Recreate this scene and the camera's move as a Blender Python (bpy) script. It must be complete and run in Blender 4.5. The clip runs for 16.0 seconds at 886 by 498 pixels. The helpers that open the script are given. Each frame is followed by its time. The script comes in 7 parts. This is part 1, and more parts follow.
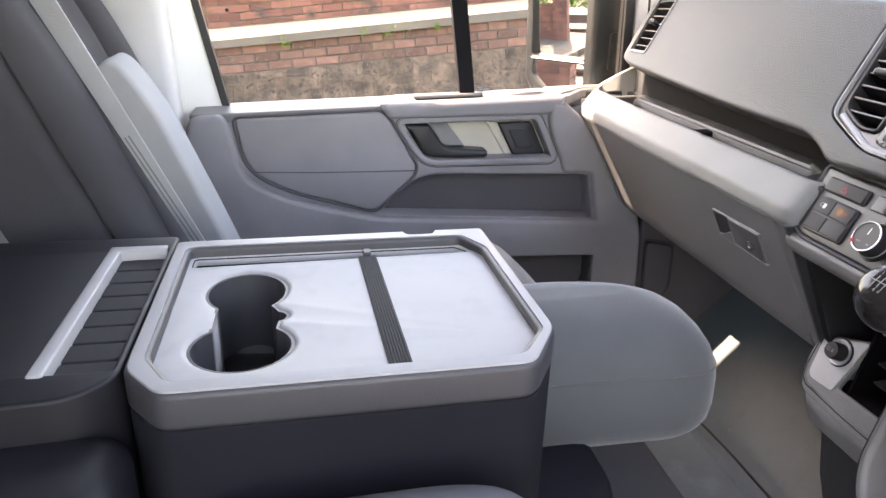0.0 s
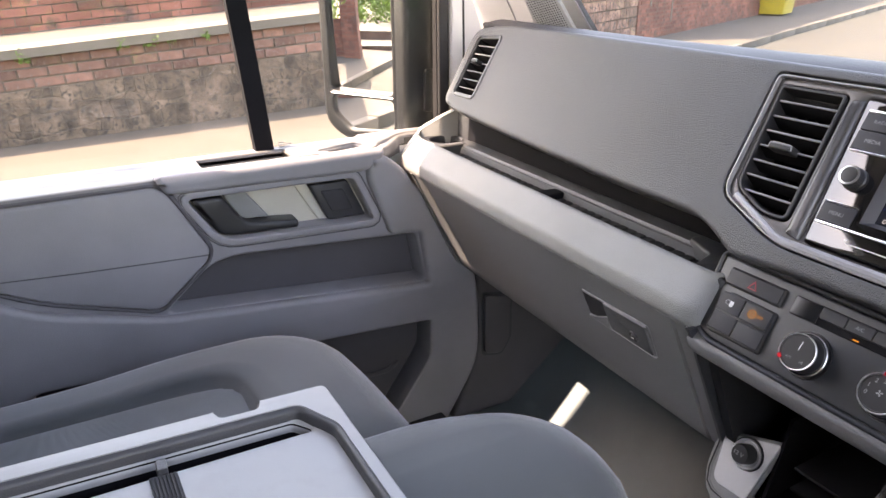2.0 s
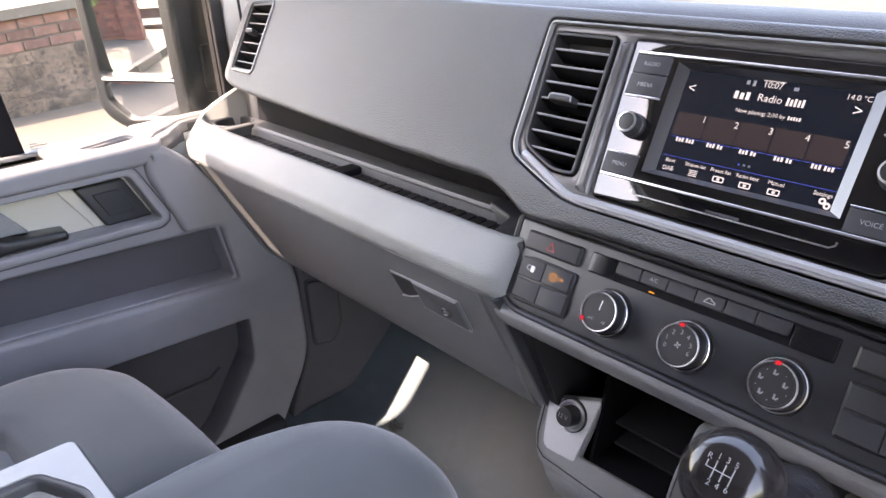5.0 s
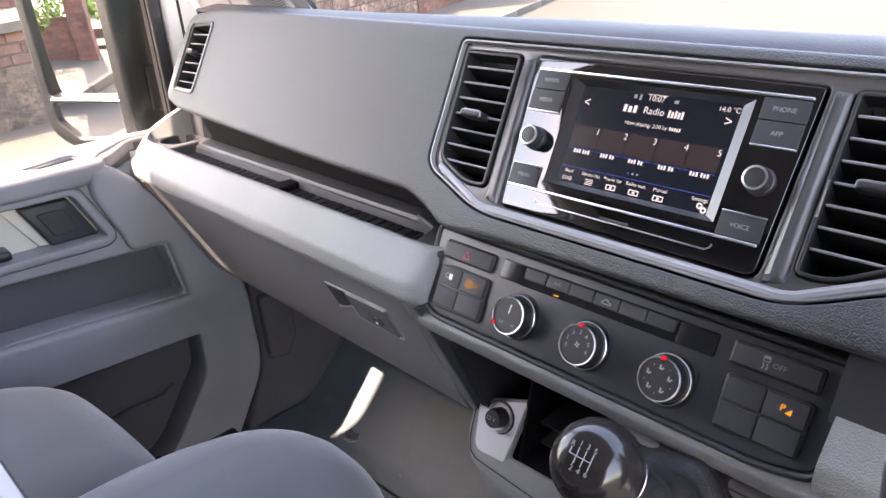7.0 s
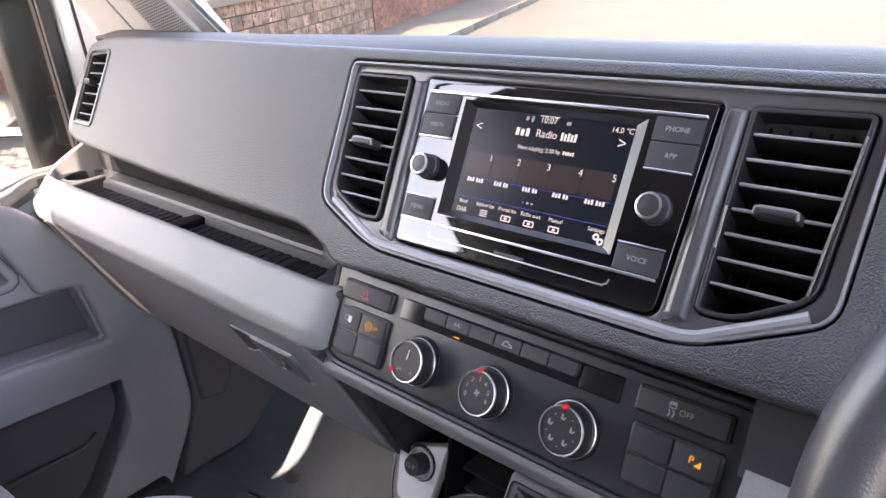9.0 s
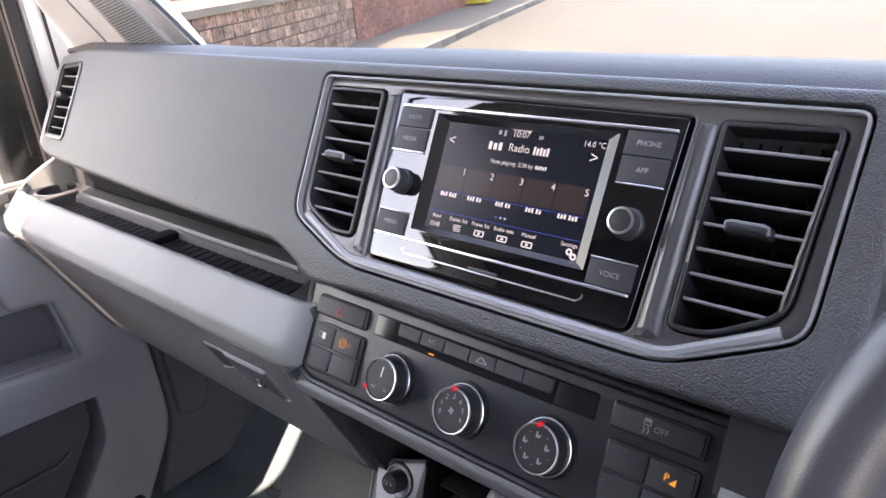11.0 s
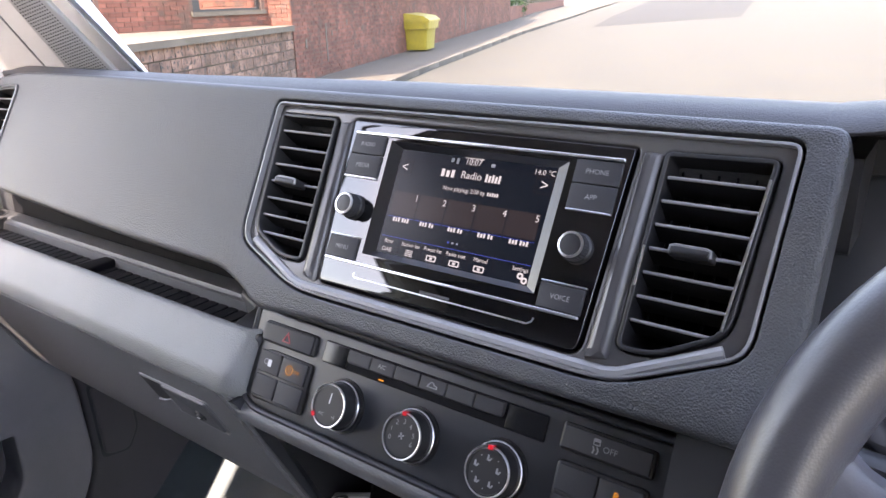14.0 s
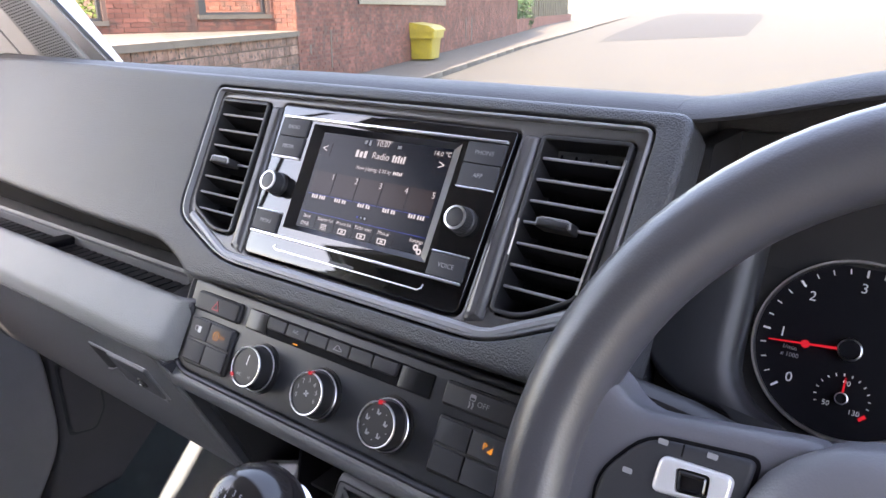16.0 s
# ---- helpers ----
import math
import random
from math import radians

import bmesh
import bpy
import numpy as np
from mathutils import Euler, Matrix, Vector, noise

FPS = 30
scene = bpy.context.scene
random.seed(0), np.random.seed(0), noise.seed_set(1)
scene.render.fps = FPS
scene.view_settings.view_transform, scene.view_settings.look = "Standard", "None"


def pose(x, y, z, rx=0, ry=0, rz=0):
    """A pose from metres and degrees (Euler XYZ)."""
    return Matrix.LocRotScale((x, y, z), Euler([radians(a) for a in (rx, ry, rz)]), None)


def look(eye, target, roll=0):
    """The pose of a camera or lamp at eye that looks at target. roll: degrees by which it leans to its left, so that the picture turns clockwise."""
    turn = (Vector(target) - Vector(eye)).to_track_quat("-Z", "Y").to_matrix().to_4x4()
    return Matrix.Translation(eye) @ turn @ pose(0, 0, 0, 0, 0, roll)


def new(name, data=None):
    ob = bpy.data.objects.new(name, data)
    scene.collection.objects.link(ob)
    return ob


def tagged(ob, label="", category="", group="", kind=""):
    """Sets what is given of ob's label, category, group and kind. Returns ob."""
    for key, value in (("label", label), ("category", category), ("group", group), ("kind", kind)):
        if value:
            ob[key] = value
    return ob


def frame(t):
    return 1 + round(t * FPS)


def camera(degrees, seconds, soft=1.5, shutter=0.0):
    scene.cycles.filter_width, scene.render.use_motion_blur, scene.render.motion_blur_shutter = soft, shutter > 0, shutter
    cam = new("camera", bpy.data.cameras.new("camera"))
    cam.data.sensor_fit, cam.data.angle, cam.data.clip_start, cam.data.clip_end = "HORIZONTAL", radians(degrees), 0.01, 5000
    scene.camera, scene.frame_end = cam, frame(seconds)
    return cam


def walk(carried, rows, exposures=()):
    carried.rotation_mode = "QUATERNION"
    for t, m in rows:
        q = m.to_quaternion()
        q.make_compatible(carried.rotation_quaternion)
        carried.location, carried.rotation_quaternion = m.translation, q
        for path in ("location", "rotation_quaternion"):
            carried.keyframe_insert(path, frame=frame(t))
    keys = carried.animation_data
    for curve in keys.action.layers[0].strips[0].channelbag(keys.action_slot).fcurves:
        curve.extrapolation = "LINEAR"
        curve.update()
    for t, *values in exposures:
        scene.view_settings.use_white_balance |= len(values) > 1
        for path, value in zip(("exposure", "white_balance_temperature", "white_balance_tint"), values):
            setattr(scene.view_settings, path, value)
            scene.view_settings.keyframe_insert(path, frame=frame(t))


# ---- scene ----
cam = camera(64.7, 16.0)
PATH = [
    (0, (-0.0023, 0.0277, 0.8731), (0.1637, 0.9385, 0.4951), -0.88),
    (0.5, (-0.0105, 0.0814, 0.8817), (0.1961, 0.9863, 0.5096), -0.65),
    (1, (-0.0118, 0.1404, 0.9011), (0.2613, 1.0289, 0.5325), -0.48),
    (1.5, (0.0042, 0.2231, 0.9224), (0.3578, 1.0812, 0.5500), -0.37),
    (2, (0.0334, 0.2996, 0.9227), (0.4687, 1.1144, 0.5399), -0.46),
    (2.5, (0.0666, 0.3609, 0.9187), (0.5661, 1.1313, 0.5226), -0.64),
    (3, (0.0832, 0.3777, 0.9143), (0.6213, 1.1147, 0.5050), -1.25),
    (3.5, (0.0985, 0.3789, 0.9114), (0.6607, 1.0913, 0.4914), -1.87),
    (4, (0.1163, 0.3617, 0.9118), (0.6924, 1.0596, 0.4864), -2.34),
    (4.5, (0.1252, 0.3424, 0.9056), (0.7133, 1.0284, 0.4772), -2.58),
    (7, (0.1519, 0.2703, 0.9132), (0.7782, 0.9311, 0.4994), -3.32),
    (7.5, (0.1688, 0.2530, 0.9185), (0.8058, 0.9079, 0.5119), -3.55),
    (8, (0.1954, 0.2517, 0.9156), (0.8419, 0.8990, 0.5117), -4.05),
    (8.5, (0.2180, 0.2600, 0.9102), (0.8730, 0.9011, 0.5102), -4.46),
    (9, (0.2392, 0.2624, 0.9062), (0.9010, 0.8974, 0.5077), -4.85),
    (11.5, (0.2509, 0.2609, 0.9076), (0.9407, 0.8751, 0.5243), -4.27),
    (12, (0.2488, 0.2651, 0.9030), (0.9504, 0.8682, 0.5235), -3.56),
    (12.5, (0.2452, 0.2683, 0.9000), (0.9598, 0.8602, 0.5272), -2.94),
    (13, (0.2401, 0.2675, 0.8978), (0.9701, 0.8501, 0.5406), -2.28),
    (13.5, (0.2352, 0.2643, 0.8971), (0.9784, 0.8369, 0.5509), -2.08),
    (14, (0.2359, 0.2644, 0.8976), (0.9915, 0.8262, 0.5610), -1.95),
    (14.5, (0.2368, 0.2611, 0.8970), (0.9993, 0.8164, 0.5650), -1.81),
    (15, (0.2422, 0.2490, 0.8995), (1.0084, 0.8039, 0.5753), -1.32),
    (15.5, (0.2425, 0.2171, 0.8926), (1.0057, 0.7750, 0.5668), -0.86),
    (16, (0.2393, 0.1742, 0.8848), (0.9977, 0.7400, 0.5612), -0.25),
]
walk(cam, [(t, look(eye, target, roll)) for t, eye, target, roll in PATH],
     [(0.0, 4.05, 9300, 25), (0.5, 4.02, 9200, 25), (1.0, 3.93, 9100, 25), (1.5, 3.77, 9000, 25), (2.0, 3.76, 8900, 25), (2.5, 3.86, 8700, 25), (4.5, 4.04, 8300, 25), (9.0, 3.93, 8300, 27), (12.0, 3.75, 8000, 25), (16.0, 3.64, 7900, 25)])

# ---- light ----
SUN_FROM = Vector((-0.82, 0.16, 1.0)).normalized()
world = bpy.data.worlds.new("sky")
scene.world = world
world.use_nodes = True
wn = world.node_tree.nodes
sky = wn.new("ShaderNodeTexSky")
sky.sky_type = "NISHITA"
sky.sun_disc = False
sky.sun_elevation = math.asin(SUN_FROM.z)
sky.sun_rotation = math.atan2(SUN_FROM.x, SUN_FROM.y)
sky.air_density, sky.dust_density = 1.2, 2.0
world.node_tree.links.new(sky.outputs[0], wn["Background"].inputs[0])
wn["Background"].inputs[1].default_value = 0.15
sun = new("sun", bpy.data.lights.new("sun", "SUN"))
sun.data.energy, sun.data.angle, sun.data.color = 2.0, radians(0.5), (1.0, 0.955, 0.875)
sun.matrix_world = look((0, 0, 20), Vector((0, 0, 20)) - SUN_FROM)


# ---- materials ----
def mat(name, color, rough=0.6, metal=0.0, vary=0.12, scale=6.0, fine=220.0, bump=0.15, dist=0.0006, kind="noise", spec=0.5, dirt=None, coat=0.0, tint=None):
    m = bpy.data.materials.new(name)
    m.use_nodes = True
    nt = m.node_tree
    n, link = nt.nodes, nt.links.new
    b = n["Principled BSDF"]
    b.inputs["Roughness"].default_value = rough
    b.inputs["Metallic"].default_value = metal
    b.inputs["Specular IOR Level"].default_value = spec
    b.inputs["Coat Weight"].default_value = coat
    tc = n.new("ShaderNodeTexCoord")
    big = n.new("ShaderNodeTexNoise")
    big.inputs["Scale"].default_value, big.inputs["Detail"].default_value = scale, 5.0
    link(tc.outputs["Object"], big.inputs["Vector"])
    ramp = n.new("ShaderNodeValToRGB")
    c = Vector(color)
    lo = c * (1 - vary)
    hi = c * (1 + vary) if tint is None else Vector(tint)
    ramp.color_ramp.elements[0].position, ramp.color_ramp.elements[1].position = 0.3, 0.7
    ramp.color_ramp.elements[0].color, ramp.color_ramp.elements[1].color = (*lo, 1), (*hi, 1)
    link(big.outputs["Fac"], ramp.inputs[0])
    out = ramp.outputs[0]
    if kind in ("pieces", "stones"):
        info = n.new("ShaderNodeObjectInfo")
        hsv = n.new("ShaderNodeHueSaturation")
        mr = n.new("ShaderNodeMapRange")
        mr.inputs[3].default_value, mr.inputs[4].default_value = (0.55, 1.35) if kind == "pieces" else (0.72, 1.25)
        link(info.outputs["Random"], mr.inputs[0])
        link(mr.outputs[0], hsv.inputs["Value"])
        link(out, hsv.inputs["Color"])
        out = hsv.outputs[0]
    if kind == "islands":
        info = n.new("ShaderNodeNewGeometry")
        hsv = n.new("ShaderNodeHueSaturation")
        mr = n.new("ShaderNodeMapRange")
        mr.inputs[3].default_value, mr.inputs[4].default_value = 0.68, 1.28
        link(info.outputs["Random Per Island"], mr.inputs[0])
        link(mr.outputs[0], hsv.inputs["Value"])
        link(out, hsv.inputs["Color"])
        out = hsv.outputs[0]
    if dirt:
        sp = n.new("ShaderNodeTexNoise")
        sp.inputs["Scale"].default_value, sp.inputs["Detail"].default_value = scale * 3.7, 8.0
        link(tc.outputs["Object"], sp.inputs["Vector"])
        r2 = n.new("ShaderNodeValToRGB")
        r2.color_ramp.elements[0].position, r2.color_ramp.elements[1].position = 0.52, 0.66
        link(sp.outputs["Fac"], r2.inputs[0])
        mix = n.new("ShaderNodeMix")
        mix.data_type = "RGBA"
        link(r2.outputs[0], mix.inputs[0])
        link(out, mix.inputs[6])
        mix.inputs[7].default_value = (*dirt, 1)
        out = mix.outputs[2]
    link(out, b.inputs["Base Color"])
    if bump:
        if kind == "leather":
            f = n.new("ShaderNodeTexVoronoi")
            f.feature = "F1"
        elif kind == "weave":
            f = n.new("ShaderNodeTexWave")
            f.inputs["Distortion"].default_value = 1.5
        else:
            f = n.new("ShaderNodeTexNoise")
            f.inputs["Detail"].default_value = 6.0
        f.inputs["Scale"].default_value = fine
        link(tc.outputs["Object"], f.inputs["Vector"])
        bp = n.new("ShaderNodeBump")
        bp.inputs["Strength"].default_value, bp.inputs["Distance"].default_value = bump, dist
        bp.invert = kind == "leather"
        link(f.outputs[0], bp.inputs["Height"])
        link(bp.outputs[0], b.inputs["Normal"])
        if kind in ("leather", "noise"):
            rr = n.new("ShaderNodeMapRange")
            rr.inputs[3].default_value, rr.inputs[4].default_value = max(rough - 0.08, 0.02), min(rough + 0.08, 1)
            link(big.outputs["Fac"], rr.inputs[0])
            link(rr.outputs[0], b.inputs["Roughness"])
    return m


def glow(name, color, power):
    m = bpy.data.materials.new(name)
    m.use_nodes = True
    b = m.node_tree.nodes["Principled BSDF"]
    b.inputs["Base Color"].default_value = (0.008, 0.008, 0.008, 1)
    b.inputs["Emission Color"].default_value = (*color, 1)
    b.inputs["Emission Strength"].default_value = power
    b.inputs["Roughness"].default_value = 0.2
    b.inputs["Specular IOR Level"].default_value = 0.15
    return m


def pane(name, tone=(1, 1, 1)):
    m = bpy.data.materials.new(name)
    m.use_nodes = True
    nt = m.node_tree
    n, link = nt.nodes, nt.links.new
    n.remove(n["Principled BSDF"])
    tr, gl, mx = n.new("ShaderNodeBsdfTransparent"), n.new("ShaderNodeBsdfGlossy"), n.new("ShaderNodeMixShader")
    lw, po, mu = n.new("ShaderNodeLayerWeight"), n.new("ShaderNodeMath"), n.new("ShaderNodeMath")
    tr.inputs[0].default_value = (*tone, 1)
    gl.inputs["Roughness"].default_value = 0.0
    po.operation, mu.operation = "POWER", "MULTIPLY_ADD"
    po.inputs[1].default_value = 5.0
    mu.inputs[1].default_value, mu.inputs[2].default_value = 0.35, 0.02
    link(lw.outputs["Facing"], po.inputs[0])
    link(po.outputs[0], mu.inputs[0])
    link(mu.outputs[0], mx.inputs[0])
    link(tr.outputs[0], mx.inputs[1])
    link(gl.outputs[0], mx.inputs[2])
    link(mx.outputs[0], n["Material Output"].inputs[0])
    return m


M_PAD = mat("dash_leathergrain", (0.054, 0.0575, 0.064), 0.40, kind="leather", fine=760, bump=0.55, dist=0.0011)
M_DECK = mat("top_deck_grain", (0.054, 0.054, 0.059), 0.58, kind="leather", fine=800, bump=0.36, dist=0.0009, spec=0.38)
M_BEZEL = mat("satin_dark_trim", (0.085, 0.083, 0.086), 0.24, fine=900, bump=0.05)
M_BLACK = mat("matte_black_plastic", (0.017, 0.017, 0.019), 0.45, fine=700, bump=0.12)
# for black parts, and for recesses whose shade is painted in
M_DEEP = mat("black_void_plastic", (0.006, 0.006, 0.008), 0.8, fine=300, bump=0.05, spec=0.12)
M_PANEL = mat("charcoal_panel_plastic", (0.030, 0.032, 0.037), 0.42, fine=900, bump=0.12)
M_GREY = mat("mid_grey_grained_plastic", (0.200, 0.205, 0.205), 0.56, kind="leather", fine=700, bump=0.5, dist=0.0009)
M_GLOVE = mat("slate_grey_plastic", (0.165, 0.17, 0.178), 0.46, kind="leather", fine=600, bump=0.18)
M_HEATER = mat("blue_black_panel_plastic", (0.026, 0.0285, 0.034), 0.42, fine=900, bump=0.12)
M_WINDOW = mat("dull_black_window", (0.008, 0.009, 0.011), 0.22, vary=0.05, bump=0.0, spec=0.35)
M_TRIMDK = mat("dark_grey_grained_trim", (0.150, 0.150, 0.156), 0.5, kind="leather", fine=700, bump=0.35)
M_REDDULL = mat("unlit_red_print", (0.30, 0.025, 0.04), 0.5, vary=0.05, bump=0.0)
M_TRAY = mat("grey_shelf_plastic", (0.062, 0.064, 0.068), 0.45, fine=900, bump=0.12)
M_LATCH = mat("dark_slate_plastic", (0.085, 0.088, 0.094), 0.42, kind="leather", fine=600, bump=0.18)
M_SPOKE = mat("spoke_plastic", (0.115, 0.115, 0.130), 0.42, kind="leather", fine=900, bump=0.12)
# lit copy of the backrest cloth: the light is in the colour
M_LITSIDE = mat("pale_backrest_cloth", (0.30, 0.31, 0.32), 0.85, kind="weave", fine=900, bump=0.25, dist=0.0005)
M_DOOR = mat("warm_grey_door_plastic", (0.232, 0.224, 0.240), 0.5, kind="leather", fine=520, bump=0.25)
M_DOORLT = mat("light_grey_door_plastic", (0.145, 0.140, 0.140), 0.5, kind="leather", fine=520, bump=0.2)
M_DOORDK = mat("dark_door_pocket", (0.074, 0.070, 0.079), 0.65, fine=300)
M_PILLAR = mat("pale_grey_pillar_plastic", (0.50, 0.50, 0.51), 0.5, fine=500, bump=0.12)
M_WHITE = mat("white_van_paint", (0.78, 0.78, 0.76), 0.25, vary=0.03, bump=0.0, coat=0.5)
M_GLOSS = mat("gloss_black_panel", (0.004, 0.004, 0.005), 0.05, vary=0.02, bump=0.0, spec=0.9)
M_CHROME = mat("satin_chrome", (0.80, 0.80, 0.81), 0.30, 1.0, vary=0.03, bump=0.0)
M_SILVER = mat("satin_silver_plastic", (0.62, 0.60, 0.53), 0.32, 0.35, vary=0.05, fine=700, bump=0.06)
M_SEAT = mat("dark_grey_seat_cloth", (0.071, 0.078, 0.083), 0.9, kind="weave", fine=900, bump=0.25, dist=0.0005)
for sheen in (M_SEAT.node_tree.nodes["Principled BSDF"],):
    sheen.inputs["Sheen Weight"].default_value, sheen.inputs["Sheen Roughness"].default_value = 0.35, 0.4
M_SEATBK = mat("dark_backrest_cloth", (0.034, 0.033, 0.038), 0.9, kind="weave", fine=900, bump=0.25, dist=0.0005)
M_AIRBAG = mat("airbag_grain", (0.135, 0.136, 0.152), 0.4, kind="leather", fine=900, bump=0.15)
# seat cloth darkened for the shade of someone sitting on the driver's side
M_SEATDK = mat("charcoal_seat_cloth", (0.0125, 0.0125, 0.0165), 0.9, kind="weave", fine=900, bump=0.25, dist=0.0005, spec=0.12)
M_SILVERB = mat("bright_silver_plastic", (0.72, 0.72, 0.73), 0.3, 0.4, vary=0.03, bump=0.0)
M_INSERT = mat("patterned_grey_seat_cloth", (0.135, 0.148, 0.154), 0.9, kind="weave", fine=330, bump=0.8, dist=0.0010, vary=0.2)
M_SEATLT = mat("mid_grey_seat_cloth", (0.118, 0.115, 0.125), 0.9, kind="weave", fine=900, bump=0.25, dist=0.0005)
M_TABLE = mat("pale_table_plastic", (0.31, 0.308, 0.308), 0.50, vary=0.05, scale=9, fine=800, bump=0.12, dirt=(0.295, 0.292, 0.292))
M_RIM = mat("charcoal_rim_plastic", (0.042, 0.042, 0.047), 0.45, kind="leather", fine=600, bump=0.25)
M_RUBBER = mat("ribbed_black_rubber", (0.023, 0.023, 0.027), 0.7, fine=500, bump=0.2, spec=0.3)
M_BELT = mat("grey_belt_webbing", (0.42, 0.43, 0.44), 0.75, kind="weave", fine=700, bump=0.5, dist=0.0005)
M_FLOOR = mat("grey_rubber_floor", (0.112, 0.138, 0.152), 0.55, vary=0.2, scale=4, fine=260, bump=0.3, dist=0.001, dirt=(0.122, 0.147, 0.160))
M_CARPET = mat("dark_blue_grey_carpet", (0.050, 0.055, 0.066), 0.95, vary=0.2, scale=5, fine=300, bump=0.4, dist=0.002)
M_WHEEL = mat("wheel_leather", (0.058, 0.057, 0.065), 0.34, kind="leather", fine=900, bump=0.12, spec=0.7)
M_GAITER = mat("gaiter_leather", (0.02, 0.02, 0.023), 0.42, kind="leather", fine=500, bump=0.4)
M_CASE = mat("mirror_case_plastic", (0.006, 0.007, 0.009), 0.4, fine=500, bump=0.1, spec=0.35)
M_HINGE = mat("hinge_black_plastic", (0.010, 0.010, 0.013), 0.5, fine=500, bump=0.12, spec=0.25)
M_KNOB = mat("worn_gloss_knob", (0.016, 0.014, 0.014), 0.16, vary=0.1, bump=0.0, spec=0.6)
M_BTN = mat("button_plastic", (0.031, 0.032, 0.037), 0.55, fine=900, bump=0.08, spec=0.35)
M_PRINT = mat("printed_white", (0.7, 0.7, 0.7), 0.5, vary=0.02, bump=0.0)
M_DIM = mat("printed_grey", (0.26, 0.26, 0.27), 0.5, vary=0.02, bump=0.0)
M_RED = glow("red_lamp", (1.0, 0.03, 0.06), 0.05)
M_AMBER = glow("amber_lamp", (1.0, 0.42, 0.06), 0.07)
M_SCREEN = glow("screen_navy", (0.004, 0.009, 0.026), 0.045)
M_SCRTEXT = glow("screen_white", (0.85, 0.88, 1.0), 0.075)
M_SCRBLUE = glow("screen_blue", (0.05, 0.09, 0.5), 0.09)
M_SCRTILE = glow("screen_tile", (0.035, 0.028, 0.035), 0.075)
M_SURROUND = mat("satin_metal_surround", (0.115, 0.115, 0.12), 0.30, 1.0, vary=0.03, bump=0.0)
M_TRIM = mat("pale_satin_trim", (0.24, 0.24, 0.245), 0.32, fine=900, bump=0.04)
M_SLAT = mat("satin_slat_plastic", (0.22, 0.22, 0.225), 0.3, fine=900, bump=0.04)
M_GLASS = pane("clear_glass", (0.97, 0.98, 0.97))
M_MIRROR = mat("mirror_silver", (0.9, 0.9, 0.9), 0.0, 1.0, vary=0.0, bump=0.0)
M_ROAD = mat("sunlit_asphalt", (0.039, 0.0364, 0.0278), 0.9, vary=0.18, scale=0.8, fine=60, bump=0.4, dist=0.004, dirt=(0.035, 0.0322, 0.0256))
M_PATCH = mat("darker_tarmac", (0.0160, 0.0140, 0.0115), 0.9, vary=0.15, scale=0.8, fine=60, bump=0.4, dist=0.004)
M_PAVE = mat("pavement_slab_stone", (0.052, 0.044, 0.034), 0.9, kind="pieces", vary=0.1, scale=2, fine=50, bump=0.3, dist=0.003)
M_KERB = mat("kerb_stone", (0.09, 0.08, 0.066), 0.9, kind="pieces", vary=0.1, scale=2, fine=50, bump=0.3, dist=0.003)
M_BRICK = mat("red_brick", (0.15, 0.078, 0.058), 0.9, kind="pieces", vary=0.25, scale=9, fine=90, bump=0.5, dist=0.004, dirt=(0.12, 0.085, 0.07))
M_BRICKS = mat("red_brick_far", (0.150, 0.058, 0.041), 0.9, kind="islands", vary=0.3, scale=1.3, fine=90, bump=0.5, dist=0.004, dirt=(0.082, 0.046, 0.036))
M_BRICKCORE = mat("dull_brick_joints", (0.110, 0.070, 0.055), 0.95, vary=0.35, scale=1.3, fine=60, bump=0.4, dist=0.004)
M_MORTAR = mat("mortar", (0.085, 0.068, 0.053), 0.95, vary=0.4, scale=4, fine=60, bump=0.4, dist=0.004)
M_STONE = mat("rubble_stone", (0.080, 0.062, 0.046), 0.95, kind="stones", vary=0.5, scale=7.0, fine=34, bump=1.0, dist=0.016, dirt=(0.046, 0.038, 0.031), tint=(0.150, 0.108, 0.078))
M_STONES = mat("rubble_stone_far", (0.17, 0.103, 0.076), 0.95, kind="islands", vary=0.5, scale=5, fine=40, bump=0.7, dist=0.008, dirt=(0.045, 0.042, 0.04))
M_COPE = mat("coping_stone", (0.108, 0.092, 0.072), 0.9, vary=0.15, scale=2, fine=50, bump=0.3, dist=0.003)
M_LEAF = mat("leaf_green", (0.10, 0.17, 0.03), 0.7, kind="islands", vary=0.3, scale=3, bump=0.0)
M_LEAFDK = mat("dark_leaf_green", (0.035, 0.075, 0.022), 0.7, kind="islands", vary=0.3, scale=3, bump=0.0)
M_FENCE = mat("weathered_fence_wood", (0.10, 0.085, 0.055), 0.85, vary=0.35, scale=2, fine=30, bump=0.4, dist=0.006)
M_BIN = mat("yellow_bin_plastic", (0.26, 0.21, 0.02), 0.5, vary=0.12, scale=5, fine=80, bump=0.1, dirt=(0.22, 0.18, 0.03))
M_FRAME = mat("dark_window_frame", (0.03, 0.03, 0.032), 0.4, bump=0.0)

# ---- mesh helpers ----
def frame_at(origin, u, v):
    u, v = Vector(u).normalized(), Vector(v).normalized()
    n = u.cross(v)
    return Matrix(((u.x, v.x, n.x, origin[0]), (u.y, v.y, n.y, origin[1]), (u.z, v.z, n.z, origin[2]), (0, 0, 0, 1)))


ID = Matrix.Identity(4)
FLAT = frame_at((0, 0, 0), (1, 0, 0), (0, 1, 0))


def thing(name, at, label, category, group="", kind=""):
    e = new(name)
    e.empty_display_size = 0.05
    e.location = at
    return tagged(e, label, category, group, kind)


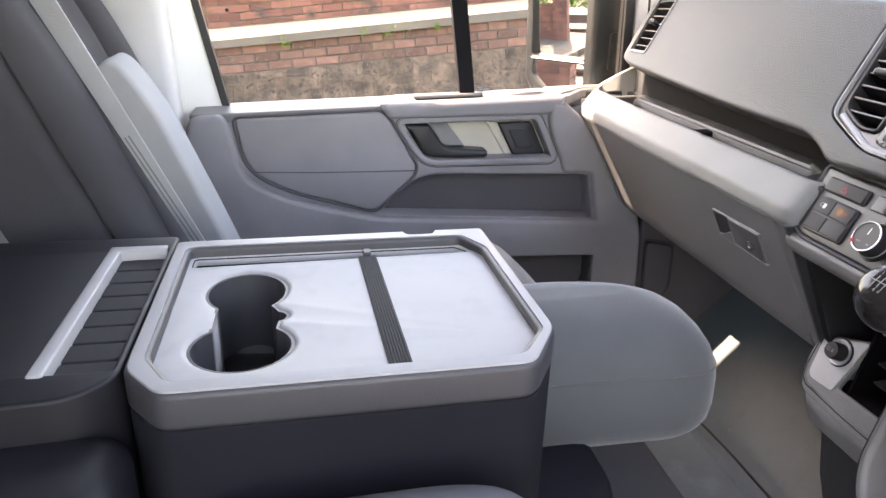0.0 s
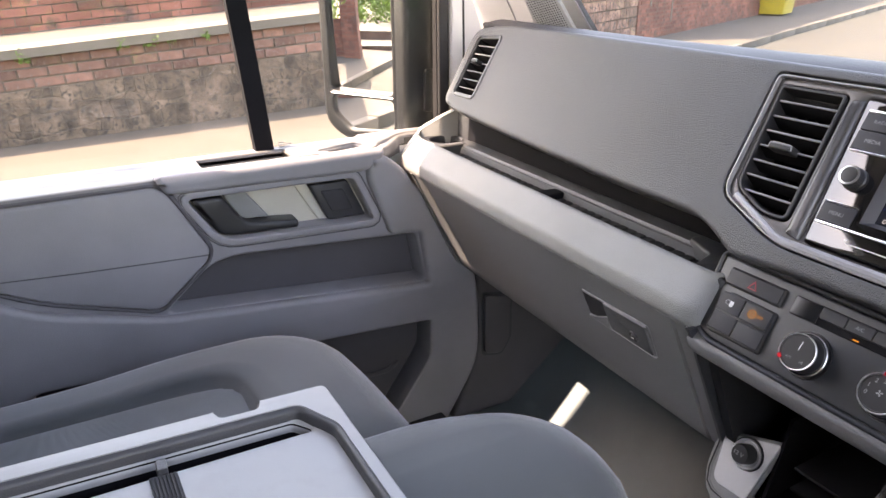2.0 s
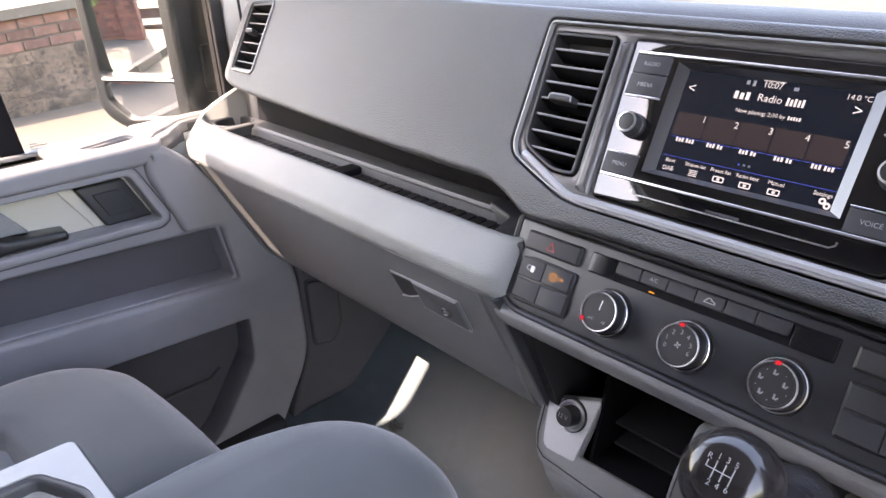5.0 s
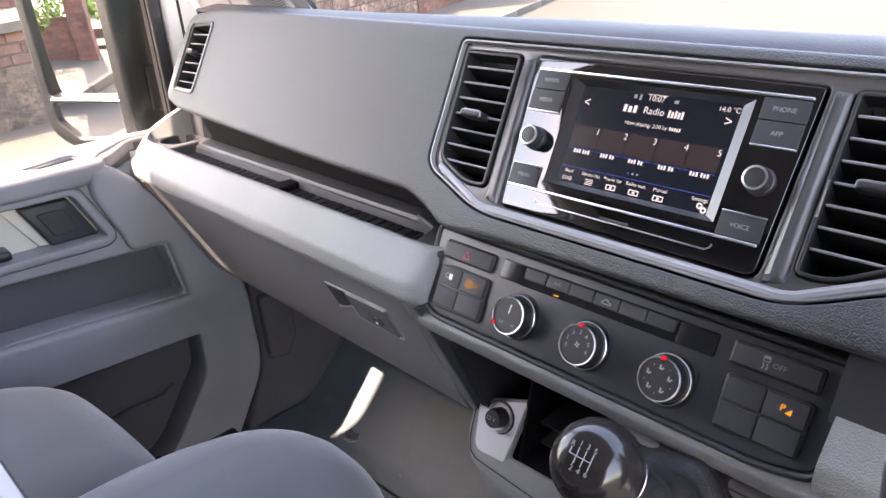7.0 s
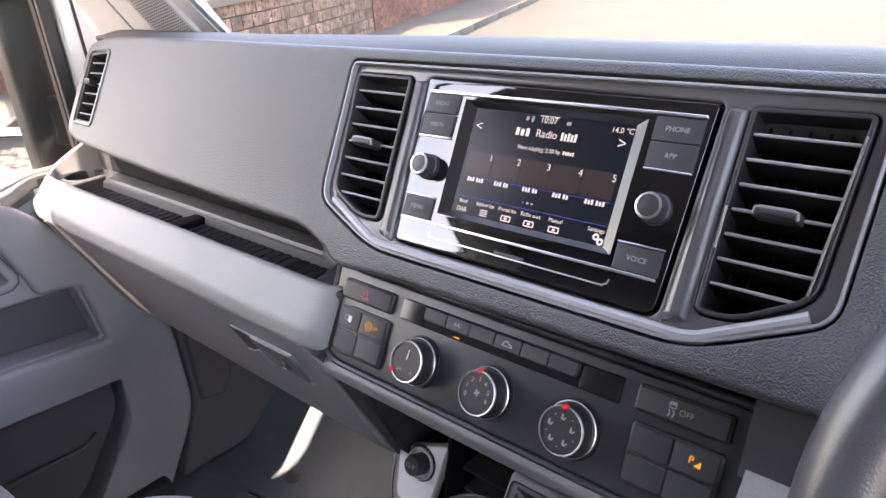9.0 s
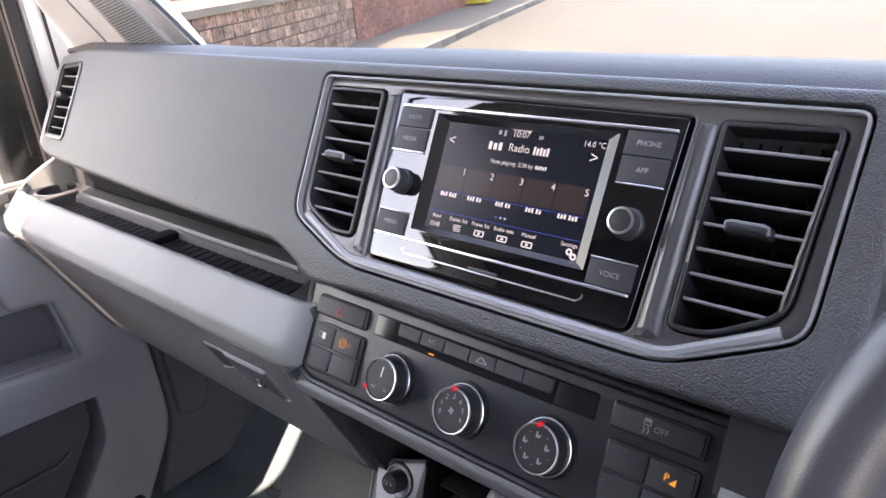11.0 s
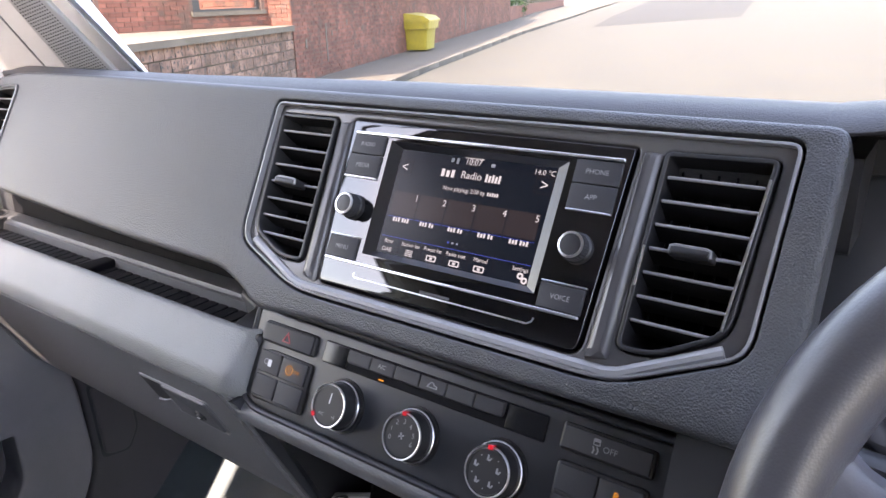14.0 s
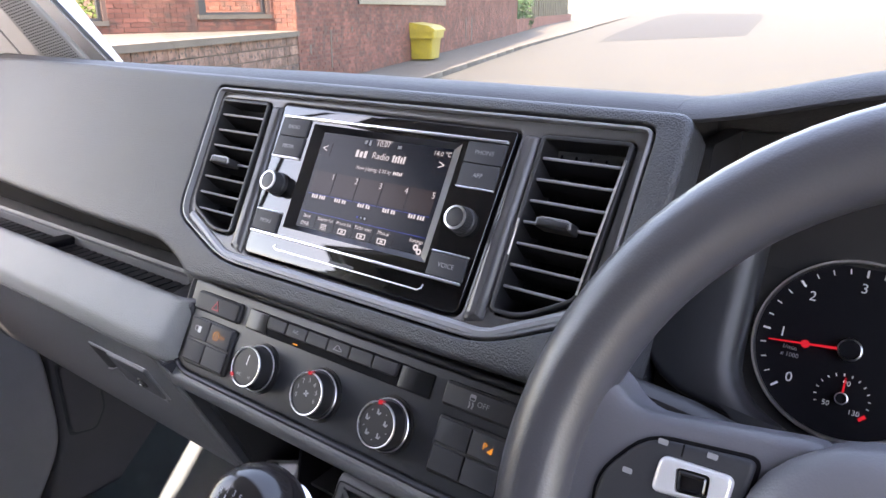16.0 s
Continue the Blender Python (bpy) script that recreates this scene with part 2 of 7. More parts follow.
def part(name, bm, material, parent=None, label="", sharp=35):
    me = bpy.data.meshes.new(name)
    bmesh.ops.recalc_face_normals(bm, faces=bm.faces)
    bm.to_mesh(me)
    bm.free()
    for p in me.polygons:
        p.use_smooth = True
    me.set_sharp_from_angle(angle=radians(sharp))
    me.materials.append(material)
    ob = new(name, me)
    if parent is not None:
        ob.parent = parent
        if parent.type == "EMPTY":
            ob.matrix_parent_inverse = Matrix.Translation(-parent.location)
    return tagged(ob, label)


def whole(name, bm, material, label, category, group="", kind="", sharp=35):
    return tagged(part(name, bm, material, None, "", sharp), label, category, group, kind)


def area2(p):
    return sum(p[i][0] * p[(i + 1) % len(p)][1] - p[(i + 1) % len(p)][0] * p[i][1] for i in range(len(p)))


def ccw(p):
    return list(p) if area2(p) > 0 else list(reversed(p))


def rpoly(pts, r, seg=4):
    """A polygon with its corners rounded by r (one number, or one for each corner)."""
    pts = list(pts)
    out = []
    for i, p in enumerate(pts):
        ri = r[i] if isinstance(r, (list, tuple)) else r
        a, b, c = Vector(pts[i - 1]), Vector(p), Vector(pts[(i + 1) % len(pts)])
        if ri <= 0:
            out.append(tuple(b))
            continue
        da, dc = (a - b), (c - b)
        ri = min(ri, da.length * 0.48, dc.length * 0.48)
        s, e = b + da.normalized() * ri, b + dc.normalized() * ri
        for k in range(seg + 1):
            t = k / seg
            out.append(tuple((1 - t) ** 2 * s + 2 * t * (1 - t) * b + t * t * e))
    return out


def rect(u0, v0, u1, v1, r=0.0, seg=4):
    return rpoly([(u0, v0), (u1, v0), (u1, v1), (u0, v1)], r, seg) if r else [(u0, v0), (u1, v0), (u1, v1), (u0, v1)]


def ring(cu, cv, r, n=32, rv=None):
    return [(cu + r * math.cos(2 * math.pi * k / n), cv + (rv or r) * math.sin(2 * math.pi * k / n)) for k in range(n)]


def inset(p, d):
    """The polygon p (counter-clockwise) moved inwards by d."""
    out = []
    for i in range(len(p)):
        a, b, c = Vector(p[i - 1]), Vector(p[i]), Vector(p[(i + 1) % len(p)])
        e1, e2 = (b - a), (c - b)
        if e1.length < 1e-9 or e2.length < 1e-9:
            out.append(tuple(b))
            continue
        e1.normalize(), e2.normalize()
        n1, n2 = Vector((-e1.y, e1.x)), Vector((-e2.y, e2.x))
        m = n1 + n2
        q = m.length_squared
        out.append(tuple(b + m * (2 * d / q if q > 0.3 else 0)))
    return out


def slab(bm, outer, n0, n1, M=ID, holes=(), r=0.0, hr=0.0, steps=3, back=True):
    """A plate from a polygon with holes, between heights n0 and n1 along the frame's third axis, its front edges rounded by r (of holes: hr)."""
    from mathutils.geometry import tessellate_polygon
    loops = [(ccw(outer), r, 1)] + [(ccw(h), hr, -1) for h in holes]
    tops, bots = [], []
    for p, rr, s in loops:
        rings = [(p, n0)]
        if rr > 0:
            for k in range(steps + 1):
                a = k / steps * math.pi / 2
                rings.append((inset(p, s * rr * (1 - math.cos(a))), n1 - rr + rr * math.sin(a)))
        else:
            rings.append((p, n1))
        vs = [[bm.verts.new(M @ Vector((q[0], q[1], n))) for q in pp] for pp, n in rings]
        for a, b in zip(vs, vs[1:]):
            for i in range(len(a)):
                j = (i + 1) % len(a)
                bm.faces.new((a[i], a[j], b[j], b[i]) if s > 0 else (a[j], a[i], b[i], b[j]))
        tops.append((rings[-1][0], vs[-1]))
        bots.append((rings[0][0], vs[0]))
    for caps, flip in ((tops, False), (bots, True)):
        if flip and not back:
            continue
        tri = tessellate_polygon([[Vector((q[0], q[1], 0)) for q in pp] for pp, _ in caps])
        flat = [v for _, vv in caps for v in vv]
        for t in tri:
            f = [flat[i] for i in t]
            try:
                bm.faces.new(f)
            except ValueError:
                pass
    return bm


def plate(outer, n0, n1, M=ID, **k):
    return slab(bmesh.new(), outer, n0, n1, M, **k)


def box(bm, x0, y0, z0, x1, y1, z1, r=0.0, M=ID):
    return slab(bm, rect(x0, y0, x1, y1, r, 3), z0, z1, M, r=r)


def sweep(bm, profile, y0, y1, steps=1, closed=True, M=ID, fn=None):
    """A profile in x and z drawn along y; fn(x, y, z) may move each point."""
    rows = []
    for k in range(steps + 1):
        y = y0 + (y1 - y0) * k / steps
        rows.append([bm.verts.new(M @ Vector(fn(p[0], y, p[1]) if fn else (p[0], y, p[1]))) for p in profile])
    m = len(profile)
    for a, b in zip(rows, rows[1:]):
        for i in range(m if closed else m - 1):
            j = (i + 1) % m
            bm.faces.new((a[i], a[j], b[j], b[i]))
    if closed:
        bm.faces.new(rows[0])
        bm.faces.new(list(reversed(rows[-1])))
    return bm


def lathe(bm, profile, M=ID, n=32):
    """Turns (radius, height) pairs round the frame's third axis."""
    rows = []
    for rr, h in profile:
        if rr < 1e-6:
            rows.append([bm.verts.new(M @ Vector((0, 0, h)))])
        else:
            rows.append([bm.verts.new(M @ Vector((rr * math.cos(2 * math.pi * k / n), rr * math.sin(2 * math.pi * k / n), h))) for k in range(n)])
    for a, b in zip(rows, rows[1:]):
        for i in range(n):
            j = (i + 1) % n
            q = [a[i % len(a)], a[j % len(a)], b[j % len(b)], b[i % len(b)]]
            q = [v for k, v in enumerate(q) if v not in q[:k]]
            if len(q) > 2:
                bm.faces.new(q)
    return bm


def tube(bm, pts, r, n=8, closed=False, M=ID, flat=1.0):
    pts = [Vector(p) for p in pts]
    rows = []
    for i, p in enumerate(pts):
        a = pts[i - 1] if (i or closed) else p
        b = pts[(i + 1) % len(pts)] if (i < len(pts) - 1 or closed) else p
        d = (b - a).normalized()
        s = d.cross(Vector((0, 0, 1)))
        s = s.normalized() if s.length > 1e-4 else Vector((1, 0, 0))
        w = s.cross(d)
        rows.append([bm.verts.new(M @ (p + r * (math.cos(2 * math.pi * k / n) * s + flat * math.sin(2 * math.pi * k / n) * w))) for k in range(n)])
    pairs = list(zip(rows, rows[1:])) + ([(rows[-1], rows[0])] if closed else [])
    for a, b in pairs:
        for i in range(n):
            j = (i + 1) % n
            bm.faces.new((a[i], a[j], b[j], b[i]))
    if not closed:
        bm.faces.new(rows[0])
        bm.faces.new(list(reversed(rows[-1])))
    return bm


def pillow(bm, M, w, l, h, p=4.0, q=2.6, nu=22, nv=22, under=0.5):
    """A stuffed block: plan w by l with rounded corners, rising to h, and under * h below."""
    def at(a, b, s):
        rr = (abs(a) ** p + abs(b) ** p) ** (1 / p)
        hh = max(0.0, 1 - rr ** q) ** (1 / q) if rr < 1 else 0.0
        k = 1.0 if rr <= 1 else 1 / rr
        return M @ Vector((a * k * w / 2, b * k * l / 2, s * hh * h))
    def spread(k, m):
        t = -1 + 2 * k / m
        return math.sin(t * math.pi / 2)
    for s in (1, -under):
        g = [[bm.verts.new(at(spread(i, nu), spread(j, nv), s)) for j in range(nv + 1)] for i in range(nu + 1)]
        for i in range(nu):
            for j in range(nv):
                try:
                    bm.faces.new((g[i][j], g[i + 1][j], g[i + 1][j + 1], g[i][j + 1]))
                except ValueError:
                    pass
    bmesh.ops.remove_doubles(bm, verts=bm.verts, dist=1e-5)
    return bm


def text(body, size, M, material, parent, label="", align="CENTER", lift=0.0004):
    c = bpy.data.curves.new("writing", "FONT")
    c.body, c.size, c.align_x, c.align_y = body, size, align, "CENTER"
    c.resolution_u = 3
    o = bpy.data.objects.new("writing", c)
    scene.collection.objects.link(o)
    me = bpy.data.meshes.new_from_object(o.evaluated_get(bpy.context.evaluated_depsgraph_get()))
    bpy.data.objects.remove(o)
    bpy.data.curves.remove(c)
    me.transform(M @ Matrix.Translation((0, 0, lift)))
    me.materials.clear()
    me.materials.append(material)
    ob = new("writing", me)
    ob.parent = parent
    if parent.type == "EMPTY":
        ob.matrix_parent_inverse = Matrix.Translation(-parent.location)
    return tagged(ob, label)


def spot(M, u, v, n=0.0, turn=0.0):
    return M @ Matrix.Translation((u, v, n)) @ Matrix.Rotation(radians(turn), 4, "Z")


# ---- the cab: structure ----
MID = 0.552                      # the van's centre line
SLOPE = Vector((0.492, 0, 0.871))
FAS = frame_at((0.604, MID, 0.68), (0, -1, 0), SLOPE)       # fascia round the radio
CLI = frame_at((0.563, MID, 0.576), (0, -1, 0), SLOPE)      # heater panel
CON = frame_at((0.622, MID, 0.355), (0, -1, 0), (0.385, 0, 0.923))
DOOR = frame_at((0, 1.415, 0), (1, 0, 0), (0, 0, 1))         # passenger door, seen from inside
FLOOR_Z = -0.035


def cab_floor():
    bm = bmesh.new()
    prof = [(-0.75, FLOOR_Z), (0.785, FLOOR_Z), (0.805, FLOOR_Z + 0.006), (0.93, 0.078), (1.12, 0.26), (1.16, -0.09), (-0.75, -0.09)]
    sweep(bm, prof, -0.33, 1.49)
    f = whole("floor", bm, M_FLOOR, "grey moulded rubber cab floor with a toe board", "floor", kind="structure")
    part("ridge", sweep(bmesh.new(), [(0.715, FLOOR_Z), (0.722, FLOOR_Z + 0.014), (0.740, FLOOR_Z + 0.014), (0.752, FLOOR_Z)], 0.55, 1.30, 8, fn=lambda x, y, z: (x - max(0, y - 1.0) ** 2 * 0.35, y, z)), M_FLOOR, f)
    part("ridge_groove", sweep(bmesh.new(), [(0.752, FLOOR_Z), (0.753, FLOOR_Z + 0.002), (0.757, FLOOR_Z + 0.002), (0.758, FLOOR_Z)], 0.55, 1.30, 8, fn=lambda x, y, z: (x - max(0, y - 1.0) ** 2 * 0.35, y, z)), M_BLACK, f)
    part("floor_step", plate(rect(-0.35, 0.45, 0.585, 1.37, 0.02), FLOOR_Z, FLOOR_Z + 0.035, r=0.01), M_CARPET, f, "dark carpeted step under the bench")
    part("seat_riser", plate(rpoly([(-0.35, 0.55), (0.26, 0.55), (0.30, 0.62), (0.30, 1.37), (-0.35, 1.37)], 0.03), FLOOR_Z, 0.20, r=0.02), M_RUBBER, f, "dark moulded box under the bench")
    d = frame_at((0.812, 1.263, FLOOR_Z), (1, 0, 0), (0, 1, 0))
    part("mat_fastener", lathe(bmesh.new(), [(0, 0.008), (0.009, 0.009), (0.012, 0.012), (0.015, 0.011), (0.016, 0.006), (0.021, 0.006), (0.024, 0.004), (0.026, 0)], d, 28), M_LATCH, f, "round black mat fastener")
    # embossed spanner mark
    s = frame_at((0.81, 1.065, FLOOR_Z + 0.001), (0.2, -1, 0), (1, 0.2, 0))
    jaw = [(0.028, 0.004), (0.036, 0.011), (0.046, 0.009), (0.040, 0.004), (0.040, -0.004), (0.046, -0.009), (0.036, -0.011), (0.028, -0.004)]
    part("spanner_mark", plate(jaw + [(-a, -b) for a, b in jaw], 0, 0.0015, s), M_DIM, f, "pale embossed spanner mark")


cab_floor()


def shell():
    # roof, rear bulkhead, driver's side: the plain closing of the cab
    whole("ceiling", plate(rect(-0.75, -0.42, 0.62, 1.50, 0.08), 1.62, 1.68), M_PILLAR, "pale grey cab roof lining", "ceiling", kind="structure")
    whole("wall_rear", plate(rect(-0.79, -0.42, -0.73, 1.56), -0.09, 1.64), M_DOORDK, "dark grey bulkhead behind the seats", "wall", kind="structure")
    whole("trim_header", plate(rect(0.55, -0.42, 0.615, 1.50, 0.01), 1.46, 1.618), M_PILLAR, "pale grey header over the windscreen", "trim", kind="structure")
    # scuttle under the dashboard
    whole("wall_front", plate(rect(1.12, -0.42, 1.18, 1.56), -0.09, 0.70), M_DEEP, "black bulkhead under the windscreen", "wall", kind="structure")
    # driver's door, out of view, swung wide open to brighten the cab
    hinge = Matrix.Translation((0.80, -0.36, 0)) @ Matrix.Rotation(radians(82), 4, "Z") @ Matrix.Translation((-0.80, 0.36, 0))
    fr = hinge @ frame_at((0, -0.36, 0), (-1, 0, 0), (0, 0, 1))
    d = whole("door_2", plate([(0.32, -0.09), (0.32, 1.50), (-0.42, 1.50), (-0.80, 0.80), (-0.80, -0.09)], -0.07, 0, fr,
              holes=[rpoly([(0.25, 0.62), (0.25, 1.42), (-0.38, 1.42), (-0.70, 0.66)], 0.05)]), M_DOOR, "unseen grey driver's door, set wide open to let in light", "door", kind="structure")
    g = part("window_pane", plate([(0.27, 0.60), (0.27, 1.44), (-0.40, 1.44), (-0.74, 0.64)], -0.035, -0.031, fr), M_GLASS, d)
    g.visible_shadow = False
    whole("wall_right", plate(rect(-0.75, -0.42, -0.45, -0.33, 0.02), -0.09, 1.63), M_PILLAR, "pale grey trim behind the driver's door", "wall", kind="structure")
    side = whole("body_side", plate(rect(-5.2, 1.57, -0.31, 1.60), -0.45, 1.15), M_WHITE, "white painted side of the van", "van body", kind="structure")


shell()


def front_glass():
    bm = bmesh.new()
    sweep(bm, [(1.26, 0.72), (0.60, 1.48), (0.604, 1.484), (1.265, 0.724)], -0.36, 1.46, 12, fn=lambda x, y, z: (x - 0.10 * ((y - MID) / 0.9) ** 2, y, z))
    g = whole("windscreen", bm, M_GLASS, "clear raked windscreen", "windscreen", kind="structure")
    g.visible_shadow = False
    for side, name in ((1, "pillar_left"), (-1, "pillar_right")):
        y = lambda v: MID + side * v
        bm = bmesh.new()
        a0, a1 = Vector((0.858, y(0.678), 0.77)), Vector((0.28, y(0.668), 1.46))
        b0, b1 = Vector((0.738, y(0.90), 0.76)), Vector((0.46, y(0.86), 1.46))
        c0, c1 = Vector((0.95, y(0.87), 0.79)), Vector((0.50, y(0.86), 1.46))
        lo, hi = [bm.verts.new(v) for v in (a0, b0, c0)], [bm.verts.new(v) for v in (a1, b1, c1)]
        for i in range(3):
            j = (i + 1) % 3
            bm.faces.new((lo[i], lo[j], hi[j], hi[i]))
        bm.faces.new(lo), bm.faces.new(hi)
        bmesh.ops.bevel(bm, geom=list(bm.edges), offset=0.012, segments=3, affect="EDGES")
        p = whole(name, bm, M_PILLAR, "pale grey windscreen pillar trim", "pillar", kind="structure")
        if side == 1:
            u = (a1 - a0).normalized()
            v = ((b0 - a0) - u * (b0 - a0).dot(u)).normalized()
            fr = frame_at(a0, u, v)
            out = rpoly([(0.02, 0.040), (0.30, 0.03), (0.30, 0.07), (0.02, 0.118)], 0.015)
            part("speaker_grille", plate(out, -0.004, 0.003, fr, r=0.002), M_PILLAR, p, "perforated grey speaker grille")
            part("pillar_seam", tube(bmesh.new(), [(0.01, 0.152, 0.0004), (0.15, 0.128, 0.0004), (0.32, 0.098, 0.0004)], 0.0014, 6, M=fr), M_DOOR, p)
            bm = bmesh.new()
            for i in range(60):
                for j in range(20):
                    uu, vv = 0.03 + i * 0.0045, 0.045 + j * 0.0045 - i * 0.0003
                    if vv < 0.110 - 0.15 * (uu - 0.02) and vv > 0.048 - 0.05 * (uu - 0.02):
                        slab(bm, ring(uu, vv, 0.0012, 6), 0.003, 0.0034, fr, back=False)
            tagged(part("grille_hole", bm, M_BLACK, p), kind="stuff")


front_glass()


# ---- passenger door ----
def passenger_door():
    d = thing("door_1", (0.2, 1.45, 0.0), "closed warm-grey moulded passenger door with map pockets", "door", kind="structure")
    handle = rpoly([(0.172, 0.575), (0.449, 0.570), (0.486, 0.489), (0.218, 0.499)], [0.010, 0.008, 0.008, 0.026])
    pocket = rpoly([(0.118, 0.392), (0.196, 0.460), (0.240, 0.466), (0.571, 0.443), (0.588, 0.342), (0.130, 0.385)], [0.006, 0.03, 0.02, 0.008, 0.010, 0.006])
    low = rpoly([(-0.10, 0.305), (0.10, 0.298), (0.338, 0.274), (0.594, 0.257), (0.592, 0.172), (0.483, 0.020), (0.05, 0.0), (-0.10, 0.08)], [0.02, 0.03, 0.03, 0.006, 0.02, 0.05, 0.05, 0.03])
    skin = [(-0.235, 0.600), (-0.20, 0.607), (0.49, 0.603), (0.530, 0.575), (0.600, 0.495), (0.685, 0.36), (0.706, 0.30), (0.709, 0.13), (0.640, 0.016), (0.60, -0.05), (-0.30, -0.05), (-0.30, 0.40)]
    part("panel", plate(skin, -0.05, 0.0, DOOR, holes=[handle, pocket, low], r=0.012, hr=0.006), M_DOOR, d)
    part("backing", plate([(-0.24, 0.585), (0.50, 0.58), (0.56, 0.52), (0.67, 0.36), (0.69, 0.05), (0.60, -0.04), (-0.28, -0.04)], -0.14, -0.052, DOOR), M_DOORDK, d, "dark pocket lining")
    # soft pad sunk between the rim and the handle frame, with its crease
    pad = rpoly([(-0.152, 0.603), (-0.140, 0.500), (-0.06, 0.452), (0.098, 0.400), (0.112, 0.402), (0.190, 0.468), (0.196, 0.488), (0.146, 0.585), (0.128, 0.603)],
                [0.01, 0.05, 0.05, 0.03, 0.01, 0.02, 0.02, 0.02, 0.01])
    part("upper_pad", plate(pad, -0.004, 0.006, DOOR, r=0.005), M_DOOR, d)
    # dark tube painting the shade that falls round the sunk pad
    part("pad_groove", tube(bmesh.new(), [(*p, 0.0012) for p in inset(ccw(pad), -0.0035)], 0.0036, 8, True, M=DOOR), M_DOORDK, d, "dark bead for the shade round the pad")
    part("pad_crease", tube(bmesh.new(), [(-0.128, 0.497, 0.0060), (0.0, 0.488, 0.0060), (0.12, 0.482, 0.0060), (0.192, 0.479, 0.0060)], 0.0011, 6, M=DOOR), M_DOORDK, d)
    # the lower body stands proud: rim behind the pad, running on as the lip under the long pocket
    body = rpoly([(-0.235, 0.612), (-0.168, 0.614), (-0.158, 0.560), (-0.150, 0.488), (-0.07, 0.437), (0.095, 0.389), (0.125, 0.3835), (0.592, 0.3385), (0.576, 0.447), (0.514, 0.453), (0.506, 0.484), (0.474, 0.566), (0.482, 0.606), (0.508, 0.606), (0.540, 0.582), (0.580, 0.530), (0.645, 0.450), (0.690, 0.365), (0.706, 0.30), (0.709, 0.13), (0.640, 0.016), (0.60, -0.05), (-0.30, -0.05), (-0.30, 0.40)],
                 [0.02, 0.02, 0.03, 0.06, 0.05, 0.04, 0.03, 0.006, 0.008, 0.012, 0.008, 0.02, 0.004, 0.04, 0.05, 0.05, 0.06, 0.05, 0.03, 0.05, 0.03, 0.01, 0.01, 0.05])
    part("lower_body", plate(body, -0.06, 0.0135, DOOR, holes=[low], r=0.011, hr=0.005, steps=5), M_DOOR, d)
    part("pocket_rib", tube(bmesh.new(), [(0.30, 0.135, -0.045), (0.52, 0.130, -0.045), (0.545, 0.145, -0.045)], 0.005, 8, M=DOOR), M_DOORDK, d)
    # handle recess: silver cup, lever, dark switch block
    part("handle_cup", plate(inset(ccw(handle), -0.006), -0.046, -0.036, DOOR), M_SILVER, d, "pale silver handle recess")
    part("handle_frame", plate(inset(ccw(handle), -0.014), -0.002, 0.005, DOOR, holes=[inset(ccw(handle), -0.001)], r=0.004, hr=0.003), M_DOOR, d)
    part("frame_groove", tube(bmesh.new(), [(*p, 0.0004) for p in inset(ccw(handle), -0.0165)], 0.0011, 6, True, M=DOOR), M_DOORDK, d)
    lever = rpoly([(0.177, 0.572), (0.226, 0.571), (0.258, 0.5205), (0.349, 0.510), (0.349, 0.4965), (0.236, 0.502), (0.215, 0.507)], [0.004, 0.006, 0.016, 0.005, 0.005, 0.012, 0.010])
    part("lever", plate(lever, -0.034, 0.000, DOOR, r=0.007, steps=4), M_BLACK, d, "black inner door release lever")
    part("lever_back", plate(rpoly([(0.228, 0.571), (0.266, 0.570), (0.304, 0.517), (0.258, 0.521)], 0.002), -0.04, -0.022, DOOR, r=0.002), M_GREY, d)
    part("switch_block", plate(rpoly([(0.376, 0.562), (0.449, 0.560), (0.481, 0.490), (0.409, 0.492)], 0.004), -0.040, -0.022, DOOR, r=0.004), M_PANEL, d, "dark window switch block")
    part("window_switch", plate(rpoly([(0.398, 0.548), (0.438, 0.547), (0.458, 0.506), (0.416, 0.507)], 0.004), -0.024, -0.019, DOOR, r=0.002), M_BTN, d)
    part("block_bevel", plate([(0.352, 0.566), (0.376, 0.563), (0.409, 0.492), (0.392, 0.494)], -0.038, -0.030, DOOR, r=0.003), M_SILVER, d)
    # top ledge with its tray, lid block and grille slot
    ledge = frame_at((0, 0, 0.609), (1, 0, 0), (0, 1, 0))
    tray = rect(0.205, 1.436, 0.354, 1.490, 0.004)
    slot = rpoly([(0.404, 1.452), (0.424, 1.434), (0.488, 1.444), (0.478, 1.472)], 0.006)
    part("ledge", plate(rpoly([(-0.235, 1.412), (0.505, 1.412), (0.552, 1.452), (0.580, 1.499), (0.76, 1.515), (0.76, 1.53), (-0.235, 1.53)], [0.01, 0.05, 0.04, 0.03, 0, 0, 0]), -0.012, 0.005, ledge, holes=[tray, slot], r=0.005, hr=0.003), M_DOORLT, d, "pale grey top ledge")
    part("tray_bottom", plate(inset(ccw(tray), -0.004), -0.024, -0.0095, ledge), M_DOORLT, d)
    part("tray_wall", plate(inset(ccw(tray), -0.006), -0.022, 0.004, ledge, holes=[inset(ccw(tray), -0.001)]), M_DOOR, d)
    part("pull_surround", plate(rpoly([(0.140, 1.408), (0.47, 1.408), (0.515, 1.435), (0.52, 1.490), (0.500, 1.515), (0.163, 1.518)], [0.006, 0.03, 0.02, 0.02, 0.02, 0.015]), -0.004, 0.0085, ledge, holes=[tray, inset(ccw(slot), -0.003)], r=0.004, hr=0.003), M_DOORLT, d)
    bar = rpoly([(0.127, 0.6185), (0.143, 0.588), (0.24, 0.5850), (0.470, 0.5800), (0.505, 0.590), (0.512, 0.6185)], [0.004, 0.010, 0.05, 0.02, 0.02, 0.01])
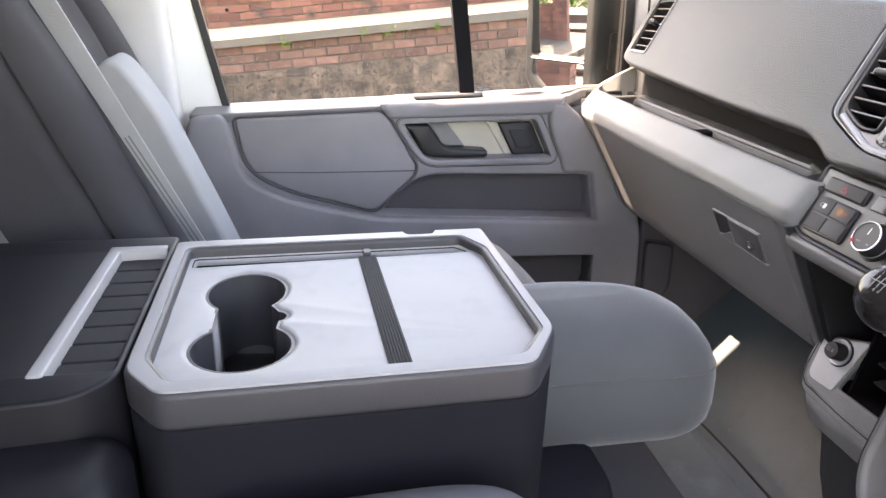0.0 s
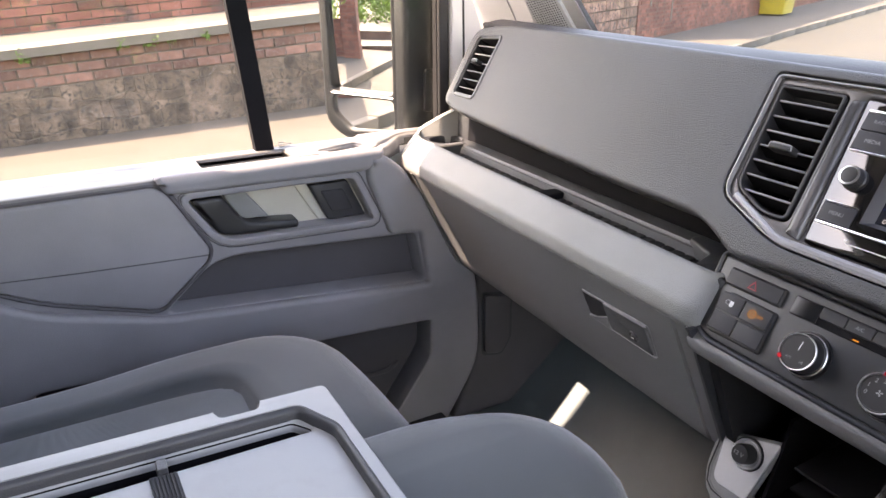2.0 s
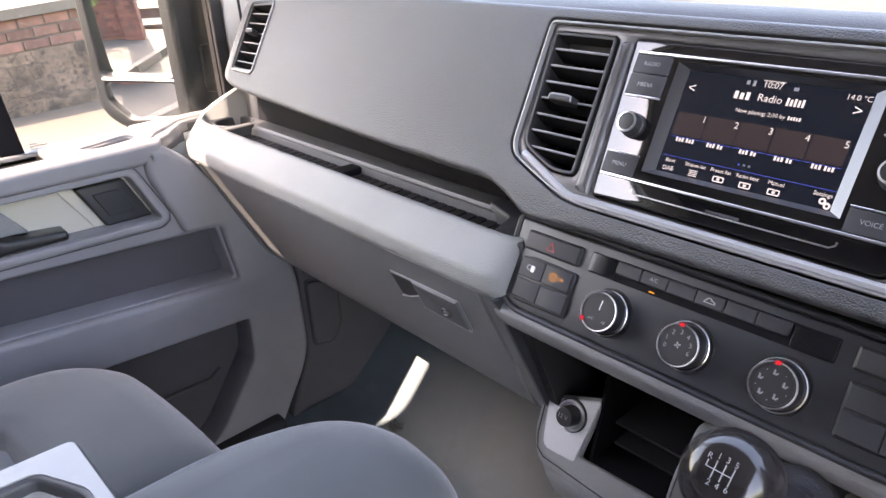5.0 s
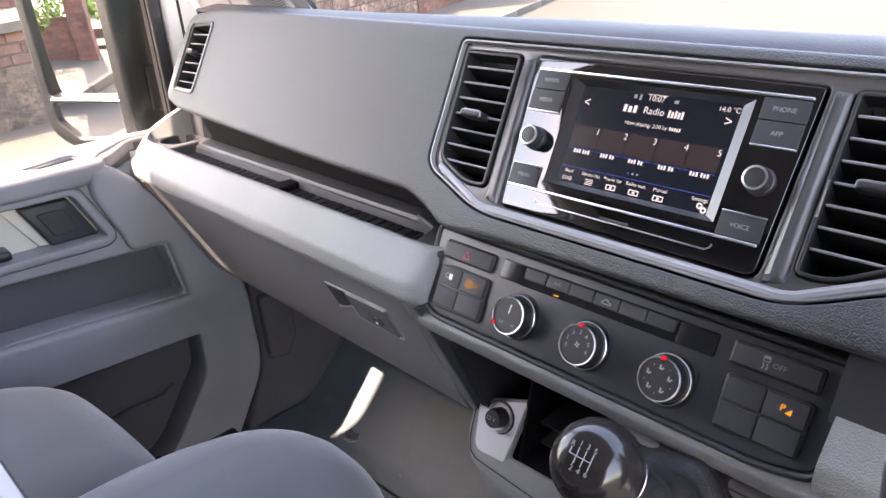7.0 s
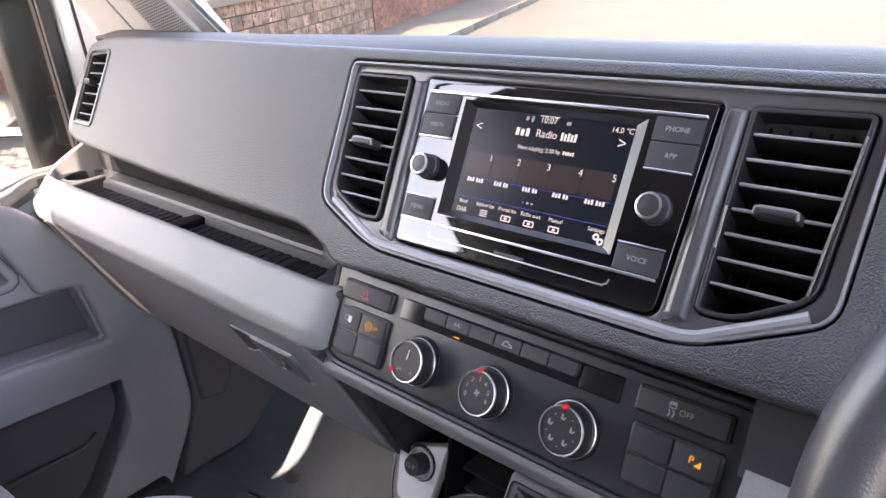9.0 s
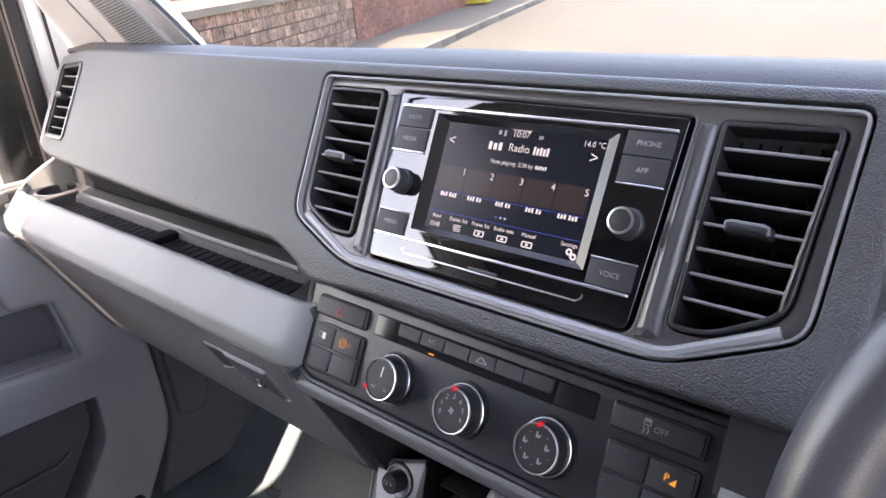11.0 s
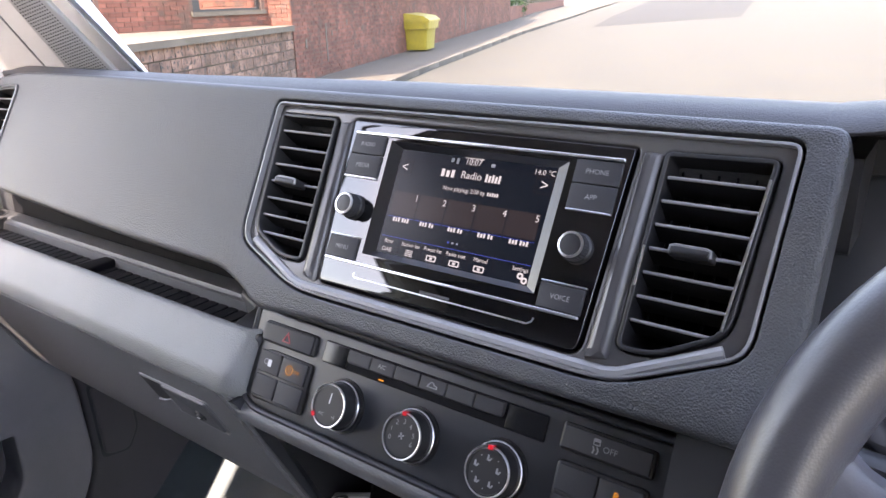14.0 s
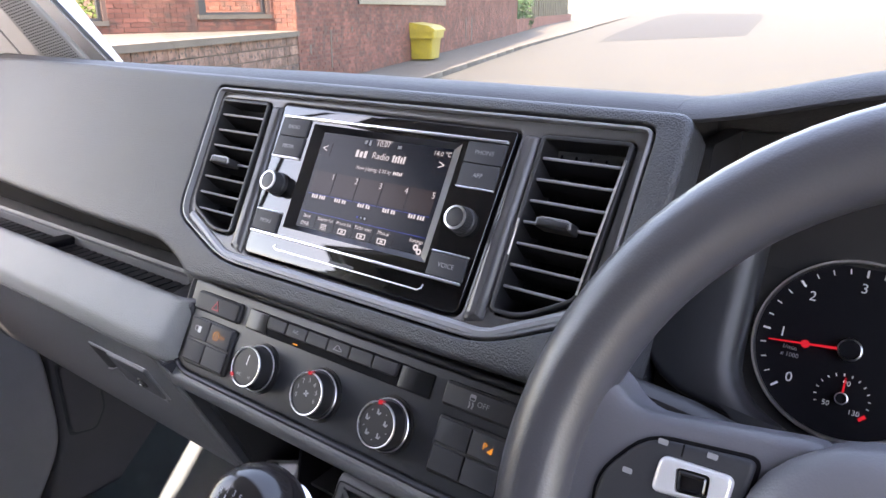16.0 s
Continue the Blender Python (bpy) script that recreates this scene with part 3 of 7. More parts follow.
    part("pull_bar", plate(bar, 0.0, 0.012, DOOR, r=0.0095, steps=4), M_DOOR, d)
    part("slot_bottom", plate(inset(ccw(slot), -0.004), -0.026, -0.017, ledge), M_DEEP, d)
    part("tray_block", plate(rpoly([(0.358, 1.424), (0.398, 1.420), (0.400, 1.500), (0.358, 1.505)], 0.004), 0.004, 0.0105, ledge, r=0.003), M_DOORLT, d)
    # front end cap where door and dashboard meet
    part("end_cap", plate(rpoly([(0.50, 1.432), (0.540, 1.463), (0.580, 1.503), (0.76, 1.517), (0.76, 1.53), (0.50, 1.53)], [0.01, 0.03, 0.02, 0, 0, 0.01]), -0.03, 0.009, ledge, r=0.006), M_DOORLT, d)
    # outer skin, window frame, glass and divider
    out = frame_at((0, 1.50, 0), (1, 0, 0), (0, 0, 1))
    part("outer_skin", plate([(-0.30, -0.09), (1.05, -0.09), (1.05, 0.578), (-0.30, 0.578)], -0.06, 0.0, out), M_WHITE, d)
    hole = rpoly([(-0.175, 0.598), (-0.258, 1.12), (-0.450, 1.565), (0.36, 1.565), (0.672, 0.96), (0.672, 0.598)], [0.02, 0.2, 0.05, 0.06, 0.10, 0.01])
    part("window_frame", plate([(-0.30, 0.58), (-0.38, 1.10), (-0.56, 1.68), (0.41, 1.68), (0.92, 0.80), (0.92, 0.58)], -0.02, 0.0, out, holes=[hole], hr=0.004), M_WHITE, d, "white painted window frame")
    part("window_seal", plate(inset(ccw(hole), -0.004), -0.012, 0.003, out, holes=[inset(ccw(hole), 0.010)]), M_BLACK, d, "black rubber window seal")
    part("divider", sweep(bmesh.new(), [(0.308, -0.016), (0.340, -0.016), (0.340, 0.004), (0.308, 0.004)], 0.606, 1.50, 4, M=frame_at((0, 1.50, 0), (1, 0, 0), (0, 0, 1)) @ Matrix(((1, 0, 0, 0), (0, 1, 0, 0), (0, 0, 1, 0), (0, 0, 0, 1))), fn=lambda x, y, z: (x - 0.085 * (y - 0.606), y, z)), M_DEEP, d, "black window divider bar")
    part("front_seal", plate(rpoly([(0.664, 0.60), (0.686, 0.60), (0.686, 0.94), (0.664, 0.94)], 0.002), 0.001, 0.010, out, r=0.003), M_BLACK, d, "wide black window seal")
    # white instead of pillar grey, to put sunlight bounce into the colour
    part("frame_cover", plate(rpoly([(0.688, 0.60), (0.718, 0.60), (0.713, 0.95), (0.688, 0.95)], 0.002), 0.001, 0.012, out, r=0.004), M_WHITE, d, "frame cover, whitened for bounced sunlight")
    part("frame_gap", plate([(0.719, 0.60), (0.726, 0.60), (0.720, 0.95), (0.714, 0.95)], 0.001, 0.004, out), M_BLACK, d)
    g = part("window_pane", plate(inset(ccw(hole), -0.012), -0.012, -0.009, out), M_GLASS, d)
    g.visible_shadow = False
    for k, (u0, u1) in enumerate(((0.350, 0.361), (0.350, 0.374), (0.350, 0.372))):
        part("glass_mark", plate(rect(u0, 0.624 - k * 0.0036, u1, 0.6255 - k * 0.0036), -0.0085, -0.0080, out, back=False), M_DIM, d)


passenger_door()


def body_side():
    # door pillar behind the passenger's shoulder, with trim
    bm = bmesh.new()
    box(bm, -0.75, 1.44, -0.09, -0.365, 1.50, 1.63, 0.02)
    box(bm, -0.38, 1.44, -0.09, -0.255, 1.50, 0.90, 0.02)
    p = whole("wall_left", bm, M_PILLAR, "pale grey trim behind the passenger door", "wall", kind="structure")
    # inner sill and kick panel ahead of the door
    sill = whole("trim_sill", plate(rect(-0.30, 1.375, 0.62, 1.44, 0.01), FLOOR_Z, 0.03, r=0.01), M_RUBBER, "dark plastic door sill", "sill", kind="structure")
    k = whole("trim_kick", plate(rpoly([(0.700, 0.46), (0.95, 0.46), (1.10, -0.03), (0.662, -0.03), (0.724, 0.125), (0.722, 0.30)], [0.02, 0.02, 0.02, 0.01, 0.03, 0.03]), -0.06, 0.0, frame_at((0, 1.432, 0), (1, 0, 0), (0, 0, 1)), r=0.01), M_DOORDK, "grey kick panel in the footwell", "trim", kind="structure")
    # black sheet standing in for the shade in the gap by the door
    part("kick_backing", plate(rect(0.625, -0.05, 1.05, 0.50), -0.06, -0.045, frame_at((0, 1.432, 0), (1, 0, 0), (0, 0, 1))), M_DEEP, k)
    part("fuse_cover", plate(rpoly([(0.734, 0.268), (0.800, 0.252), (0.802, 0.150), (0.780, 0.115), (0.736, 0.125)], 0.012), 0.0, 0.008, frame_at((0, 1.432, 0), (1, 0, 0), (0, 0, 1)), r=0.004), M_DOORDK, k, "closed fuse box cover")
    part("cover_gap", plate(rpoly([(0.729, 0.274), (0.806, 0.258), (0.808, 0.147), (0.784, 0.108), (0.731, 0.119)], 0.012), 0.0, 0.0012, frame_at((0, 1.432, 0), (1, 0, 0), (0, 0, 1))), M_PANEL, k)


body_side()


# ---- dashboard ----
def bent(ob):
    """Turns the outer end of a fascia part gently away from the cab."""
    inv = FAS.inverted()
    bm = bmesh.new()
    bm.from_mesh(ob.data)
    for u in (-0.64, -0.69, -0.74, -0.79, -0.83):
        bmesh.ops.bisect_plane(bm, geom=[*bm.verts, *bm.edges, *bm.faces], plane_co=FAS @ Vector((u, 0, 0)), plane_no=(0, 1, 0))
    bm.to_mesh(ob.data), bm.free()
    for v in ob.data.vertices:
        q = inv @ v.co
        q.z -= 0.35 * min(0.0, q.x + 0.64) ** 2
        v.co = FAS @ q
    return ob


def dashboard():
    d = thing("dashboard", (0.75, MID, 0.35), "charcoal grained van dashboard with a long storage shelf", "dashboard")
    bez = rpoly([(-0.2255, 0.154), (0.2225, 0.154), (0.2185, 0.023), (0.1435, -0.0125), (-0.1410, -0.0125), (-0.2215, 0.019)], [0.010, 0.010, 0.014, 0.024, 0.024, 0.018])
    lv = rpoly([(-0.814, 0.139), (-0.741, 0.1425), (-0.745, 0.038), (-0.816, 0.0385)], 0.006)
    pad = rpoly([(-0.848, 0.157), (-0.76, 0.1655), (-0.50, 0.1670), (0.243, 0.1640), (0.243, -0.026), (0.15, -0.0275), (-0.115, -0.0305), (-0.178, -0.0355), (-0.210, -0.0185), (-0.240, -0.0095), (-0.37, -0.0085), (-0.50, -0.0045), (-0.65, 0.0015), (-0.80, 0.009), (-0.850, 0.020)],
                [0.030, 0.05, 0.05, 0.012, 0.02, 0.03, 0.03, 0.012, 0.02, 0.03, 0.03, 0.03, 0.03, 0.03, 0.02])
    bent(part("pad", plate(pad, -0.035, 0.004, FAS, holes=[bez, lv], r=0.006, hr=0.0015, steps=5), M_PAD, d, "leather-grained charcoal pad"))
    # top deck to the windscreen
    prof = [(0.690, 0.802), (0.6860, 0.8155), (0.685, 0.8175), (0.688, 0.8205), (0.698, 0.8205), (0.710, 0.8228), (0.725, 0.8240), (0.78, 0.8180), (0.90, 0.798), (1.05, 0.774), (1.22, 0.735), (1.22, 0.68), (0.70, 0.68)]
    part("top_deck", sweep(bmesh.new(), prof, 0.325, 1.392, 12, fn=lambda x, y, z: (x - (0.10 * ((y - MID) / 0.9) ** 2 if x > 1.0 else 0) + (0.35 * max(0, y - 1.192) ** 2 if x < 1.0 else 0), y, z + (0.005 * min(1.0, max(0.0, (1.05 - y) / 0.35)) if 0.695 < x < 0.85 else 0))), M_DECK, d, "grained top deck", 60)
    # underside behind the shelf, its deep shade painted black
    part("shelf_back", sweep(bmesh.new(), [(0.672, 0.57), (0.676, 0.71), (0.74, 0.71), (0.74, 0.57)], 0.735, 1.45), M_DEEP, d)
    # storage shelf
    tray = part("shelf_tray", sweep(bmesh.new(), [(0.590, 0.570), (0.590, 0.6195), (0.5925, 0.6205), (0.596, 0.617), (0.598, 0.5985), (0.642, 0.5985), (0.645, 0.6090), (0.6475, 0.6105), (0.6500, 0.6090), (0.652, 0.6130), (0.664, 0.6170), (0.670, 0.6165), (0.674, 0.57)], 0.775, 1.375), M_TRAY, d, "dark open storage shelf")
    part("tray_step", plate(rpoly([(0.598, 1.371), (0.648, 1.371), (0.652, 1.378), (0.648, 1.387), (0.598, 1.387)], 0.003), 0.590, 0.6165, r=0.003), M_TRAY, tray)
    for i in range(36):
        y = 0.800 + i * 0.0162
        if abs(y - 1.078) > 0.018:
            part("mat_rib", plate(rect(0.599, y, 0.6415, y + 0.0132, 0.002, 2), 0.5975, 0.6010), M_HINGE, tray)
    part("divider", plate(rpoly([(0.598, 1.068), (0.640, 1.068), (0.662, 1.076), (0.662, 1.094), (0.598, 1.100)], 0.004), 0.5975, 0.6090, r=0.004), M_DEEP, tray, "black shelf divider")
    c = frame_at((0.638, 1.418, 0.611), (1, 0, 0), (0, 1, 0))
    part("cup_ring", lathe(bmesh.new(), [(0.0285, -0.02), (0.0292, 0.003), (0.0315, 0.0045), (0.034, 0.003)], c), M_PANEL, tray)
    part("cup_floor", plate(rect(0.590, 1.376, 0.72, 1.462, 0.006), 0.575, 0.614, holes=[ring(0.638, 1.418, 0.0292)], r=0.002), M_PANEL, tray)
    part("cup_well", plate(ring(0.638, 1.418, 0.029), 0.575, 0.589), M_DEEP, tray)
    bm = bmesh.new()
    ends = [(0.600, 1.452, 0.6215), (0.606, 1.466, 0.6225), (0.614, 1.472, 0.627), (0.624, 1.466, 0.635), (0.640, 1.452, 0.648), (0.664, 1.434, 0.664), (0.70, 1.420, 0.68)]
    rows = [[bm.verts.new((x + a, y + b, z)) for a, b, z in ((0, 0, 0.56), (0, 0, h - 0.002), (0.002, 0.004, h), (0.004, 0.012, h), (0.006, 0.016, h - 0.004), (0.008, 0.020, 0.56))] for x, y, h in ends]
    for p, q in zip(rows, rows[1:]):
        for k in range(6):
            bm.faces.new((p[k], p[(k + 1) % 6], q[(k + 1) % 6], q[k]))
    bm.faces.new(rows[0]), bm.faces.new(rows[-1][::-1])
    part("shelf_end", bm, M_GREY, tray, "grey rising end wall", 60)
    part("shelf_stop", plate(rpoly([(0.588, 0.735), (0.664, 0.735), (0.670, 0.838), (0.650, 0.838), (0.632, 0.792), (0.594, 0.780)], 0.006), 0.57, 0.6185, r=0.004), M_PANEL, tray)
    part("end_filler", plate(rpoly([(0.672, 1.392), (0.78, 1.392), (0.78, 1.462), (0.672, 1.462)], 0.01), 0.57, 0.70, r=0.008), M_PANEL, d)
    # added plate, out of view, that stops windscreen light leaking into the footwell
    part("end_closing", plate(rect(0.785, 1.385, 1.20, 1.56), 0.63, 0.70), M_BLACK, d)
    # light grey band under the shelf
    band = rpoly([(0.600, 0.606), (0.594, 0.621), (0.586, 0.6215), (0.555, 0.590), (0.5535, 0.572), (0.560, 0.564), (0.600, 0.566)], [0, 0.004, 0.010, 0.005, 0.004, 0.004, 0])
    part("grey_band", sweep(bmesh.new(), band, 0.738, 1.490, 120, fn=lambda x, y, z: (x + max(0, y - 1.41) ** 2 * 4.5 + max(0, y - 1.465) ** 2 * 22 + (0.014 * (1 - math.sqrt(max(0.0, 1 - ((0.762 - y) / 0.0242) ** 2))) if y < 0.762 else 0), y, z)), M_GREY, d, "mid-grey grained band", 50)
    # glovebox
    face = [(0.556, 0.568), (0.561, 0.562), (0.640, 0.398), (0.655, 0.372), (0.68, 0.355), (0.75, 0.345), (0.75, 0.568)]
    g = part("glovebox", sweep(bmesh.new(), face, 0.770, 1.390, 6), M_GLOVE, d, "closed slate-grey glovebox")
    gf = frame_at((0.561, 0, 0.562), (0, -1, 0), (-0.434, 0, 0.901))
    # v runs down the lid as negative numbers
    latch = [(-0.938, -0.0400), (-0.815, -0.0360), (-0.817, -0.0900), (-0.938, -0.0860)]
    part("latch_plate", plate(rpoly(latch, 0.003), -0.004, 0.0015, gf, r=0.0012), M_GLOVE, g)
    # no hollow here: a flat black plate paints the recess's shade
    part("latch_recess", plate(rpoly([(-0.9355, -0.0425), (-0.8900, -0.0395), (-0.8935, -0.0840), (-0.9355, -0.0820)], 0.002), 0.001, 0.0020, gf), M_BLACK, g, "black plate for the shade in the finger recess")
    part("recess_slope", plate([(-0.9355, -0.0840), (-0.8935, -0.0860), (-0.8935, -0.0640), (-0.9200, -0.0790)], 0.001, 0.0045, gf), M_GLOVE, g)
    part("latch_flap", plate(rpoly([(-0.8935, -0.0390), (-0.8180, -0.0375), (-0.8195, -0.0880), (-0.8935, -0.0860)], 0.003), 0.001, 0.0042, gf, r=0.002), M_LATCH, g, "darker latch flap")
    part("lock", lathe(bmesh.new(), [(0, 0.0125), (0.0040, 0.0125), (0.0045, 0.0105), (0.0070, 0.0110), (0.0085, 0.0085)], gf @ Matrix.Translation((-0.845, -0.068, -0.005)), 24), M_BLACK, g, "small dark key lock")
    part("key_slot", plate(rect(-0.8475, -0.0687, -0.8425, -0.0673), 0.0074, 0.0080, gf), M_CHROME, g, "bright key slot")
    part("latch_edge", plate(rpoly([(-0.938, -0.0855), (-0.817, -0.0895), (-0.817, -0.0915), (-0.938, -0.0880)], 0.0005), -0.002, 0.0035, gf, r=0.0006), M_TRIM, g, "pale moulded lower edge")
    part("glovebox_end", sweep(bmesh.new(), [(a - 0.003, b) for a, b in face[:5]] + [(0.68, 0.40), (0.59, 0.568)], 1.392, 1.400), M_DOORLT, d, "pale end strip")
    # side piece right of the glovebox
    part("side_cheek", sweep(bmesh.new(), [(a + 0.002, b) for a, b in face], 0.745, 0.766), M_GLOVE, d)
    part("cheek_rib", sweep(bmesh.new(), [(a - 0.003 if a < 0.7 else a, b) for a, b in face], 0.7385, 0.743), M_PANEL, d)
    # lower trim under the heater panel
    low = rpoly([(0.572, 0.566), (0.560, 0.556), (0.563, 0.542), (0.578, 0.530), (0.62, 0.53), (0.62, 0.57)], [0.002, 0.004, 0.008, 0.006, 0, 0])
    part("lower_trim", sweep(bmesh.new(), low, 0.20, 0.745), M_TRIMDK, d, "dark grey lower trim", 50)
    # driver's knee pad
    part("knee_band", sweep(bmesh.new(), band, 0.20, 0.362), M_GREY, d, "mid-grey grained band", 50)
    part("knee_panel", sweep(bmesh.new(), [(0.562, 0.566), (0.60, 0.45), (0.66, 0.33), (0.75, 0.33), (0.75, 0.566)], -0.28, 0.33), M_GLOVE, d)
    part("knee_upper", sweep(bmesh.new(), [(0.577, 0.610), (0.600, 0.655), (0.65, 0.655), (0.65, 0.61)], 0.312, 0.366), M_PANEL, d)
    # side walls closing the heater panel's recess
    part("stack_liner", sweep(bmesh.new(), [(0.60, 0.555), (0.63, 0.66), (0.72, 0.66), (0.72, 0.555)], 0.330, 0.748), M_BLACK, d)
    part("stack_cheek", plate(rpoly([(0.578, 0.545), (0.648, 0.385), (0.78, 0.385), (0.78, 0.545)], 0.006), 0, 0.012, frame_at((0, 0.735, 0), (1, 0, 0), (0, 0, 1))), M_BLACK, d)
    return bez, lv


BEZ, LVENT = dashboard()


def fascia():
    f = thing("fascia_trim", (0.63, MID, 0.66), "satin dark-grey trim frame round radio and vents", "trim frame")
    cl = rpoly([(-0.2150, 0.1405), (-0.1465, 0.1405), (-0.1425, 0.0150), (-0.1670, 0.0135), (-0.2080, 0.0320)], [0.004, 0.004, 0.005, 0.012, 0.012])
    cr = rpoly([(0.1430, 0.1390), (0.2085, 0.1405), (0.2025, 0.0340), (0.1640, 0.0125), (0.1410, 0.0120)], [0.004, 0.004, 0.012, 0.012, 0.006])
    unit = rpoly([(-0.1265, 0.1425), (0.1235, 0.1412), (0.1170, 0.0010), (-0.1170, 0.0020)], [0.004, 0.004, 0.009, 0.005])
    inner = inset(ccw(BEZ), 0.002)
    holes = [inset(ccw(cl), -0.002), inset(ccw(cr), -0.002), inset(ccw(unit), -0.001)]
    part("frame", plate(inner, -0.012, -0.002, FAS, holes=holes, r=0.004, hr=0.002), M_BEZEL, f)
    part("trim_line", plate(inset(ccw(BEZ), 0.0022), -0.006, 0.0035, FAS, holes=[inset(ccw(BEZ), 0.0042)], r=0.0010), M_TRIM, f, "thin raised satin edge")
    path = [(-0.205, 0.0225, -0.003), (-0.146, -0.0035, -0.003), (-0.136, -0.0055, -0.003), (0.136, -0.0055, -0.003), (0.146, -0.0035, -0.003), (0.203, 0.0245, -0.003)]
    part("lower_lip", tube(bmesh.new(), path, 0.0048, 10, M=FAS), M_TRIM, f, "rounded satin lip")
    for s in (-1, 1):
        part("upright", plate(rpoly([(s * 0.1205, -0.001), (s * 0.1375, 0.003), (s * 0.1410, 0.139), (s * 0.1270, 0.140)], 0.003), -0.006, 0.0025, FAS, r=0.0065, steps=5), M_BEZEL, f)
    return cl, cr, unit


CVENT, RVENT, UNIT = fascia()


def air_vent(name, outline, M, rows, side):
    lo_v, hi_v = min(p[1] for p in outline), max(p[1] for p in outline)
    cu = sum(p[0] for p in outline) / len(outline)
    v = thing(name, M @ Vector((cu, lo_v, 0)), "black dashboard air vent with open horizontal slats", "air vent", "air vents")
    # the shade inside the duct is painted black here
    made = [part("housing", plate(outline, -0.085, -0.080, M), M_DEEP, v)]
    made.append(part("frame", plate(inset(ccw(outline), -0.001), -0.085, 0.001, M, holes=[inset(ccw(outline), 0.0022)], r=0.0012, hr=0.001), M_BLACK, v, "black vent frame"))

    def span(y):
        xs = []
        for (a, b), (c, d) in zip(outline, outline[1:] + outline[:1]):
            if (b - y) * (d - y) < 0:
                xs.append(a + (c - a) * (y - b) / (d - b))
        return (min(xs), max(xs)) if len(xs) > 1 else (cu - 0.02, cu + 0.02)
    if side > 0:
        y0, y1 = lo_v + 0.024, hi_v - 0.012
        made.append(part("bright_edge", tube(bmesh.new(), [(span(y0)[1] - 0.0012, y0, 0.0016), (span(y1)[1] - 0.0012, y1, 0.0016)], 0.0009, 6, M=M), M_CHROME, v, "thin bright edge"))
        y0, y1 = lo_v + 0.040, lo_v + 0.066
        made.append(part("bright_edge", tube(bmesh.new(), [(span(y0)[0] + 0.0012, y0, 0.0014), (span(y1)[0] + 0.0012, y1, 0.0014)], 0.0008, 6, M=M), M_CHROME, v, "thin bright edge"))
    for i, y in enumerate(rows):
        a, b = span(y)
        a, b = a + 0.0025, b - 0.0025
        # a blade that droops towards its rear, with a rounded front lip
        prof = rpoly([(-0.0030, 0.0011), (-0.0030, -0.0011), (-0.022, -0.0075), (-0.022, -0.0060)], 0.0006, 2)
        sl = bmesh.new()
        vs = [[sl.verts.new(M @ Vector((uu, y + q, n))) for n, q in prof] for uu in (a, b)]
        m = len(prof)
        for k in range(m):
            sl.faces.new((vs[0][k], vs[0][(k + 1) % m], vs[1][(k + 1) % m], vs[1][k]))
        sl.faces.new(vs[0]), sl.faces.new(vs[1][::-1])
        # black blade and pale lip: slat shade and highlight put into colour
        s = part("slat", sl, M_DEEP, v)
        made += [s, part("slat_lip", tube(bmesh.new(), [(a + 0.001, y, -0.0026), (b - 0.001, y, -0.0026)], 0.0011, 8, M=M), M_SLAT, s, "pale strip for the light on the slat edge")]
        if i == len(rows) // 2:
            w = 0.0255 if abs(cu) < 0.5 else 0.020
            t = (a + b) / 2
            tab = rpoly([(t - w / 2, y - 0.0040), (t + w / 2, y - 0.0040), (t + w / 2, y + 0.0030), (t - w / 2, y + 0.0030)], 0.0016)
            made.append(part("tab", plate(tab, -0.004, 0.011, M, r=0.0030, steps=4), M_BLACK, s, "black adjuster tab"))
            lip = [(t - w / 2 + 0.0004, y - 0.0018, 0.0092), (t - w / 2 + 0.0010, y + 0.0018, 0.0096), (t - w / 2 + 0.0035, y + 0.0026, 0.0098), (t + w / 2 - 0.0035, y + 0.0026, 0.0098), (t + w / 2 - 0.0010, y + 0.0018, 0.0096), (t + w / 2 - 0.0004, y - 0.0022, 0.0092)]
            made.append(part("tab_lip", tube(bmesh.new(), lip, 0.0010, 6, M=M), M_SLAT, s, "satin tab lip"))
    for k in range(5):
        u = cu + (k - 2) * 0.0115
        made.append(part("vane", plate(rect(u - 0.0007, lo_v + 0.016, u + 0.0007, hi_v - 0.006), -0.06, -0.024, M), M_DEEP, v))
    if abs(cu) > 0.5:
        for ob in made:
            bent(ob)


air_vent("air_vent", CVENT, FAS, [0.0310 + 0.0158 * k for k in range(7)], -1)
air_vent("air_vent", RVENT, FAS, [0.0310 + 0.0155 * k for k in range(7)], 1)
air_vent("air_vent", LVENT, FAS @ Matrix.Translation((0, 0, 0.003)), [0.0505 + 0.0152 * k for k in range(6)], -1)
tagged(thing("vent_surround", FAS @ Vector((-0.735, 0.02, 0)), "thin satin ring round the outer vent", "trim ring"))
bent(part("ring", plate(inset(ccw(LVENT), -0.005), -0.002, 0.0062, FAS, holes=[inset(ccw(LVENT), -0.0010)], r=0.0018), M_BEZEL, bpy.data.objects["vent_surround"]))


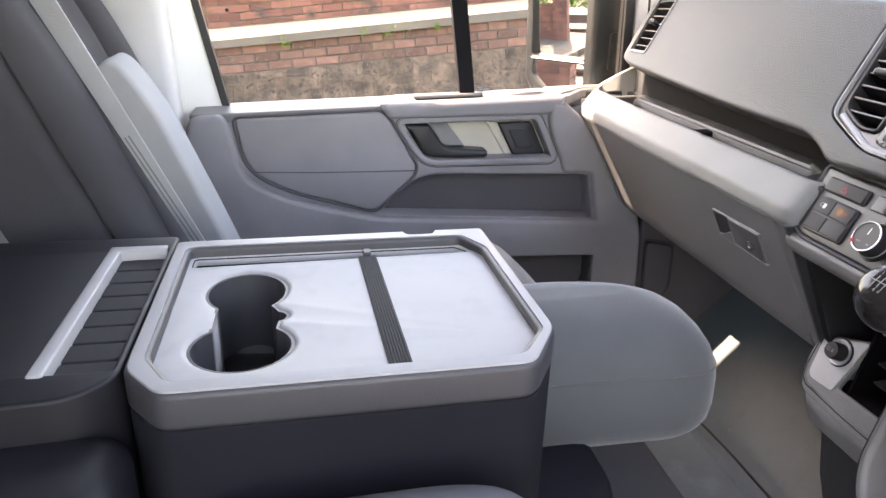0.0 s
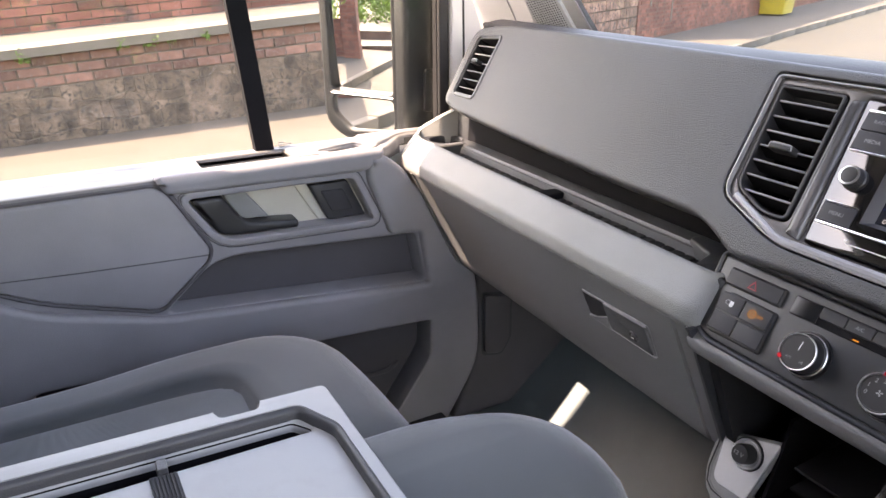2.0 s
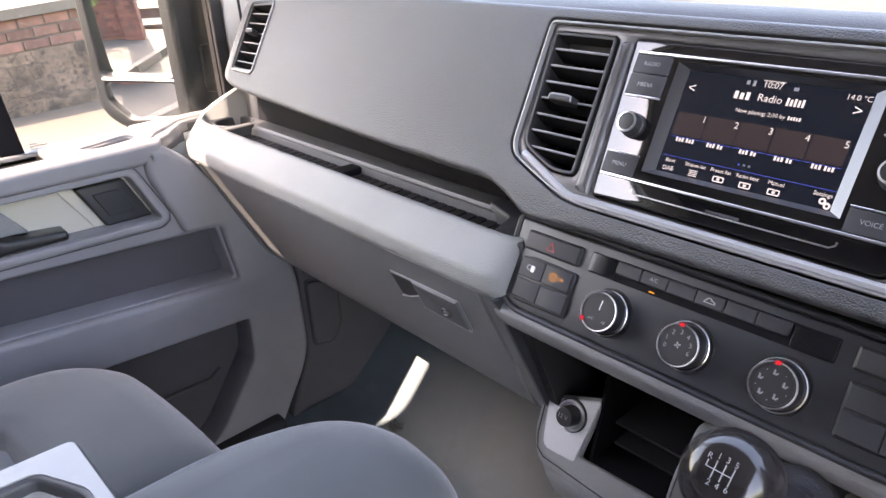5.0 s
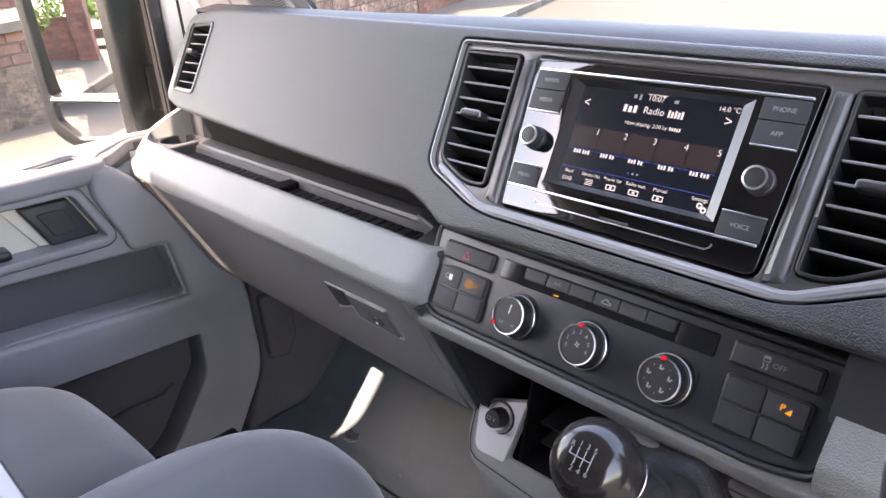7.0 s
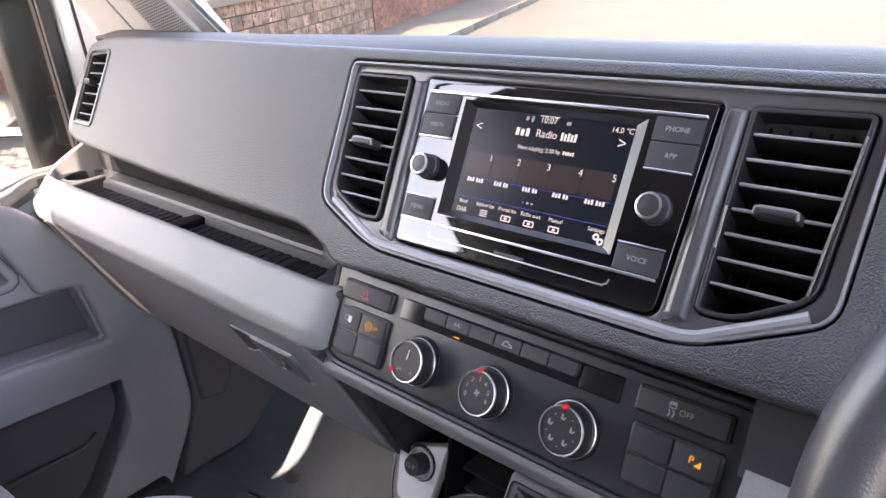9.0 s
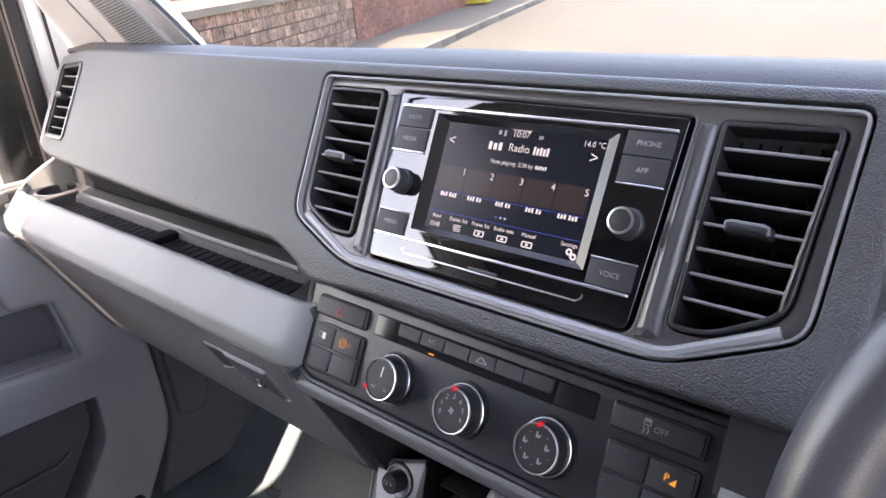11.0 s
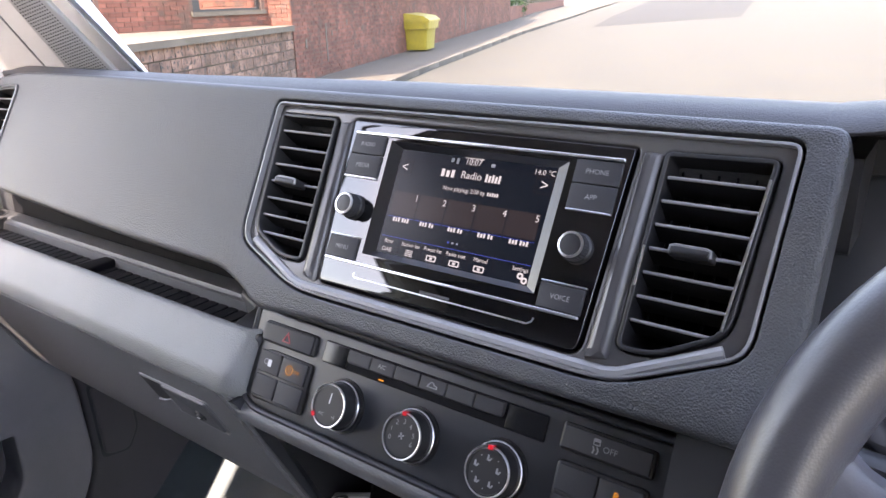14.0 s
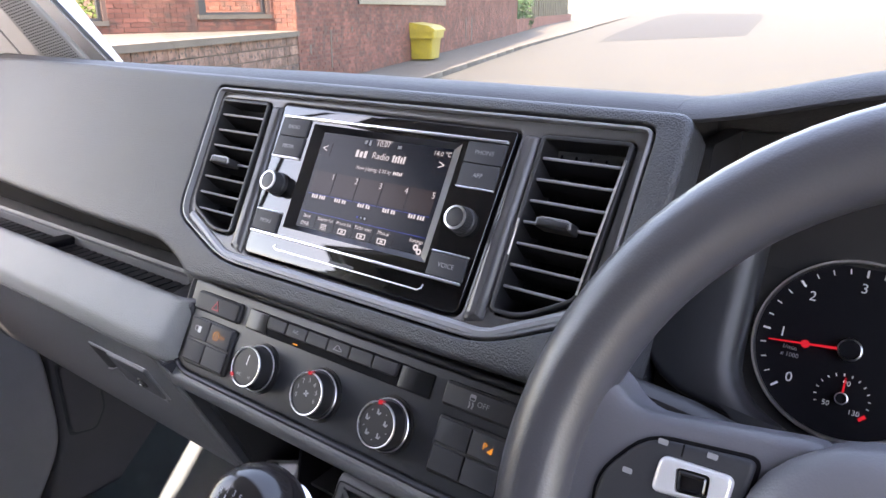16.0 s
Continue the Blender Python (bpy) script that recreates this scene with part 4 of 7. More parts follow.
def radio():
    r = thing("radio", FAS @ Vector((0, 0.001, 0)), "gloss black touchscreen radio with buttons and two knobs, switched on", "radio")
    edge = [(-0.0800, 0.1268), (0.0787, 0.1262), (0.0772, 0.0325), (-0.0785, 0.0322)]
    scr = [(-0.0702, 0.1222), (0.0692, 0.1222), (0.0680, 0.0368), (-0.0692, 0.0368)]
    part("faceplate", plate(inset(ccw(UNIT), 0.001), -0.02, 0.000, FAS, holes=[edge], r=0.001), M_GLOSS, r)
    DEPTH = -0.0048
    # funnel-shaped surround, sloping down to the glass
    for name, i, label in (("top_bevel", 0, ""), ("bright_edge", 1, "bright screen edge"), ("lower_bevel", 2, "pale lower edge"), ("left_bevel", 3, "")):
        bm = bmesh.new()
        j = (i + 1) % 4
        ring4 = [bm.verts.new(FAS @ Vector((*p, n))) for p, n in ((edge[i], 0.0004), (edge[j], 0.0004), (scr[j], DEPTH), (scr[i], DEPTH))]
        low4 = [bm.verts.new(FAS @ Vector((*p, -0.012))) for p in (edge[i], edge[j], scr[j], scr[i])]
        bm.faces.new(ring4), bm.faces.new(low4[::-1])
        for k in range(4):
            bm.faces.new((ring4[k], ring4[(k + 1) % 4], low4[(k + 1) % 4], low4[k]))
        part(name, bm, M_SURROUND, r, label)
    s = part("screen", plate(inset(ccw(scr), -0.001), -0.012, DEPTH, FAS), M_SCREEN, r, "lit navy touchscreen")
    W = lambda u, v, b, sz, m=M_SCRTEXT, al="CENTER": text(b, sz, spot(FAS, u, v, DEPTH), m, s, align=al)
    B = lambda u0, v0, u1, v1, m=M_SCRTEXT: part("bar", plate([(u0, v0), (u1, v0), (u1, v1), (u0, v1)], DEPTH, DEPTH + 0.0003, FAS, back=False), m, s)

    def glyphs(count, u, v, pitch, tall):
        for g in range(count):
            B(u + g * pitch, v, u + g * pitch + pitch * 0.62, v + tall * (1.0 if g % 2 == 0 else 0.84))
    W(-0.0005, 0.1183, "10:07", 0.0068)
    W(0.0600, 0.1172, "14.0 \u00b0C", 0.0056)
    B(-0.0160, 0.1160, -0.0140, 0.1205, M_DIM), B(-0.0210, 0.1168, -0.0185, 0.1200, M_DIM), B(0.0150, 0.1165, 0.0185, 0.1190, M_DIM)
    B(-0.0090, 0.1212, 0.0080, 0.1216)
    B(-0.0690, 0.1147, 0.0685, 0.1149, M_SCRTILE)
    glyphs(3, -0.0272, 0.1048, 0.0046, 0.0060), W(0.0005, 0.1078, "Radio", 0.0082), glyphs(5, 0.0130, 0.1048, 0.0028, 0.0060)
    W(-0.0030, 0.0960, "Now playing: 2:30 by", 0.0045), glyphs(5, 0.0180, 0.0947, 0.0020, 0.0027)
    for u, v, g in ((-0.0632, 0.1076, "<"), (0.0618, 0.1080, ">")):
        part("key_outline", plate(rect(u - 0.0070, v - 0.0062, u + 0.0070, v + 0.0062), DEPTH, DEPTH + 0.0003, FAS, holes=[rect(u - 0.0066, v - 0.0058, u + 0.0066, v + 0.0058)], back=False), M_SCRTILE, s)
        W(u, v, g, 0.0115)
    for i in range(5):
        a = -0.0672 + i * 0.0267
        B(a, 0.0685, a + 0.0256, 0.0876, M_SCRTILE)
        B(a, 0.0668, a + 0.0256, 0.0672, M_SCRBLUE)
        W(a + 0.0238, 0.0838, str(i + 1), 0.0072)
        glyphs(3, a + 0.0060, 0.0635, 0.0025, 0.0034), glyphs(3 if i in (0, 4) else 2, a + 0.0148, 0.0635, 0.0025, 0.0034)
    for k in range(3):
        B(-0.0052 + k * 0.0040, 0.0546, -0.0036 + k * 0.0040, 0.0560, M_SCRBLUE if k == 0 else M_DIM)
    B(-0.0680, 0.0506, 0.0675, 0.0510, M_SCRBLUE)
    for u, a in ((-0.0592, "Band"), (-0.0372, "Station list"), (-0.0158, "Preset list"), (0.0054, "Radio text"), (0.0272, "Manual"), (0.0602, "Settings")):
        W(u, 0.0470, a, 0.0042)
    for u in (-0.0485, -0.0265, -0.0052, 0.0163, 0.0380):
        B(u, 0.0385, u + 0.0002, 0.0492, M_SCRTILE)
    W(-0.0592, 0.0404, "DAB", 0.0050)
    for k in range(4):
        B(-0.0408, 0.0383 + k * 0.0014, -0.0338, 0.0389 + k * 0.0014)
    for u in (-0.0158, 0.0054, 0.0272):
        part("icon", plate(rect(u - 0.0045, 0.0382, u + 0.0045, 0.0428, 0.001), DEPTH, DEPTH + 0.0003, FAS, holes=[rect(u - 0.0036, 0.0391, u + 0.0036, 0.0419)], back=False), M_SCRTEXT, s)
        B(u - 0.0012, 0.0396, u + 0.0012, 0.0414)
    for u, v in ((0.0612, 0.0424), (0.0650, 0.0396)):
        part("icon", plate(ring(u, v, 0.0025, 12), DEPTH, DEPTH + 0.0003, FAS, holes=[ring(u, v, 0.0011, 10)], back=False), M_SCRTEXT, s)
    # keys
    keys = [("RADIO", -0.1190, 0.1128, -0.0850, 0.1294), ("MEDIA", -0.1190, 0.0940, -0.0850, 0.1122), ("MENU", -0.1155, 0.0248, -0.0842, 0.0428),
            ("PHONE", 0.0842, 0.1122, 0.1176, 0.1288), ("APP", 0.0842, 0.0942, 0.1172, 0.1118), ("VOICE", 0.0808, 0.0248, 0.1132, 0.0424)]
    for w, u0, v0, u1, v1 in keys:
        k = part("button", plate(rect(u0, v0, u1, v1, 0.001), -0.002, 0.0018, FAS, r=0.0008), M_BTN, r)
        text(w, 0.0050, spot(FAS, (u0 + u1) / 2, (v0 + v1) / 2, 0.0018), M_DIM, k)
    bars = [(-0.1190, 0.0924, -0.0850, 0.0938), (-0.1155, 0.0430, -0.0842, 0.0440), (0.0842, 0.0930, 0.1170, 0.0941), (0.0808, 0.0426, 0.1135, 0.0438), (-0.1187, 0.1296, 0.1176, 0.1318), (-0.1150, 0.0222, 0.1120, 0.0243)]
    for b in bars:
        part("chrome_strip", plate(rpoly(rect(*b), 0.0006, 2), -0.001, 0.0024, FAS, r=0.0006), M_CHROME, r, "thin chrome strip")
    part("slot_line", tube(bmesh.new(), [(-0.0800, 0.0158, 0), (-0.0820, 0.0140, 0), (-0.0790, 0.0120, 0), (0.0770, 0.0118, 0), (0.0805, 0.0140, 0), (0.0812, 0.0168, 0)], 0.0007, 6, M=FAS), M_CHROME, r)
    part("slot", plate(rect(-0.0145, 0.0130, 0.0125, 0.0152), -0.001, 0.0004, FAS), M_PANEL, r)
    for u, v in ((-0.0997, 0.0676), (0.1003, 0.0681)):
        k = part("knob", lathe(bmesh.new(), [(0.0108, 0), (0.0106, 0.0035), (0.0094, 0.0045), (0.0090, 0.0130), (0.0084, 0.0140), (0.0072, 0.0143), (0, 0.0143)], spot(FAS, u, v), 36), M_BLACK, r, "ridged black rotary knob")
        part("ring", lathe(bmesh.new(), [(0.0089, 0.0130), (0.0086, 0.0146), (0.0074, 0.0148), (0.0071, 0.0141)], spot(FAS, u, v), 36), M_CHROME, k, "chrome ring")
        for j in range(28):
            a = j * math.pi / 14
            part("rib", plate(rect(-0.0004, -0.0004, 0.0004, 0.0004), 0.0045, 0.0126, spot(FAS, u + 0.0091 * math.cos(a), v + 0.0091 * math.sin(a))), M_PANEL, k)


radio()


# ---- heater and switches ----
def heater_panel():
    h = thing("heater_panel", CLI @ Vector((0, -0.012, -0.012)), "charcoal heater control panel with three chrome-ringed dials", "control panel")
    out = rpoly([(-0.196, 0.0755), (-0.194, 0.044), (-0.199, 0.030), (-0.192, 0.002), (-0.174, -0.0085), (0.150, -0.0085), (0.188, -0.002), (0.188, 0.0735), (0.12, 0.0735)], [0.004, 0.006, 0.012, 0.012, 0.010, 0.010, 0.010, 0.006, 0.01])
    part("base", plate(out, -0.04, -0.0075, CLI, r=0.002), M_HEATER, h)
    part("collar", plate(inset(ccw(out), -0.006), -0.04, -0.006, CLI, holes=[inset(ccw(out), -0.0005)], r=0.003, hr=0.003), M_HEATER, h)
    for u, kind in ((-0.0742, 0), (0.0, 1), (0.0738, 2)):
        M = spot(CLI, u, 0.0200, -0.0075)
        part("dial_seat", lathe(bmesh.new(), [(0.0222, 0.0), (0.0218, 0.0014), (0.0200, 0.0012)], M, 40), M_BLACK, h)
        k = part("dial", lathe(bmesh.new(), [(0.0200, 0.0), (0.0198, 0.0045), (0.0178, 0.0060), (0.0172, 0.0165), (0.0164, 0.0180), (0.0150, 0.0183), (0.0147, 0.0176), (0, 0.0176)], M, 56), M_BLACK, h, "black rotary dial")
        part("ring", lathe(bmesh.new(), [(0.0173, 0.0172), (0.0172, 0.0183), (0.0168, 0.0188), (0.0162, 0.0187), (0.0160, 0.0182)], M, 56), M_CHROME, k, "chrome ring")
        part("base_ring", lathe(bmesh.new(), [(0.0202, 0.0042), (0.0201, 0.0050), (0.0196, 0.0054), (0.0193, 0.0052)], M, 56), M_CHROME, k, "slim chrome base ring")
        mark = {0: 128, 1: 6, 2: 4}[kind]
        part("pointer", plate(rect(-0.0020, -0.0016, 0.0020, 0.0012, 0.0004), 0.0150, 0.0188, M @ Matrix.Rotation(radians(mark), 4, "Z") @ Matrix.Translation((0, 0.0164, 0))), M_RED, k, "red lit pointer")
        M = M @ Matrix.Translation((0, 0, 0.0116)) @ Matrix.Scale(0.84, 4)
        if kind == 0:
            part("mark", plate([(-0.0004, 0.002), (0.0006, 0.002), (0.0012, 0.012), (0.0002, 0.012)], 0.0072, 0.0076, M, back=False), M_PRINT, k)
            text("A/C", 0.0042, spot(M, -0.006, -0.009, 0.0072), M_DIM, k)
            text("HI", 0.0042, spot(M, 0.009, -0.009, 0.0072), M_DIM, k)
        if kind == 1:
            for i, w in enumerate("0123456"):
                b = radians(200 - i * 36.6)
                text(w, 0.0062, spot(M, 0.0125 * math.cos(b), 0.0125 * math.sin(b), 0.0072), M_DIM, k)
            for i in range(4):
                part("fan_mark", plate(rect(0.0006, -0.0007, 0.003, 0.0007), 0.0072, 0.0076, M @ Matrix.Rotation(i * math.pi / 2 + 0.4, 4, "Z"), back=False), M_DIM, k)
        if kind == 2:
            for i in range(5):
                b = radians(90 + i * 72)
                c = spot(M, 0.0108 * math.cos(b), 0.0108 * math.sin(b), 0.0072)
                part("flow_mark", plate([(-0.0026, -0.002), (0.0005, -0.0024), (0.0022, 0.0002), (0.0010, 0.0005), (-0.0004, -0.0012), (-0.0012, 0.0024), (-0.0024, 0.0024)], 0, 0.0004, c, back=False), M_DIM, k)
                d2 = radians(90 + i * 72 + 36)
                part("dot", plate(ring(0.0135 * math.cos(d2), 0.0135 * math.sin(d2), 0.0005, 8), 0.0072, 0.0076, M, back=False), M_DIM, k)
    # slim key row above the dials
    row = part("key_strip", plate(rect(-0.1088, 0.0480, 0.1012, 0.0668, 0.002), -0.0105, -0.0068, CLI, r=0.001), M_DEEP, h)
    for u0, u1 in ((-0.1080, -0.0810), (0.0698, 0.1004)):
        part("display", plate(rect(u0, 0.0488, u1, 0.0660, 0.001), -0.0075, -0.0060, CLI, r=0.0006), M_WINDOW, row, "blank black window")
    for i in range(6):
        u = -0.0800 + i * 0.0247
        k = part("button", plate(rpoly([(u, 0.0546), (u + 0.0242, 0.0546), (u + 0.0242, 0.0658), (u, 0.0658)], [0.004 if i == 0 else 0.001, 0.004 if i == 5 else 0.001, 0.001, 0.001]), -0.0075, -0.0032, CLI, r=0.0012), M_BTN, row)
        cu = u + 0.0121
        if i == 1:
            text("A/C", 0.0046, spot(CLI, cu, 0.0605, -0.0032), M_DIM, k)
            part("lamp", plate(rect(cu - 0.0026, 0.0497, cu + 0.0024, 0.0508), -0.0075, -0.0058, CLI), M_AMBER, row, "amber lit indicator")
        if i == 3:
            w, v = cu - 0.0105, 0.0050
            part("car_mark", plate([(w + 0.0055, 0.0530 + v), (w + 0.0155, 0.0530 + v), (w + 0.015, 0.0553 + v), (w + 0.0128, 0.0558 + v), (w + 0.0113, 0.0575 + v), (w + 0.0087, 0.0575 + v), (w + 0.0068, 0.0553 + v)], -0.0032, -0.0028, CLI,
                 holes=[[(w + 0.0070, 0.0537 + v), (w + 0.0143, 0.0537 + v), (w + 0.0140, 0.0547 + v), (w + 0.0120, 0.0551 + v), (w + 0.0108, 0.0567 + v), (w + 0.0091, 0.0567 + v), (w + 0.0077, 0.0547 + v)]], back=False), M_DIM, k)


heater_panel()


def switch_block(name, cells, frame_pts, label):
    s = thing(name, CLI @ Vector((sum(p[0] for p in frame_pts) / len(frame_pts), min(p[1] for p in frame_pts), -0.012)), label, "switches", "dashboard switch blocks")
    part("surround", plate(frame_pts, -0.012, -0.0045, CLI, r=0.002), M_BLACK, s)
    for u0, v0, u1, v1, mark in cells:
        k = part("button", plate(rect(u0, v0, u1, v1, 0.0015), -0.006, -0.0028, CLI, r=0.0010), M_BTN, s)
        cu, cv = (u0 + u1) / 2, (v0 + v1) / 2
        if mark == "hazard":
            part("triangle", plate([(cu - 0.0055, cv - 0.0045), (cu + 0.0055, cv - 0.0045), (cu, cv + 0.005)], -0.0028, -0.0024, CLI, holes=[[(cu - 0.0034, cv - 0.0034), (cu + 0.0034, cv - 0.0034), (cu, cv + 0.0026)]], back=False), M_REDDULL, k, "red warning triangle")
        elif mark == "door":
            part("mark", plate(rect(cu - 0.0005, cv - 0.003, cu + 0.0035, cv + 0.003, 0.0008), -0.0028, -0.0024, CLI, back=False), M_PRINT, k)
            part("mark", plate(ring(cu - 0.0030, cv + 0.0005, 0.0028, 14), -0.0028, -0.0025, CLI, holes=[ring(cu - 0.0030, cv + 0.0005, 0.0020, 12)], back=False), M_DIM, k)
        elif mark == "stop":
            part("mark", plate(ring(cu - 0.004, cv, 0.0042, 18), -0.0028, -0.0024, CLI, holes=[ring(cu - 0.004, cv, 0.0036, 18)], back=False), M_AMBER, k)
            text("A", 0.0050, spot(CLI, cu - 0.004, cv, -0.0028), M_AMBER, k)
            text("OFF", 0.0038, spot(CLI, cu + 0.0052, cv, -0.0028), M_AMBER, k)
        elif mark == "slip":
            part("mark", plate(rect(cu - 0.0085, cv + 0.0005, cu - 0.0035, cv + 0.0050, 0.001), -0.0028, -0.0024, CLI, holes=[rect(cu - 0.0078, cv + 0.0012, cu - 0.0042, cv + 0.0028)], back=False), M_DIM, k)
            for w in (-0.0078, -0.0050):
                part("mark", plate([(cu + w - 0.0006, cv - 0.0050), (cu + w + 0.0004, cv - 0.0050), (cu + w + 0.0012, cv - 0.0026), (cu + w + 0.0002, cv - 0.0003), (cu + w - 0.0008, cv - 0.0003), (cu + w + 0.0002, cv - 0.0026)], -0.0028, -0.0024, CLI, back=False), M_DIM, k)
            text("OFF", 0.0056, spot(CLI, cu + 0.0035, cv - 0.0004, -0.0028), M_DIM, k)
        elif mark == "park":
            text("P", 0.0070, spot(CLI, cu - 0.0022, cv + 0.0008, -0.0028), M_AMBER, k)
            part("mark", plate([(cu - 0.0002, cv - 0.0020), (cu + 0.0042, cv - 0.0028), (cu + 0.0040, cv + 0.0020), (cu + 0.0024, cv + 0.0002)], -0.0028, -0.0024, CLI, back=False), M_AMBER, k)


switch_block("hazard_switch", [(-0.1805, 0.0495, -0.1195, 0.0652, "hazard")], rect(-0.1822, 0.0480, -0.1180, 0.0668, 0.003), "dark hazard switch with a red triangle")
switch_block("switch_block", [(-0.1770, 0.0222, -0.1497, 0.0410, "door"), (-0.1488, 0.0222, -0.1180, 0.0410, "stop"), (-0.1765, 0.0015, -0.1482, 0.0202, ""), (-0.1472, 0.0015, -0.1165, 0.0202, "")],
             rpoly([(-0.1790, 0.0010), (-0.1735, -0.0022), (-0.1145, -0.0008), (-0.1160, 0.0425), (-0.1700, 0.0432), (-0.1795, 0.0370)], [0.004, 0.004, 0.003, 0.003, 0.006, 0.006]), "four dark push switches, one lit amber")
switch_block("traction_switch", [(0.1140, 0.0508, 0.1738, 0.0660, "slip")], rect(0.1122, 0.0492, 0.1758, 0.0676, 0.003), "wide dark traction control switch")
switch_block("switch_block", [(0.1162, 0.0232, 0.1440, 0.0412, ""), (0.1450, 0.0232, 0.1738, 0.0412, "park"), (0.1168, 0.0035, 0.1440, 0.0215, ""), (0.1450, 0.0035, 0.1732, 0.0215, "")],
             rpoly([(0.1150, 0.0010), (0.1752, 0.0030), (0.1762, 0.0432), (0.1140, 0.0430)], 0.004), "four dark push switches, parking aid lit amber")


# ---- console under the heater ----
def console():
    c = thing("console", (0.63, 0.62, FLOOR_Z), "grey lower console with an open cubby and power socket", "console")
    plate_out = rpoly([(-0.196, 0.056), (-0.194, 0.006), (-0.179, -0.022), (-0.10, -0.026), (0.005, -0.028), (0.005, 0.013), (-0.130, 0.009), (-0.120, 0.084)], [0.004, 0.02, 0.02, 0.02, 0, 0.003, 0.004, 0.004])
    insert = rpoly([(-0.1860, 0.056), (-0.1785, -0.001), (-0.134, 0.002), (-0.1225, 0.080)], [0.006, 0.012, 0.004, 0.006])
    part("plate", plate(plate_out, -0.006, 0.0, CON, r=0.003), M_GREY, c, "mid-grey console plate")
    part("insert", plate(insert, 0.0005, 0.0022, CON, r=0.001), M_PILLAR, c, "pale silver-grey insert")
    line = [(-0.191, 0.058, 0.0003), (-0.189, 0.010, 0.0003), (-0.184, -0.006, 0.0003), (-0.174, -0.0125, 0.0003), (-0.10, -0.0165, 0.0003), (0.0, -0.018, 0.0003)]
    part("plate_groove", tube(bmesh.new(), line, 0.0009, 6, M=CON), M_BLACK, c)
    part("plate_bead", tube(bmesh.new(), [(u + 0.0022, v + 0.0022, n) for u, v, n in line], 0.0010, 6, M=CON), M_GREY, c)
    # cubby walls carry the shade of the hollow in their black
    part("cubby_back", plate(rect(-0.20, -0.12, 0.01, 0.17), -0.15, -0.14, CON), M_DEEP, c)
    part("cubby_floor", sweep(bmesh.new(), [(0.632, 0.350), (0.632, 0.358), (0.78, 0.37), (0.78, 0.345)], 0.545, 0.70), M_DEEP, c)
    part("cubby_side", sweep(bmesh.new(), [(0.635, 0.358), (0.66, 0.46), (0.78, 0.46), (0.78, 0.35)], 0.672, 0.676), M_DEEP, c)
    for z in (0.385, 0.412):
        part("cubby_rib", sweep(bmesh.new(), [(0.650, z), (0.650, z + 0.003), (0.76, z + 0.006), (0.76, z)], 0.55, 0.655), M_BLACK, c)
    part("lip", sweep(bmesh.new(), rpoly([(0.630, 0.338), (0.6135, 0.334), (0.6125, 0.322), (0.622, 0.292), (0.66, 0.285), (0.72, 0.30), (0.72, 0.338)], 0.007), 0.545, 0.735, 8, fn=lambda x, y, z: (x + max(0, y - 0.70) ** 2 * 12, y, z)), M_GREY, c, "mid-grey front lip", 60)
    part("body", sweep(bmesh.new(), [(0.640, 0.32), (0.660, 0.20), (0.73, -0.03), (0.95, -0.03), (0.85, 0.395)], 0.36, 0.715, 2), M_PANEL, c, "dark lower body")
    # gaiter housing, proud of the cubby
    GS = frame_at((0.550, 0.452, 0.445), (0, -1, 0), (0.256, 0, 0.967))
    out = rpoly([(-0.092, -0.070), (-0.070, -0.115), (0.070, -0.115), (0.092, -0.070), (0.092, 0.088), (-0.080, 0.088), (-0.092, 0.03)], [0.04, 0.04, 0.04, 0.04, 0.01, 0.01, 0.05], 6)
    part("gaiter_housing", plate(out, -0.16, 0.0, GS, holes=[inset(ccw(out), 0.015)], r=0.010, hr=0.008, steps=5), M_TRIMDK, c, "dark grey gaiter surround")
    part("housing_groove", plate(inset(ccw(out), 0.0055), 0.0, 0.0006, GS, holes=[inset(ccw(out), 0.0068)], back=False), M_BLACK, c)
    part("housing_floor", plate(inset(ccw(out), 0.012), -0.10, -0.09, GS), M_DEEP, c)
    M = CON @ Matrix.Translation((MID - 0.704, 0.050, 0))
    s = part("socket", lathe(bmesh.new(), [(0.0195, 0.0), (0.019, 0.004), (0.0165, 0.005), (0.0145, -0.008), (0.0, -0.008)], M, 32), M_BLACK, c, "black power socket")
    part("socket_ring", lathe(bmesh.new(), [(0.0178, 0.0040), (0.0174, 0.0064), (0.0158, 0.0064), (0.0150, 0.001)], M, 32), M_CHROME, s, "chrome ring")
    cap = part("cap", lathe(bmesh.new(), [(0.0115, -0.008), (0.0115, 0.016), (0.0100, 0.0190), (0.0, 0.0196)], M, 32), M_BLACK, s)
    text("12 V", 0.0070, spot(M, -0.001, 0, 0.0196), M_DIM, s)


console()


